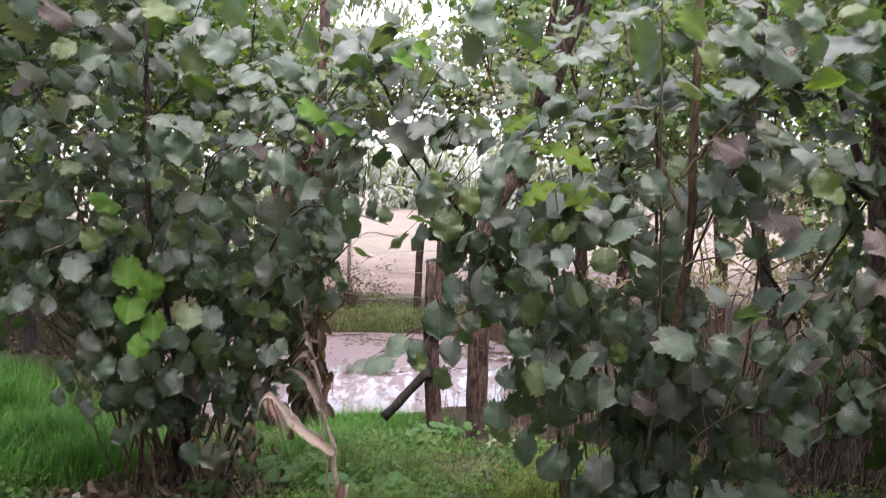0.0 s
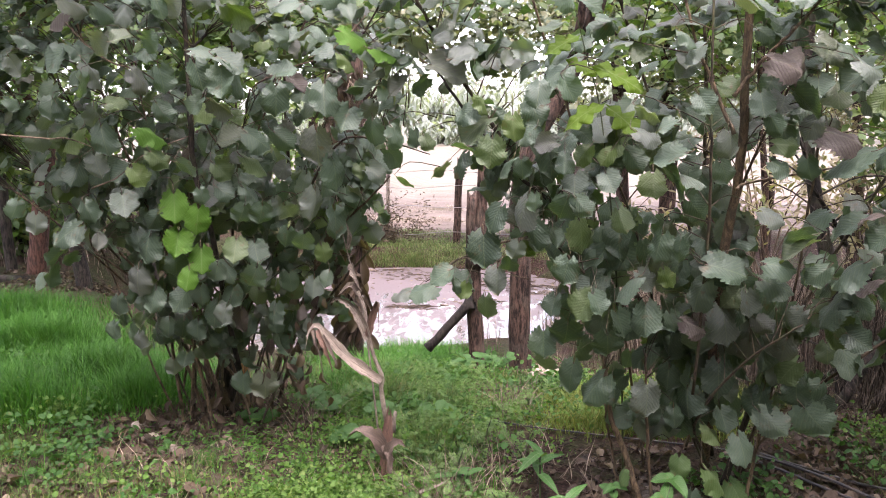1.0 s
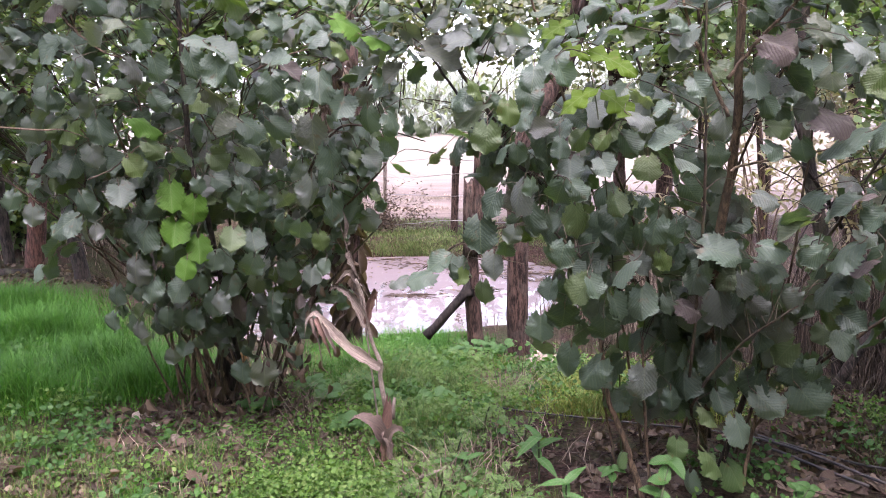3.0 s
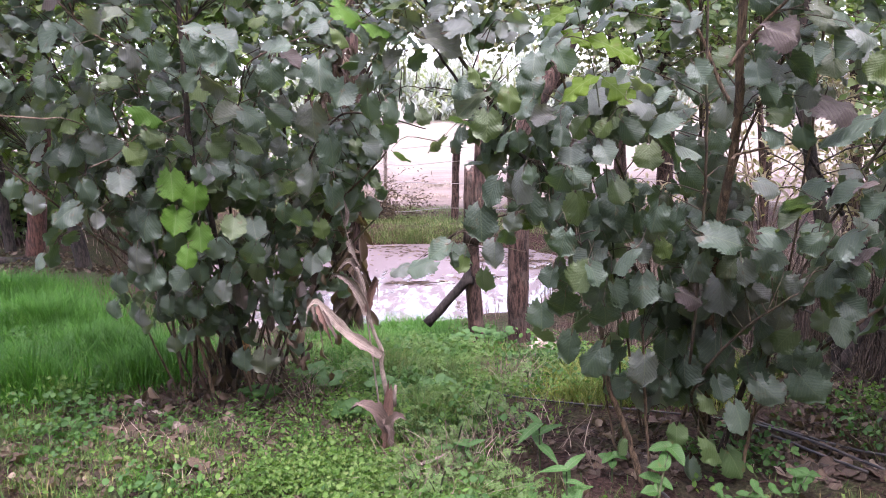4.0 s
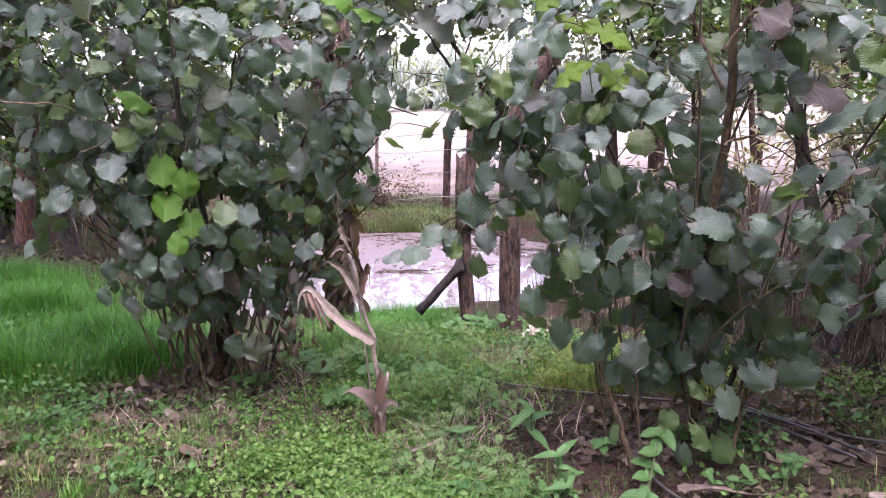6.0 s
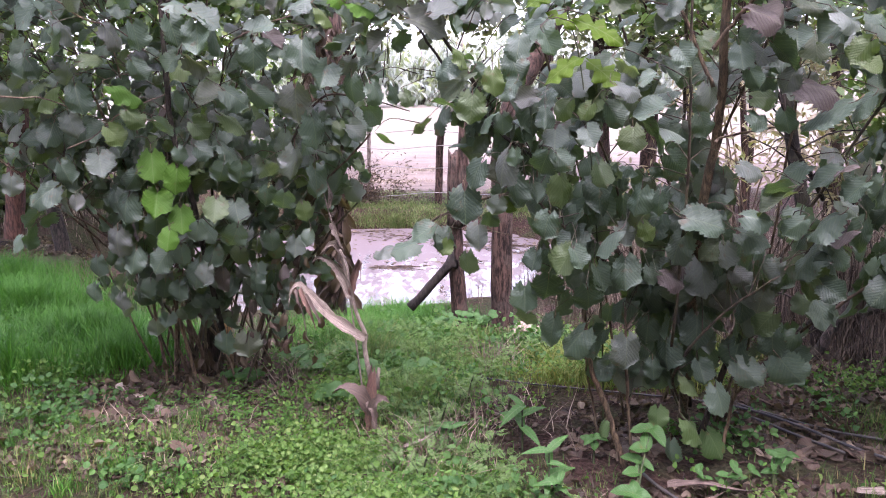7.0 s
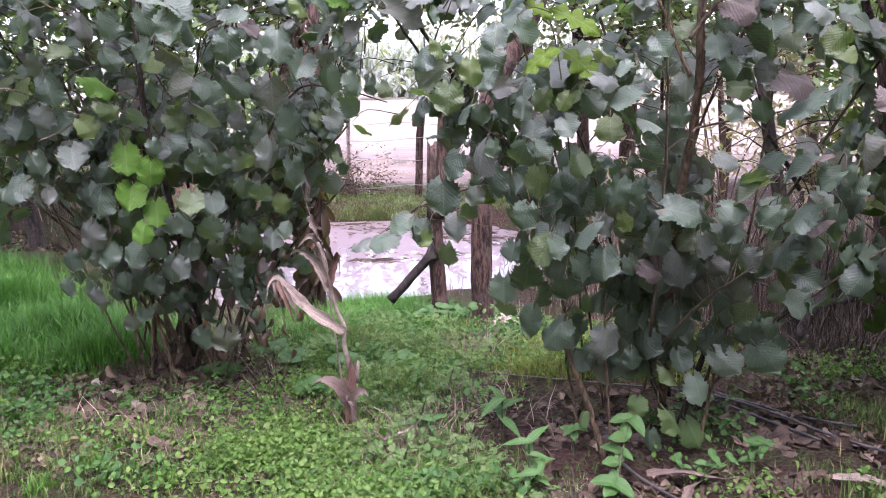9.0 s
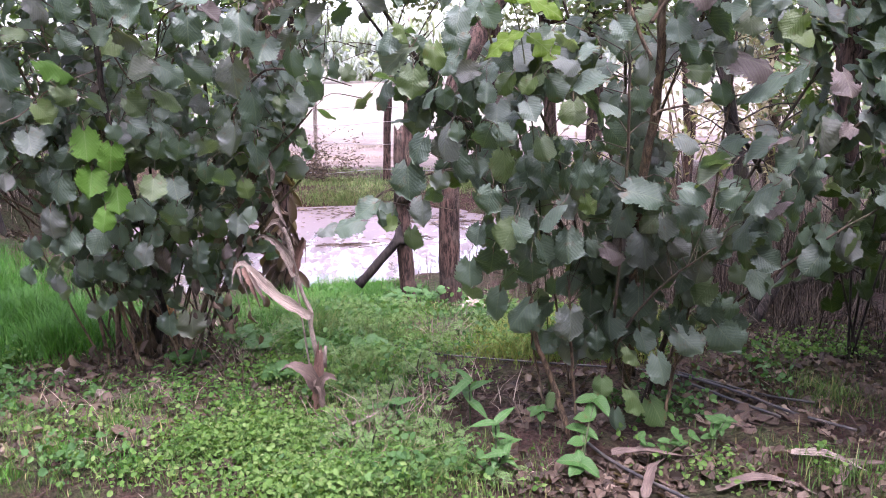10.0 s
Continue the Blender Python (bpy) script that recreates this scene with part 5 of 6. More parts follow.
tree("tree", "brown-barked tree standing in dry brush", [(2.62, 4.75, -0.22), (2.56, 4.7, 0.5), (2.5, 4.7, 1.3), (2.55, 4.8, 3.5)], 0.075, 0.055, bark_rough,
     [((3.2, 4.6, 3.0), (1.5, 1.3, 0.9)), ((3.3, 3.8, 2.9), (0.8, 0.8, 0.6))], 2400, SMALL, leaf_tree, (0.05, 0.09), 35, limbs=2)
for i, (x, y, r) in enumerate(((2.2, 8.3, 0.04), (2.9, 8.6, 0.035), (3.5, 8.0, 0.06), (4.6, 8.8, 0.08))):
    tree("tree", "leafy tree behind the pond with bare lower trunk", [(x, y, -0.4), (x + 0.03, y, 0.8), (x - 0.03, y, 2.0), (x + 0.1, y, 4.5)], r, r * 0.7, bark_rough,
         [((x + 0.2, y + 0.3, 2.9), (1.5, 0.9, 1.0)), ((x, y + 0.4, 3.9), (1.5, 1.0, 1.0))], 1500, SMALL, leaf_tree, (0.055, 0.095), 40 + i)
tree("tree", "yellowing willow behind the brush", [(5.6, 9.8, -0.3), (5.6, 9.8, 1.0), (5.7, 9.8, 2.5), (5.6, 9.9, 5.0)], 0.12, 0.07, bark_rough,
     [((5.6, 9.6, 2.3), (1.5, 0.9, 0.9)), ((5.4, 9.8, 3.6), (1.8, 1.0, 1.1))], 4200, SLIM, leaf_willow, (0.1, 0.16), 51, 1.5)
tree("tree", "pale willow with drooping twigs behind the pond", [(-2.6, 13.5, -0.3), (-2.5, 13.5, 1.2), (-2.7, 13.5, 3.0), (-2.5, 13.6, 6.0)], 0.12, 0.06, bark_rough,
     [((-2.6, 13.4, 4.1), (2.1, 0.9, 1.2)), ((-2.3, 13.4, 5.4), (2.6, 1.0, 1.0))], 4200, SLIM, leaf_willow, (0.12, 0.2), 52, 2.0)
tree("tree", "broad dark tree beyond the pond", [(1.2, 14.0, -0.3), (1.2, 14.0, 1.5), (1.3, 14.0, 3.0), (1.3, 14, 6.0)], 0.13, 0.07, bark_rough,
     [((1.3, 13.8, 3.8), (1.6, 1.0, 1.1)), ((1.6, 13.8, 5.0), (2.4, 1.2, 1.2))], 5000, SMALL, leaf_tree, (0.07, 0.12), 53)
tree("tree", "dark leafy tree at the edge of the field", [(-7.0, 10.5, -0.1), (-7.0, 10.5, 1.5), (-6.9, 10.5, 3.0), (-7, 10.5, 6.0)], 0.13, 0.07, bark_dark,
     [((-6.8, 10.3, 1.8), (1.8, 1.0, 1.6)), ((-6.2, 10.3, 3.6), (2.6, 1.2, 1.6))], 6000, SMALL, leaf_tree, (0.07, 0.12), 54)

for i, (x, y, z, rx, rz, n, sz) in enumerate(((-4.6, 12.0, 3.6, 1.7, 1.7, 5000, 0.12), (0.9, 10.6, 4.2, 1.3, 1.3, 3600, 0.1), (3.4, 12.5, 3.6, 2.0, 1.9, 4000, 0.12), (6.8, 12.0, 3.8, 2.2, 2.1, 6000, 0.12), (-9.5, 12.0, 3.4, 2.2, 2.3, 5000, 0.13), (2.0, 9.4, 3.3, 1.3, 1.0, 2000, 0.09))):
    tree("tree", "leafy tree at the edge of the pale field", [(x, y, -0.4), (x + 0.05, y, 1.0), (x - 0.05, y, z * 0.7), (x, y, z + rz * 0.6)], 0.1, 0.05, bark_rough,
         [((x, y, z), (rx, 1.0, rz)), ((x + 0.5, y, z + rz * 0.6), (rx, 1.0, rz * 0.7))], n, SMALL, leaf_tree, (sz * 0.7, sz * 1.2), 80 + i, 0.6, 0.22)

tree("tree", "fine-leaved tree behind the hazel tops", [(1.55, 9.3, -0.4), (1.5, 9.3, 0.9), (1.4, 9.3, 2.2), (1.3, 9.3, 4.0)], 0.08, 0.04, bark_rough,
     [((1.4, 9.2, 2.6), (1.5, 0.7, 0.8)), ((1.5, 9.2, 1.75), (1.0, 0.5, 0.6)), ((2.6, 9.3, 2.2), (0.9, 0.5, 0.9)), ((3.6, 9.2, 2.0), (0.9, 0.6, 0.9))], 7000, SMALL, leaf_willow, (0.045, 0.075), 95, 0.5, 0.16)
tree("tree", "dense leafy tree behind the first hazel", [(-2.9, 12.7, -0.3), (-2.9, 12.7, 1.2), (-2.8, 12.7, 2.4), (-2.8, 12.7, 4.2)], 0.09, 0.04, bark_rough,
     [((-2.9, 12.6, 3.0), (1.5, 0.8, 0.9)), ((-4.4, 12.6, 2.8), (0.9, 0.8, 0.9))], 6500, SMALL, leaf_tree, (0.06, 0.11), 97, 0.5, 0.2)
tree("tree", "slim pale-leaved tree on the far bank", [(-1.75, 10.2, -0.3), (-1.7, 10.2, 0.9), (-1.5, 10.2, 2.0), (-1.2, 10.2, 3.4)], 0.05, 0.03, bark_rough,
     [((-0.8, 10.1, 2.75), (1.2, 0.6, 0.7)), ((-1.6, 10.1, 2.5), (0.5, 0.5, 0.6)), ((0.3, 10.1, 2.5), (0.8, 0.5, 0.6))], 5600, SMALL, leaf_willow, (0.05, 0.085), 96, 0.5, 0.16)

tree("tree", "leafy young tree between the first hazel and the grass", [(-2.75, 6.5, -0.2), (-2.7, 6.5, 0.8), (-2.5, 6.45, 1.7), (-2.3, 6.4, 2.9)], 0.03, 0.015, bark_dark,
     [((-2.3, 6.3, 2.3), (1.3, 0.5, 0.75)), ((-1.5, 6.4, 2.5), (0.7, 0.4, 0.6))], 3300, SMALL, leaf_tree, (0.05, 0.085), 98, 0.5, 0.18)

tree("tree", "grey-green leafy tree between the second hazel and the pond", [(2.55, 7.5, -0.3), (2.5, 7.45, 0.7), (2.4, 7.4, 1.6), (2.3, 7.3, 3.0)], 0.035, 0.018, bark_rough,
     [((1.7, 7.2, 2.3), (1.1, 0.5, 0.6)), ((3.1, 7.2, 2.25), (1.0, 0.5, 0.62)), ((2.4, 7.3, 3.0), (1.4, 0.5, 0.4))], 3900, SMALL, leaf_tree, (0.045, 0.08), 99, 0.5, 0.17)

# far trees beyond the field, aerial haze painted into their leaf colour
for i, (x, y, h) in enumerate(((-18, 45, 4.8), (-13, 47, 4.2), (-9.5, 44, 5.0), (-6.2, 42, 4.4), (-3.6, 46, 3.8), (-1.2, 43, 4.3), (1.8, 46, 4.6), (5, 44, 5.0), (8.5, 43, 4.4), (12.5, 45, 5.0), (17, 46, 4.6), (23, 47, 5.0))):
    tree("tree", "distant willow beyond the field, haze painted into its pale grey-green leaves", [(x, y, -0.3), (x, y, h * 0.3), (x + 0.1, y, h * 0.55), (x, y, h * 0.85)], 0.14, 0.07, wood_grey,
         [((x, y, h * 0.6), (2.0, 1.3, h * 0.36)), ((x + 0.8, y, h * 0.35), (1.9, 1.2, h * 0.28)), ((x - 0.9, y, h * 0.2), (1.6, 1.0, h * 0.2))], 1500, SLIM, leaf_hazed, (0.3, 0.6), 60 + i, 1.5, 0.4, (), 5)

# dead trunk hung with withered leaves
top = thing("dead_tree", (-0.74, 5.06, -0.1), "dead trunk hung with withered brown leaves", "tree")
part("trunk", rough_trunk([(-0.76, 5.06, -0.3), (-0.75, 5.05, 0.4), (-0.72, 5.06, 0.9), (-0.7, 5.1, 1.6), (-0.66, 5.15, 2.6)], 0.055, 0.03, bark_rough), top)
part("trunk", rough_trunk([(-0.84, 5.1, -0.3), (-0.83, 5.08, 0.4), (-0.8, 5.06, 0.9), (-0.85, 5.1, 1.8)], 0.03, 0.018, bark_dark), top)
g = random.Random(77)
b = Builder()
for _ in range(330):
    z = g.uniform(0.05, 1.7)
    p = Vector((-0.76 + g.gauss(0.0, 0.05), 5.02 + g.gauss(0, 0.06), z))
    b.add(*CURLED[g.randrange(5)], Matrix.Translation(p) @ facing((g.gauss(0, 0.5), -1, g.gauss(0.2, 0.4)), (g.gauss(0, 0.35), g.gauss(0, 0.3), -1)) @ Matrix.Diagonal((0.7, 1.5, 1, 1)) @ Matrix.Scale(g.uniform(0.05, 0.1), 4))
part("withered_foliage", b.mesh("withered_foliage", leaf_brown), top, "dry brown hanging leaves", kind="stuff")

top = thing("tree_stump", (0.012, 5.0, -0.15), "broken weathered trunk with two splintered prongs", "tree stump")
part("trunk", rough_trunk([(0.03, 5.0, -0.3), (0.015, 5.0, 0.1), (0.0, 5.0, 0.45), (0.02, 4.98, 0.7)], 0.049, 0.046, bark_rough, broken=True), top)
part("prong", rough_trunk([(0.0, 4.97, 0.5), (-0.005, 4.96, 0.7), (0.0, 4.95, 0.9)], 0.036, 0.028, bark_rough, 8, 10, 0.2, True), top)
part("prong", rough_trunk([(0.04, 4.98, 0.5), (0.055, 4.97, 0.85), (0.07, 4.96, 1.22)], 0.036, 0.028, bark_rough, 10, 10, 0.25, True), top)

tagged(new("fallen_branch", rough_trunk([(-0.275, 4.91, 0.0), (-0.19, 4.92, 0.09), (-0.1, 4.93, 0.19), (0.0, 4.95, 0.3)], 0.028, 0.03, bark_black, 10, 10, 0.2, True)),
       "black wet branch leaning on the broken trunk", "branch")
tagged(new("broken_stump", rough_trunk([(-3.49, 6.73, -0.1), (-3.51, 6.73, 0.15), (-3.54, 6.73, 0.4), (-3.57, 6.73, 0.62)], 0.06, 0.052, bark_dark, 10, 12, 0.2, True)),
       "short leaning broken stump in the grass", "tree stump")
tagged(new("fallen_log", rough_trunk([(-6.2, 6.75, 0.03), (-5.4, 6.8, 0.04), (-4.6, 6.9, 0.03), (-4.15, 6.97, 0.0)], 0.05, 0.04, bark_dark, 14, 10, 0.15)),
       "dark log lying on the grass edge", "log")

# brush of dead branches
g = random.Random(81)
for pts, r in (([(1.75, 4.0, -0.05), (2.1, 4.15, 0.35), (2.5, 4.1, 0.42), (3.1, 4.2, 0.38)], 0.028), ([(3.3, 4.1, 0.3), (2.7, 4.2, 0.3), (2.2, 4.3, 0.15), (1.8, 4.4, 0.0)], 0.03),
               ([(1.95, 4.3, 0.5), (2.2, 4.2, 0.75), (2.5, 4.1, 0.8), (3.0, 4.0, 1.0)], 0.022), ([(1.85, 4.2, 0.75), (1.7, 4.0, 0.9), (1.55, 3.9, 1.1), (1.5, 3.9, 1.4)], 0.012),
               ([(2.9, 4.3, -0.05), (2.8, 4.3, 0.3), (3.0, 4.4, 0.7), (2.9, 4.5, 1.2)], 0.02)):
    top = thing("dead_branch", pts[0], "crooked dark dead branch in the brush", "branch", "dead branches in the brush")
    b = Builder()
    b.tube(curve(pts, 14), taper(r, r * 0.5, 14), 8, 0.15)
    part("limb", b.mesh("limb", bark_dark), top)
    for _ in range(12):
        c = curve(pts, 14)[g.randrange(2, 13)]
        e = c + Vector((g.uniform(-0.4, 0.4), g.uniform(-0.2, 0.2), g.uniform(-0.2, 0.4)))
        b = Builder()
        b.tube(curve([c, c.lerp(e, 0.5) + Vector((0, 0, 0.04)), e], 6), taper(r * 0.4, 0.003, 6), 5)
        part("twig", b.mesh("twig", bark_dark), top)


# leafy bramble in front of the brush
def bramble():
    g = random.Random(66)
    top = thing("bramble", (2.05, 3.5, 0), "dark green bramble with broad drooping leaves", "bush")
    meshes = [shape_mesh("bramble_leaf", s, leaf_bramble) for s in HAZEL_FINE[:4]]
    for tx, ty, tz in ((1.86, 3.3, 0.95), (2.0, 3.35, 0.9), (1.8, 3.35, 0.65), (2.2, 3.3, 1.0)):
        b = Builder()
        path = curve([(2.05 + g.uniform(-0.05, 0.05), 3.5, -0.03), (0.5 * tx + 1.03, 3.48, tz * 0.6), (tx, ty, tz), (tx - 0.08, ty - 0.05, tz - 0.12)], 14)
        b.tube(path, taper(0.006, 0.002, 14), 6)
        part("stem", b.mesh("stem", bark_dark), top)
        for k in range(11):
            p = path[3 + k] + Vector((g.gauss(0, 0.05), g.gauss(0, 0.04), g.gauss(0, 0.04)))
            stalked(part("leaf", meshes[k % 4], top, "", leaf_pose(p, Vector((2.1, 3.6, 0)), g, g.uniform(0.06, 0.11))))


bramble()


# ---- fence on the far bank ----
def fence():
    top = thing("fence", (-0.47, 10.6, -0.25), "wire fence with crooked wooden posts along the field", "fence")
    g = random.Random(5)
    for x, lean, h, r, mat in ((-0.49, 0.09, 0.88, 0.05, bark_rough), (-1.4, 0.03, 0.82, 0.028, wood_grey), (-3.1, -0.05, 0.85, 0.05, wood_grey), (-4.8, 0.04, 0.85, 0.05, bark_rough),
                               (1.2, 0.02, 0.9, 0.05, wood_grey), (2.9, -0.04, 0.9, 0.05, bark_rough), (4.5, 0.03, 0.85, 0.05, wood_grey), (6.3, 0.0, 0.9, 0.05, wood_grey), (-6.6, 0.0, 0.9, 0.05, wood_grey)):
        part("post", rough_trunk([(x, 10.6, -0.5), (x + lean * 0.35, 10.6, 0.1), (x + lean * 0.5, 10.6, 0.45), (x + lean, 10.6, h)], r, r * 0.95, mat, 10, 10, 0.15, True), top)
    for z in (0.74, 0.54, 0.28, -0.08):
        b = Builder()
        pts = [Vector((-6.6 + 0.2 * i, 10.54, z + 0.02 * math.sin(i * 0.9 + z * 9) + g.gauss(0, 0.003))) for i in range(66)]
        b.tube(pts, [0.004] * len(pts), 5)
        for p in pts[::2]:
            q = p + Vector((g.uniform(0, 0.1), 0, 0))
            b.tube([q + Vector((0, -0.012, -0.016)), q + Vector((0, 0.012, 0.016))], [0.002, 0.002], 4)
        part("wire", b.mesh("wire", wire_mat), top)


fence()


# ---- dry maize plant ----
def maize():
    top = thing("maize_plant", (-0.25, 3.13, 0), "dead broken maize plant with pale dry drooping leaves", "plant")
    b = Builder()
    b.tube(curve([(-0.26, 3.13, -0.03), (-0.245, 3.13, 0.12), (-0.24, 3.135, 0.26)], 8), [0.017, 0.016, 0.018, 0.016, 0.016, 0.017, 0.016, 0.013], 9, 0.06)
    part("stalk", b.mesh("stalk", husk_red), top, "reddish broken stalk")
    b = Builder()
    b.tube(curve([(-0.25, 3.14, 0.24), (-0.268, 3.15, 0.36), (-0.262, 3.15, 0.41), (-0.29, 3.155, 0.48), (-0.312, 3.16, 0.57), (-0.325, 3.165, 0.67), (-0.35, 3.17, 0.74)], 18), taper(0.010, 0.006, 18), 8, 0.08)
    part("stalk", b.mesh("stalk", husk), top, "thin pale upper stalk")
    b = Builder()
    b.tube(curve([(-0.222, 3.125, 0.2), (-0.217, 3.12, 0.25), (-0.21, 3.12, 0.285)], 5), taper(0.01, 0.006, 5), 7, 0.15)
    part("cut_stalk", b.mesh("cut_stalk", wood_grey), top, "pale cut end of a stalk")
    for pts, w, tw, mat in (
            ([(-0.262, 3.14, 0.4), (-0.34, 3.14, 0.45), (-0.42, 3.14, 0.515), (-0.49, 3.13, 0.605), (-0.525, 3.12, 0.6), (-0.545, 3.11, 0.53)], 0.05, 0.5, husk),
            ([(-0.31, 3.15, 0.56), (-0.335, 3.14, 0.64), (-0.37, 3.13, 0.7), (-0.42, 3.12, 0.725), (-0.45, 3.11, 0.7)], 0.05, -0.5, husk),
            ([(-0.31, 3.15, 0.57), (-0.295, 3.14, 0.64), (-0.275, 3.13, 0.7), (-0.262, 3.12, 0.7), (-0.262, 3.1, 0.6)], 0.035, 0.8, husk_red),
            ([(-0.5, 3.12, 0.6), (-0.47, 3.1, 0.55), (-0.45, 3.1, 0.49), (-0.44, 3.1, 0.44)], 0.03, 0.6, husk_red),
            ([(-0.515, 3.12, 0.6), (-0.5, 3.1, 0.56), (-0.485, 3.1, 0.5), (-0.48, 3.11, 0.42)], 0.022, 1.1, husk_brown),
            ([(-0.48, 3.12, 0.58), (-0.45, 3.1, 0.53), (-0.43, 3.1, 0.48), (-0.425, 3.1, 0.46)], 0.022, -0.9, husk_brown),
            ([(-0.245, 3.12, 0.12), (-0.275, 3.09, 0.18), (-0.315, 3.07, 0.215), (-0.35, 3.06, 0.225), (-0.385, 3.05, 0.205)], 0.075, 0.9, husk_brown),
            ([(-0.25, 3.1, 0.1), (-0.225, 3.08, 0.16), (-0.195, 3.07, 0.18), (-0.168, 3.07, 0.165)], 0.05, -0.5, husk_brown),
            ([(-0.25, 3.1, 0.16), (-0.23, 3.085, 0.12), (-0.228, 3.08, 0.06), (-0.25, 3.08, 0.0)], 0.045, 0.4, husk_brown),
            ([(-0.25, 3.12, 0.0), (-0.255, 3.11, 0.12), (-0.25, 3.11, 0.22), (-0.235, 3.11, 0.31)], 0.05, 0.2, husk_red),
            ([(-0.25, 3.12, 0.12), (-0.235, 3.105, 0.18), (-0.225, 3.1, 0.25), (-0.225, 3.1, 0.3)], 0.04, -0.3, husk_red)):
        b = Builder()
        ribbon(b, pts, w * 0.82, 0.35, 18, tw * 1.8)
        part("leaf", b.mesh("maize_leaf", mat), top)


maize()
top = thing("dry_stalk", (-0.33, 3.32, 0), "thin dry stalk with shrivelled papery leaves", "plant")
b = Builder()
b.tube(curve([(-0.31, 3.35, -0.02), (-0.35, 3.33, 0.5), (-0.385, 3.3, 0.75), (-0.43, 3.3, 0.95), (-0.45, 3.3, 1.12)], 16), taper(0.0045, 0.0018, 16), 6, 0.1)
part("stalk", b.mesh("stalk", husk), top)
for pts, w in (([(-0.4, 3.3, 0.82), (-0.38, 3.28, 0.78), (-0.355, 3.27, 0.72)], 0.03), ([(-0.37, 3.3, 0.7), (-0.4, 3.28, 0.74), (-0.45, 3.27, 0.7)], 0.03), ([(-0.41, 3.3, 0.88), (-0.4, 3.29, 0.93), (-0.41, 3.28, 0.99)], 0.02)):
    b = Builder()
    ribbon(b, pts, w, 0.5, 8, 0.6)
    part("leaf", b.mesh("dry_leaf", husk), top)

# ---- oak sapling with bright lobed leaves ----
top = thing("oak_sapling", (0.64, 3.08, 0), "thin oak sapling with bright lobed leaves", "sapling")
b = Builder()
b.tube(curve([(0.64, 3.08, -0.02), (0.62, 3.02, 0.4), (0.58, 2.88, 0.75), (0.53, 2.72, 1.1), (0.49, 2.71, 1.4), (0.45, 2.72, 1.55), (0.4, 2.73, 1.75)], 24), taper(0.0035, 0.0015, 24), 6)
part("stem", b.mesh("sapling_stem", stalk_green), top, "thin green stem")
for i, (x, y, z, s, a) in enumerate(((0.52, 2.5, 1.48, 0.13, 1.2), (0.42, 2.5, 1.385, 0.12, -1.2), (0.54, 2.54, 1.365, 0.12, 0.5), (0.365, 2.52, 1.57, 0.1, -0.9), (0.42, 2.54, 1.51, 0.08, 0.8))):
    part("leaf", oak_meshes[i % 3], top, "bright yellow-green lobed leaf", Matrix.Translation((x, y, z)) @ facing((0.1 * a, -0.72, 0.7), (a, -0.3, -0.4)) @ Matrix.Scale(s, 4) @ Matrix.Translation((0, -0.45, 0)))


# ---- broad-leaved weeds ----
def weed(base, tops, leaves, size, mat, shapes, label, seed):
    g = random.Random(seed)
    x, y = base
    z = height(x, y)
    top = thing("weed", (x, y, z), label, "plant", "broad-leaved weeds")
    for tx, ty, tz in tops:
        b = Builder()
        path = curve([(x, y, z - 0.02), (x + tx * 0.3, y + ty * 0.3, z + tz * 0.55), (x + tx, y + ty, z + tz)], 9)
        b.tube(path, taper(0.005, 0.002, 9), 6)
        part("stem", b.mesh("weed_stem", stalk_green), top)
        for k in range(leaves):
            p = path[8 - (k // 2) * 2 if 8 - (k // 2) * 2 > 1 else 2]
            a = k * 2.4 + g.uniform(-0.4, 0.4) + seed
            d = Vector((math.cos(a), math.sin(a), g.uniform(-0.2, 0.5)))
            sh = Builder()
            sh.add(*shapes[k % len(shapes)])
            part("leaf", sh.mesh("weed_leaf", mat), top, "", Matrix.Translation(p) @ facing(UP * 0.9 - d * 0.3 + Vector((0, -0.4, 0)), d) @ Matrix.Scale(size * g.uniform(0.75, 1.15), 4))


weed((0.4, 2.62), [(0.0, 0.0, 0.2), (0.03, -0.05, 0.12)], 6, 0.085, leaf_herb, LONG, "upright weed with long fresh green leaves", 1)
weed((0.33, 2.98), [(0.0, 0.0, 0.18)], 6, 0.1, leaf_herb, LONG, "small weed with pointed green leaves", 2)
weed((0.68, 2.62), [(0.02, 0.08, 0.12), (0.07, 0.15, 0.2), (-0.01, -0.02, 0.06)], 4, 0.064, leaf_herb, OVAL, "bright green creeping weed with oval leaves", 3)
weed((0.58, 2.9), [(0.0, 0.0, 0.1)], 4, 0.05, leaf_herb, OVAL, "low seedling on bare soil", 4)
weed((0.95, 2.68), [(0.05, 0.0, 0.12), (-0.06, 0.02, 0.1), (0.12, 0.04, 0.09)], 5, 0.034, leaf_herb, OVAL, "clump of small yellow-green weeds", 5)
weed((1.15, 2.75), [(0.0, 0.0, 0.12), (0.06, 0.05, 0.1)], 5, 0.04, leaf_herb, OVAL, "small leafy weed under the hazel", 6)
weed((0.05, 3.0), [(0.02, 0.0, 0.1), (-0.04, 0.03, 0.08)], 5, 0.07, leaf_herb, LONG, "low weed among grass", 7)

for i, (x, y) in enumerate(((-0.72, 3.85), (-0.6, 3.75), (-0.5, 3.95), (-0.92, 3.62), (-0.47, 3.42), (-0.1, 3.66), (-0.36, 3.7))):
    weed((x, y), [(0.02, -0.02, 0.08), (-0.05, 0.01, 0.06), (0.05, 0.03, 0.05)], 4, 0.055, leaf_herb, SPADE, "low dark green herb with broad toothed leaves", 20 + i)
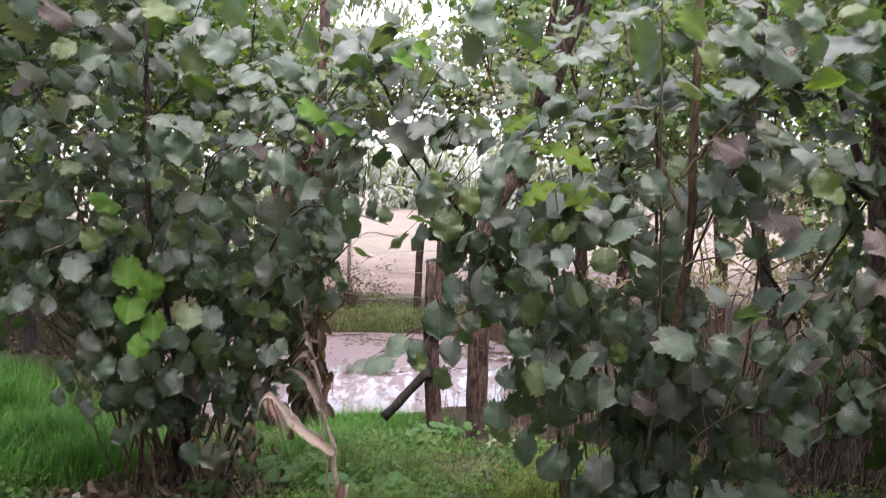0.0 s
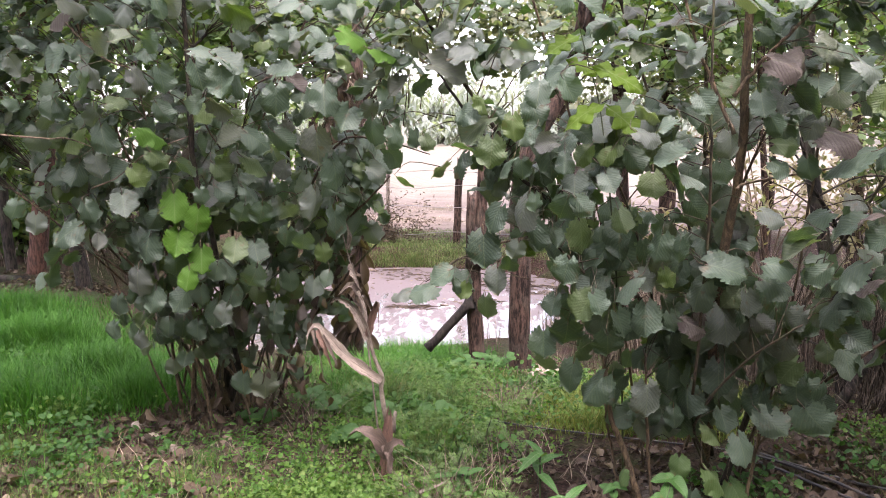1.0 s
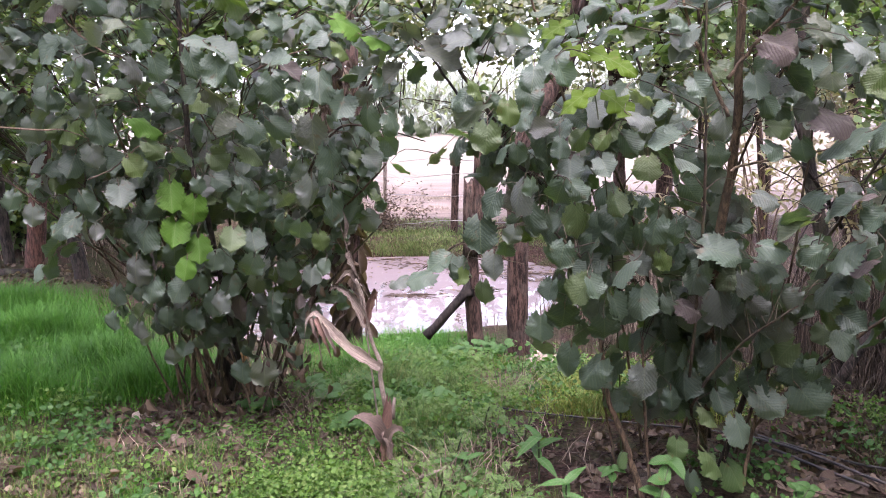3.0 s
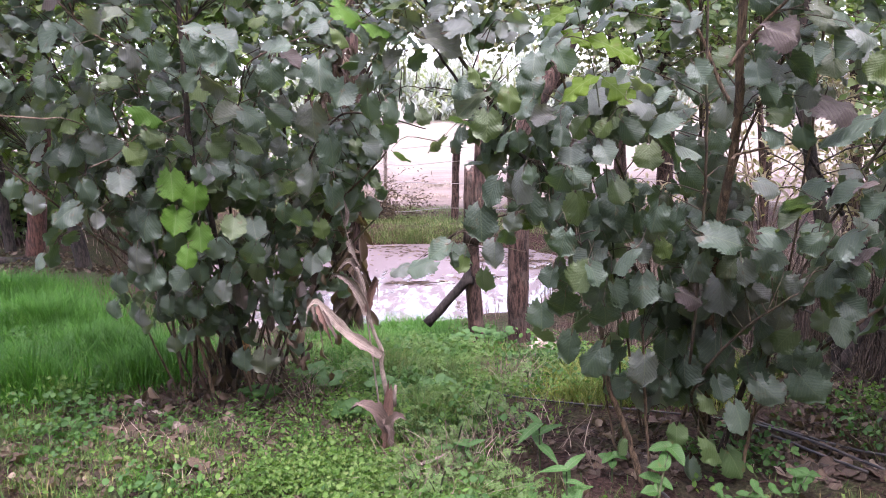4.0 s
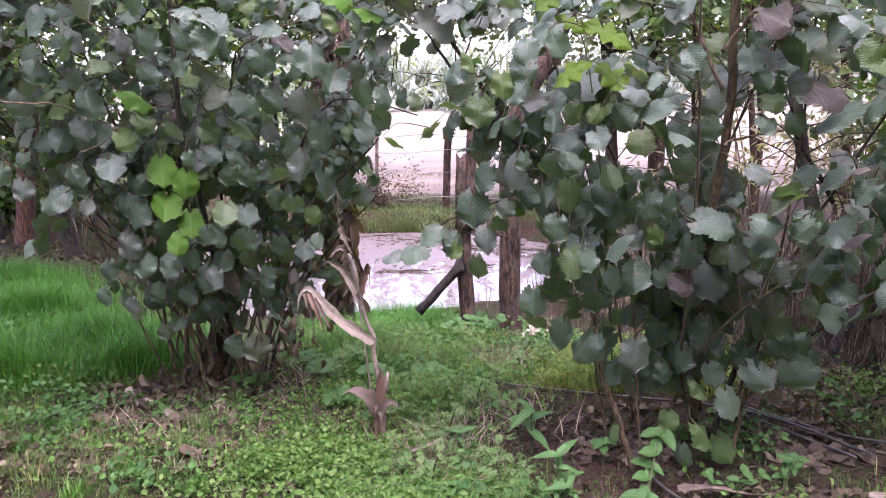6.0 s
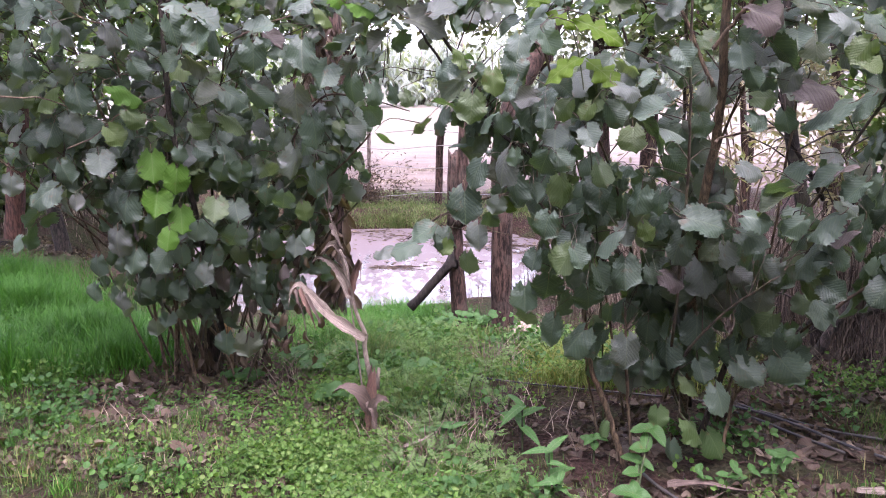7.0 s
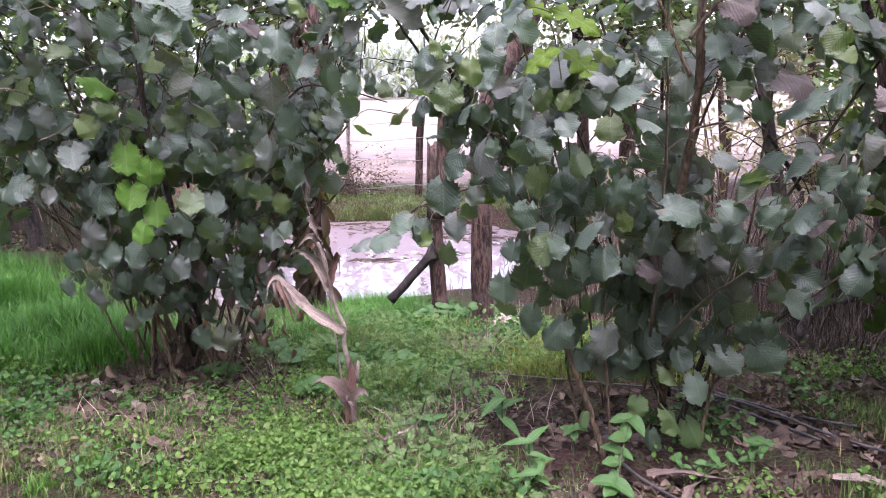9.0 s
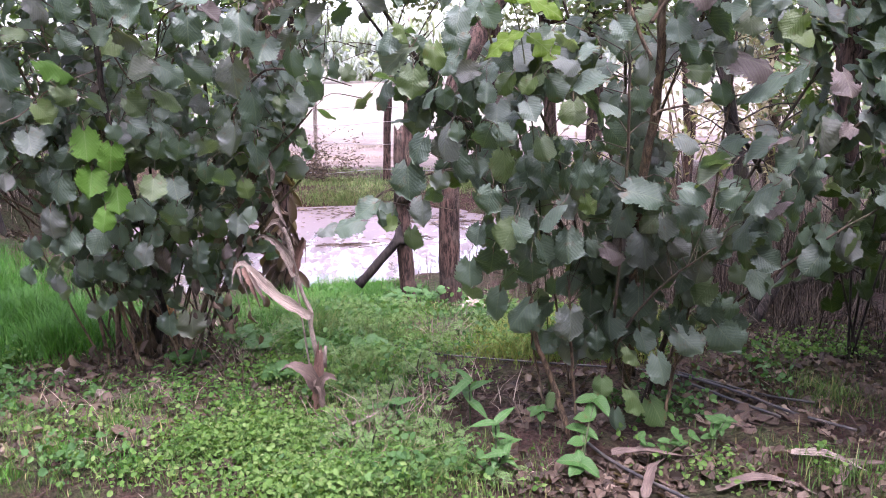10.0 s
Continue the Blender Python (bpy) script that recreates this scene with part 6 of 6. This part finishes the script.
for i, (x, y) in enumerate(((0.1, 4.72), (-0.06, 4.66), (0.2, 4.82), (0.02, 4.8))):
    weed((x, y), [(0.02, -0.02, 0.11), (-0.05, 0.01, 0.07)], 4, 0.042, leaf_herb, SPADE, "leafy herb growing before the broken trunk", 60 + i)
for i, (x, y) in enumerate(((0.02, 3.1), (0.2, 2.85), (0.12, 3.35), (-0.02, 2.75), (0.28, 3.2))):
    weed((x, y), [(0.03, -0.02, 0.16), (-0.04, 0.01, 0.1)], 6, 0.05, leaf_fern, FROND, "feathery upright green herb on thin soil", 40 + i)


# ---- hoses, husks, stones ----
def hose(pts, r, label):
    b = Builder()
    b.tube([Vector((p.x, p.y, max(p.z, height(p.x, p.y) + r * 0.6))) for p in curve(pts, 26)], [r] * 26, 8)
    tagged(new("hose", b.mesh("hose", rubber)), label, "hose", "hoses on the ground")


hose([(-0.05, 3.85, 0.02), (0.19, 3.69, 0.02), (0.59, 3.57, 0.02), (0.95, 3.48, 0.02), (1.15, 3.42, 0.02)], 0.0042, "thin black hose lying on the soil")
hose([(1.15, 3.42, 0.02), (1.27, 3.31, 0.03), (1.4, 3.17, 0.03), (1.54, 3.0, 0.02), (1.7, 2.85, 0.02)], 0.0055, "black irrigation hose lying on litter")
hose([(1.12, 3.4, 0.02), (1.26, 3.26, 0.02), (1.36, 3.12, 0.02), (1.48, 2.97, 0.02)], 0.0055, "black irrigation hose beside another")
hose([(1.2, 3.44, 0.02), (1.34, 3.3, 0.02), (1.5, 3.16, 0.02), (1.66, 3.08, 0.02)], 0.005, "thin grey hose on dead leaves")
hose([(0.72, 2.85, 0.02), (0.78, 2.7, 0.02), (0.88, 2.55, 0.02), (1.05, 2.35, 0.02)], 0.006, "narrow black tube on bare soil")

for pts, w in (([(0.8, 2.72, 0.02), (0.9, 2.68, 0.05), (1.0, 2.66, 0.04), (1.1, 2.7, 0.02)], 0.04), ([(0.84, 2.45, 0.02), (0.9, 2.58, 0.04), (0.98, 2.68, 0.03)], 0.04),
               ([(1.08, 2.5, 0.01), (1.2, 2.53, 0.025), (1.3, 2.52, 0.02), (1.38, 2.46, 0.01)], 0.035), ([(1.45, 2.5, 0.02), (1.55, 2.6, 0.03), (1.7, 2.62, 0.02)], 0.035),
               ([(1.4, 2.7, 0.02), (1.5, 2.64, 0.04), (1.58, 2.56, 0.03)], 0.03), ([(-0.14, 2.98, 0.01), (-0.06, 2.94, 0.06), (0.02, 2.98, 0.09)], 0.025)):
    b = Builder()
    ribbon(b, pts, w, 0.35, 14, R.uniform(-0.8, 0.8), side=(0, -0.3, 1))
    tagged(new("maize_husk", b.mesh("maize_husk", husk_brown if w >= 0.035 else husk)), "dry pale maize leaf lying on the ground", "dead leaf", "dry maize leaves on the ground")


def stone(x, y, s, seed):
    bm = bmesh.new()
    bmesh.ops.create_icosphere(bm, subdivisions=3, radius=1)
    for v in bm.verts:
        v.co *= 1 + 0.25 * noise.noise(v.co * 1.3 + Vector((seed, 0, 0)))
        v.co = Vector((v.co.x * s, v.co.y * s * 0.7, v.co.z * s * 0.45))
    me = bpy.data.meshes.new("stone")
    bm.to_mesh(me)
    bm.free()
    me.materials.append(stone_mat)
    me.polygons.foreach_set("use_smooth", [True] * len(me.polygons))
    ob = tagged(new("stone", me), "small pale stone half sunk in weeds", "stone", "small stones")
    ob.location = (x, y, height(x, y) + s * 0.15)
    ob.rotation_euler = (0, 0, seed)


for i, (x, y, s) in enumerate(((-1.22, 3.36, 0.05), (-1.5, 3.66, 0.06), (-1.38, 3.52, 0.04), (-1.32, 3.3, 0.035), (-1.6, 3.5, 0.035), (0.42, 4.75, 0.08), (0.5, 4.6, 0.06), (0.36, 4.6, 0.04), (0.58, 4.75, 0.05))):
    stone(x, y, s, i * 1.7)

# ---- ground cover ----
def blade(b, p, h, w, g, lean=0.5):
    a = g.uniform(0, 2 * math.pi)
    d = Vector((math.cos(a), math.sin(a), 0))
    s = Vector((-d.y, d.x, 0)) * w * 0.5
    l = g.uniform(0.1, lean) * h
    m1, t = p + UP * h * 0.55 + d * l * 0.35, p + UP * h * g.uniform(0.8, 1) + d * l
    b.add([p - s, p + s, m1 + s * 0.8, m1 - s * 0.8, t], [(0, 1, 2, 3), (3, 2, 4)], [(0, 0)] * 5)


def grass(name, label, mat, spots, hrange, w, seed, lean=0.6, tuft=0.05):
    g = random.Random(seed)
    b = Builder()
    for cx, cy, rx, ry, count in spots:
        tufts = []
        for _ in range(max(4, count // 14)):
            a, r = g.uniform(0, 2 * math.pi), min(1.5, abs(g.gauss(0.2, 0.55)))
            tufts.append((cx + rx * r * math.cos(a), cy + ry * r * math.sin(a), g.uniform(0.5, 1.15) * max(0.3, 1.15 - 0.5 * r)))
        for _ in range(count):
            tx, ty, k = g.choice(tufts)
            x, y = tx + g.gauss(0, tuft), ty + g.gauss(0, tuft)
            z = height(x, y)
            if z < WATER:
                continue
            blade(b, Vector((x, y, z - 0.01)), g.uniform(*hrange) * k, w, g, lean)
    return tagged(new(name, b.mesh(name, mat)), label, "grass", kind="stuff")


grass("lush_grass", "tall bright green lush grass", grass_lush, [(-2.75, 4.85, 1.0, 0.8, 15000), (-3.5, 5.6, 0.9, 0.45, 9000), (-2.0, 4.4, 0.55, 0.45, 4500), (-2.4, 4.0, 0.6, 0.3, 2500), (-1.65, 4.0, 0.35, 0.2, 2200), (-2.15, 3.75, 0.45, 0.2, 3000)], (0.08, 0.24), 0.0045, 1, 1.2, 0.08)
grass("grass", "soft green grass mound beside the pond", grass_lush, [(-0.5, 4.3, 0.4, 0.42, 5000), (-0.6, 4.6, 0.5, 0.4, 2500), (-0.35, 5.25, 0.45, 0.2, 2600), (-0.4, 5.75, 0.6, 0.18, 3000), (-0.9, 5.5, 0.5, 0.25, 1800)], (0.06, 0.17), 0.0035, 2, 1.3, 0.07)
grass("grass", "thin mixed grass between the shrubs", grass_short, [(-0.35, 3.95, 0.45, 0.25, 2600), (-0.05, 3.9, 0.3, 0.3, 1200), (-0.1, 3.4, 0.25, 0.25, 1200), (-0.5, 4.3, 0.5, 0.4, 2500)], (0.05, 0.18), 0.003, 22, 1.4, 0.06)
grass("grass", "short mixed grass and dry stems", grass_short, [(-1.0, 3.0, 1.0, 0.6, 2300), (-1.4, 3.1, 0.6, 0.45, 1000), (-1.45, 2.8, 0.4, 0.25, 900), (-0.55, 2.9, 0.45, 0.28, 1800), (-0.15, 3.4, 0.45, 0.6, 4500), (0.1, 2.8, 0.3, 0.3, 1300), (0.7, 4.2, 0.7, 0.3, 2600), (0.05, 4.45, 0.3, 0.25, 1300), (-1.9, 3.3, 0.6, 0.6, 1800),
      (1.5, 2.6, 0.6, 0.4, 1000), (1.75, 3.2, 0.3, 0.25, 1300), (0.0, 2.6, 0.8, 0.3, 3000), (-1.5, 4.4, 0.6, 0.3, 2000)], (0.04, 0.1), 0.0035, 3, 0.9)
grass("grass", "grass strip behind the hazel, sunlight painted in as yellow-green", grass_sunlit, [(0.75, 4.0, 0.55, 0.2, 5200), (0.7, 3.72, 0.45, 0.12, 2600), (1.1, 3.68, 0.3, 0.12, 1100), (1.35, 4.0, 0.3, 0.15, 900)], (0.05, 0.14), 0.0045, 24, 1.3, 0.06)
grass("grass", "green grass on the far bank of the pond", grass_far, [(-1.2, 10.5, 2.6, 0.55, 9000), (-1.2, 11.3, 2.6, 0.3, 2500), (-1.0, 10.05, 2.4, 0.18, 6000), (-5, 9.6, 1.6, 1.0, 4000), (2.0, 9.8, 1.6, 0.9, 4000), (0.6, 10.2, 0.9, 0.6, 3000)], (0.03, 0.1), 0.006, 4, 1.3)
grass("stubble", "pale dry stubble of the field edge", stubble_mat, [(-1.5, 12.8, 5.0, 0.8, 2500), (-1, 14.5, 6.0, 1.4, 3500), (4, 13, 3, 1.2, 2000)], (0.02, 0.07), 0.008, 5, 1.5)
grass("dry_brush", "tangle of dark dead stalks between the trees", stalk_dead, [(2.7, 5.1, 1.2, 0.45, 1500), (2.1, 4.6, 0.5, 0.3, 420)], (0.3, 0.9), 0.005, 61, 0.5, 0.09)
grass("dry_brush", "tangle of dry upright stalks behind the hazel", straw_mat, [(1.3, 5.6, 0.75, 0.6, 1300), (2.9, 6.4, 1.9, 0.9, 3200), (0.95, 6.3, 0.35, 0.5, 500), (4.4, 5.4, 1.2, 1.0, 2000)], (0.3, 0.78), 0.005, 6, 0.6, 0.09)
grass("dry_brush", "short tangle of dead stalks under the dark trees", stalk_dead, [(2.0, 4.0, 0.5, 0.3, 500), (1.4, 4.3, 0.5, 0.25, 400), (2.4, 3.7, 0.5, 0.3, 300)], (0.1, 0.42), 0.004, 17, 1.5, 0.08)
grass("dry_brush", "dry reeds and weeds along the far bank", straw_mat, [(-1.9, 10.9, 0.9, 0.35, 700), (-4.6, 8.6, 0.9, 1.0, 900), (1.7, 8.2, 0.8, 0.9, 1200), (-5.0, 10.8, 2.0, 0.4, 900)], (0.2, 0.6), 0.006, 7, 0.7, 0.09)


def cover(name, label, category, mat, shapes, spots, size, zr, seed, tilt=0.5):
    g = random.Random(seed)
    b = Builder()
    for cx, cy, rx, ry, count in spots:
        tufts = []
        for _ in range(max(4, count // 22)):
            a, r = g.uniform(0, 2 * math.pi), min(1.8, abs(g.gauss(0.2, 0.6)))
            tufts.append((cx + rx * r * math.cos(a), cy + ry * r * math.sin(a), g.uniform(0.3, 1.2)))
        for _ in range(count):
            tx, ty, k = g.choice(tufts)
            x, y = tx + g.gauss(0, 0.045), ty + g.gauss(0, 0.045)
            z = height(x, y)
            if z < WATER:
                continue
            p = Vector((x, y, z + g.uniform(*zr) * k))
            a = g.uniform(0, 2 * math.pi)
            b.add(*shapes[g.randrange(len(shapes))], Matrix.Translation(p) @ facing((g.gauss(0, tilt), g.gauss(-0.15, tilt), 1), (math.cos(a), math.sin(a), g.uniform(-0.3, 0.3))) @ Matrix.Scale(g.uniform(*size), 4))
    return tagged(new(name, b.mesh(name, mat)), label, category, kind="stuff")


cover("ground_ivy", "low bright green ground ivy and chickweed", "weeds", leaf_weed, ROUND + TINY + TINY + FROND[:3],
      [(-0.45, 2.9, 0.36, 0.24, 7600), (-0.2, 2.55, 0.45, 0.2, 4300), (-1.3, 3.0, 0.6, 0.35, 500), (-0.5, 3.5, 0.35, 0.2, 1600), (0.0, 3.4, 0.3, 0.4, 1120), (1.1, 2.6, 0.3, 0.15, 240),
       (1.5, 2.6, 0.4, 0.2, 120), (1.75, 3.55, 0.3, 0.16, 600), (2.1, 3.7, 0.3, 0.15, 400), (-1.9, 3.7, 0.5, 0.4, 1280), (0.7, 4.2, 0.6, 0.25, 2200), (0.7, 3.75, 0.5, 0.15, 1500)], (0.008, 0.022), (0.004, 0.1), 11, 1.0)
cover("yarrow", "feathery dark green low herbs", "weeds", leaf_fern, SLIM,
      [(-0.45, 3.85, 0.4, 0.2, 2200), (-0.1, 3.6, 0.22, 0.35, 1300), (-0.9, 3.4, 0.4, 0.2, 900), (0.0, 2.7, 0.3, 0.2, 1440), (-0.3, 4.3, 0.5, 0.4, 4500), (0.1, 5.15, 0.5, 0.25, 2200)], (0.012, 0.032), (0.005, 0.09), 12, 0.9)
cover("feathery_herb", "feathery bright green herb clumps among grass", "weeds", leaf_fern, FROND,
      [(-0.05, 3.0, 0.22, 0.3, 420), (0.2, 2.75, 0.25, 0.2, 260), (-0.1, 3.5, 0.3, 0.3, 420), (-0.45, 3.85, 0.4, 0.25, 420), (-0.25, 4.35, 0.5, 0.35, 620), (0.15, 3.95, 0.3, 0.3, 320)], (0.03, 0.065), (0.01, 0.1), 14, 0.6)
cover("clover", "patchy low broad-leaved herbs and nettle shoots", "weeds", leaf_herb, ROUND,
      [(-0.25, 3.8, 0.45, 0.25, 520), (-0.1, 3.25, 0.25, 0.25, 300), (-0.3, 4.4, 0.6, 0.4, 900), (0.35, 4.25, 0.5, 0.35, 700), (-1.7, 3.5, 0.5, 0.4, 340), (-1.45, 3.15, 0.55, 0.35, 240), (-2.6, 4.4, 0.9, 0.6, 700), (0.1, 2.65, 0.3, 0.2, 220), (-1.0, 2.75, 0.5, 0.25, 120), (0.85, 3.8, 0.5, 0.22, 520), (1.05, 3.12, 0.3, 0.14, 220), (1.6, 3.35, 0.35, 0.2, 120), (0.0, 5.2, 0.5, 0.25, 420)], (0.01, 0.03), (0.01, 0.12), 16, 0.85)
cover("leaf_litter", "scattered withered brown leaves on the soil", "dead leaves", leaf_brown, CURLED,
      [(-1.05, 3.6, 0.45, 0.2, 1400), (-0.75, 4.3, 0.2, 0.12, 650), (-1.4, 3.2, 0.7, 0.5, 480), (-1.4, 2.9, 0.5, 0.3, 480), (-1.0, 3.05, 0.3, 0.2, 260), (0.6, 3.3, 0.7, 0.5, 300), (1.5, 3.2, 0.6, 0.5, 600), (0.9, 2.6, 0.7, 0.3, 707), (-0.5, 3.3, 0.8, 0.6, 489), (0.05, 3.05, 0.15, 0.1, 110), (-3.6, 6.9, 1.2, 0.6, 2600), (0.4, 4.9, 0.5, 0.4, 435), (2.2, 3.9, 0.8, 0.4, 816), (1.5, 3.75, 0.6, 0.3, 500), (1.75, 3.4, 0.4, 0.25, 420), (0.1, 5.35, 0.7, 0.3, 700)], (0.014, 0.042), (0.003, 0.02), 13, 0.5)
cover("fallen_leaves", "broad fallen hazel leaves, purplish brown and curled", "dead leaves", leaf_brown, HAZEL_PLAIN,
      [(-1.25, 3.15, 0.5, 0.3, 110), (-1.0, 3.5, 0.4, 0.15, 80), (-0.8, 3.0, 0.4, 0.2, 40), (0.65, 3.0, 0.3, 0.2, 45), (1.35, 3.1, 0.4, 0.25, 70), (0.1, 3.05, 0.15, 0.1, 20)], (0.03, 0.065), (0.006, 0.035), 28, 0.45)
grass("grass_tufts", "small tufts of fresh green grass among litter", grass_lush, [(x, y, 0.05, 0.04, 150) for x, y in ((-1.32, 3.0), (-1.1, 2.82), (-1.5, 3.2), (-0.95, 3.0), (-1.25, 2.66), (-0.85, 2.72), (-1.65, 3.05), (-1.0, 3.2), (-0.6, 3.2), (0.05, 3.3), (0.12, 3.02), (-0.1, 3.1))], (0.04, 0.12), 0.003, 27, 1.3, 0.03)
grass("straw", "broken straw scattered over the soil", straw_mat, [(0.3, 3.3, 0.7, 0.6, 170), (-0.9, 3.2, 0.9, 0.5, 320), (1.4, 3.0, 0.7, 0.5, 40), (0.0, 2.8, 0.5, 0.3, 240)], (0.03, 0.12), 0.004, 15, 2.5)

cover("bank_weeds", "leafless brown weeds round a fence post", "weeds", leaf_brown, SLIM, [(-1.35, 10.5, 0.35, 0.2, 1000), (-1.0, 10.6, 0.3, 0.15, 400)], (0.025, 0.06), (0.05, 0.6), 18, 1.2)

# pale half-dry bushes between the second shrub and the pond
for i, (x, y, z, rx, rz, n) in enumerate(((2.3, 6.9, 0.75, 0.8, 0.55, 900), (3.4, 7.3, 0.9, 0.8, 0.8, 1200), (1.5, 7.2, 0.3, 0.4, 0.4, 400))):
    top = thing("bush", (x, y, height(x, y)), "half-dry pale bush of narrow leaves by the pond", "bush", "pale bushes by the pond")
    g = random.Random(240 + i)
    b = Builder()
    cs = crown_leaves(b, [((x, y, z), (rx, 0.5, rz))], n, SLIM, (0.05, 0.1), g, 0.4, 0.13)
    part("foliage", b.mesh("foliage", leaf_dry), top, kind="stuff")
    for c in cs[:14]:
        b = Builder()
        b.tube(curve([(x + g.uniform(-0.2, 0.2), y, height(x, y) - 0.05), (x * 0.5 + c.x * 0.5, y, c.z * 0.6), c], 8), taper(0.01, 0.003, 8), 6, 0.05)
        part("stem", b.mesh("stem", bark_twig), top)

# thicket behind the grass, closing the view
for i, (x, y, z, rx, rz, n) in enumerate(((-4.9, 8.6, 1.0, 1.1, 0.9, 2600), (-3.6, 10.9, 0.9, 1.3, 1.0, 2600), (-6.4, 8.0, 1.2, 1.2, 1.2, 2600), (4.2, 6.8, 0.9, 1.2, 0.9, 2000), (-5.0, 8.3, 0.4, 0.6, 0.35, 1200), (-5.8, 7.7, 0.45, 0.6, 0.4, 1300))):
    top = thing("bush", (x, y, height(x, y)), "dark leafy bush in the thicket", "bush", "bushes of the thicket")
    g = random.Random(200 + i)
    b = Builder()
    cs = crown_leaves(b, [((x, y, z), (rx, 0.6, rz))], n, SMALL, (0.06, 0.1), g, 0.5, 0.16)
    part("foliage", b.mesh("foliage", leaf_tree), top, kind="stuff")
    for c in cs[:9]:
        b = Builder()
        b.tube(curve([(x + g.uniform(-0.2, 0.2), y, height(x, y) - 0.05), (x * 0.5 + c.x * 0.5, y, c.z * 0.6), c], 8), taper(0.016, 0.005, 8), 6, 0.05)
        part("stem", b.mesh("stem", bark_dark), top)

grass("dry_grass", "pale dry grass tufts beside the maize", straw_mat, [(-0.03, 2.98, 0.14, 0.08, 320), (0.12, 3.1, 0.15, 0.1, 120), (0.25, 3.35, 0.25, 0.2, 70), (-0.7, 3.65, 0.3, 0.12, 140), (0.3, 4.0, 0.3, 0.2, 200)], (0.08, 0.22), 0.004, 23, 1.6)


def twig_litter():
    g = random.Random(92)
    b = Builder()
    for cx, cy, rx, ry, count in ((0.7, 3.2, 0.6, 0.4, 150), (-1.2, 3.3, 0.7, 0.4, 130), (-1.3, 2.85, 0.5, 0.25, 120), (1.6, 3.1, 0.5, 0.4, 80), (-0.2, 3.1, 0.6, 0.5, 60), (2.1, 3.9, 0.6, 0.4, 160), (1.8, 3.5, 0.4, 0.3, 160)):
        for _ in range(count):
            x, y, a, l = cx + g.gauss(0, rx * 0.6), cy + g.gauss(0, ry * 0.6), g.uniform(0, 3.14), g.uniform(0.04, 0.2)
            ps = []
            for k in (-0.5, 0.0, 0.5):
                px, py = x + math.cos(a) * l * k, y + math.sin(a) * l * k + g.gauss(0, 0.006)
                ps.append((px, py, height(px, py) + g.uniform(0.003, 0.02)))
            r = g.uniform(0.0012, 0.004)
            b.tube(ps, [r, r * 0.9, r * 0.5], 5)
    tagged(new("twig_litter", b.mesh("twig_litter", bark_rough)), "thin dead twigs strewn over the soil", "twigs", kind="stuff")


twig_litter()


def debris():
    g = random.Random(91)
    b = Builder()
    spots = [(POND[0] + g.uniform(-1, 1) * POND[2], POND[1] + g.uniform(-0.9, 1.0) * POND[3], g.uniform(0.08, 0.35)) for _ in range(26)]
    for _ in range(1500):
        x, y, r = g.choice(spots)
        x, y = x + g.gauss(0, r * 1.6), y + g.gauss(0, r * 0.5)
        if height(x, y) > WATER - 0.02:
            continue
        a = g.uniform(0, 6.3)
        b.add(*CURLED[g.randrange(5)], Matrix.Translation((x, y, WATER + 0.004)) @ facing((0, 0, 1), (math.cos(a), math.sin(a), 0)) @ Matrix.Diagonal((1, 1, 0.2, 1)) @ Matrix.Scale(g.uniform(0.02, 0.06), 4))
    for _ in range(90):
        x, y, r = g.choice(spots)
        if height(x, y) > WATER - 0.02:
            continue
        a, l = g.uniform(-0.5, 0.5), g.uniform(0.08, 0.4)
        b.tube([(x, y, WATER), (x + l * math.cos(a) * 0.5, y + l * math.sin(a) * 0.5, WATER + 0.012), (x + l * math.cos(a), y + l * math.sin(a), WATER)], [0.005, 0.004, 0.003], 5)
    tagged(new("floating_debris", b.mesh("floating_debris", leaf_brown)), "dead leaves and twigs floating on the pond", "debris", kind="stuff")


debris()


# unseen hedge behind and beside the path, added to block low sky light
def hedge(x0, y0, x1, y1, h, seed):
    g = random.Random(seed)
    n = int(math.hypot(x1 - x0, y1 - y0) / 0.9)
    mid = ((x0 + x1) / 2, (y0 + y1) / 2, 0)
    top = thing("hedge", mid, "tall dense dark green hedge out of view, added to block sky light", "hedge")
    b, st = Builder(), Builder()
    for i in range(n + 1):
        x, y = x0 + (x1 - x0) * i / n, y0 + (y1 - y0) * i / n
        crown_leaves(b, [((x, y, h * 0.5), (0.7, 0.7, h * 0.52))], int(95 * h), SMALL, (0.2, 0.34), g, 0.5, 0.26)
        st.tube([(x, y, -0.1), (x + 0.05, y, h * 0.5), (x, y, h * 0.9)], [0.04, 0.03, 0.015], 6)
    part("foliage", b.mesh("foliage", leaf_tree), top, kind="stuff")
    part("stems", st.mesh("stems", bark_dark), top, kind="stuff")


# heights set by how much each side of the shrubs is shaded
hedge(-5.5, -3.2, 0.2, -3.2, 7.2, 301)
hedge(1.0, -3.2, 5.5, -3.2, 3.4, 305)
hedge(-4.4, -2.8, -4.4, 3.4, 5.4, 302)
hedge(2.95, -2.8, 3.05, 2.9, 4.8, 303)
hedge(3.5, 2.9, 3.7, 4.6, 4.2, 304)
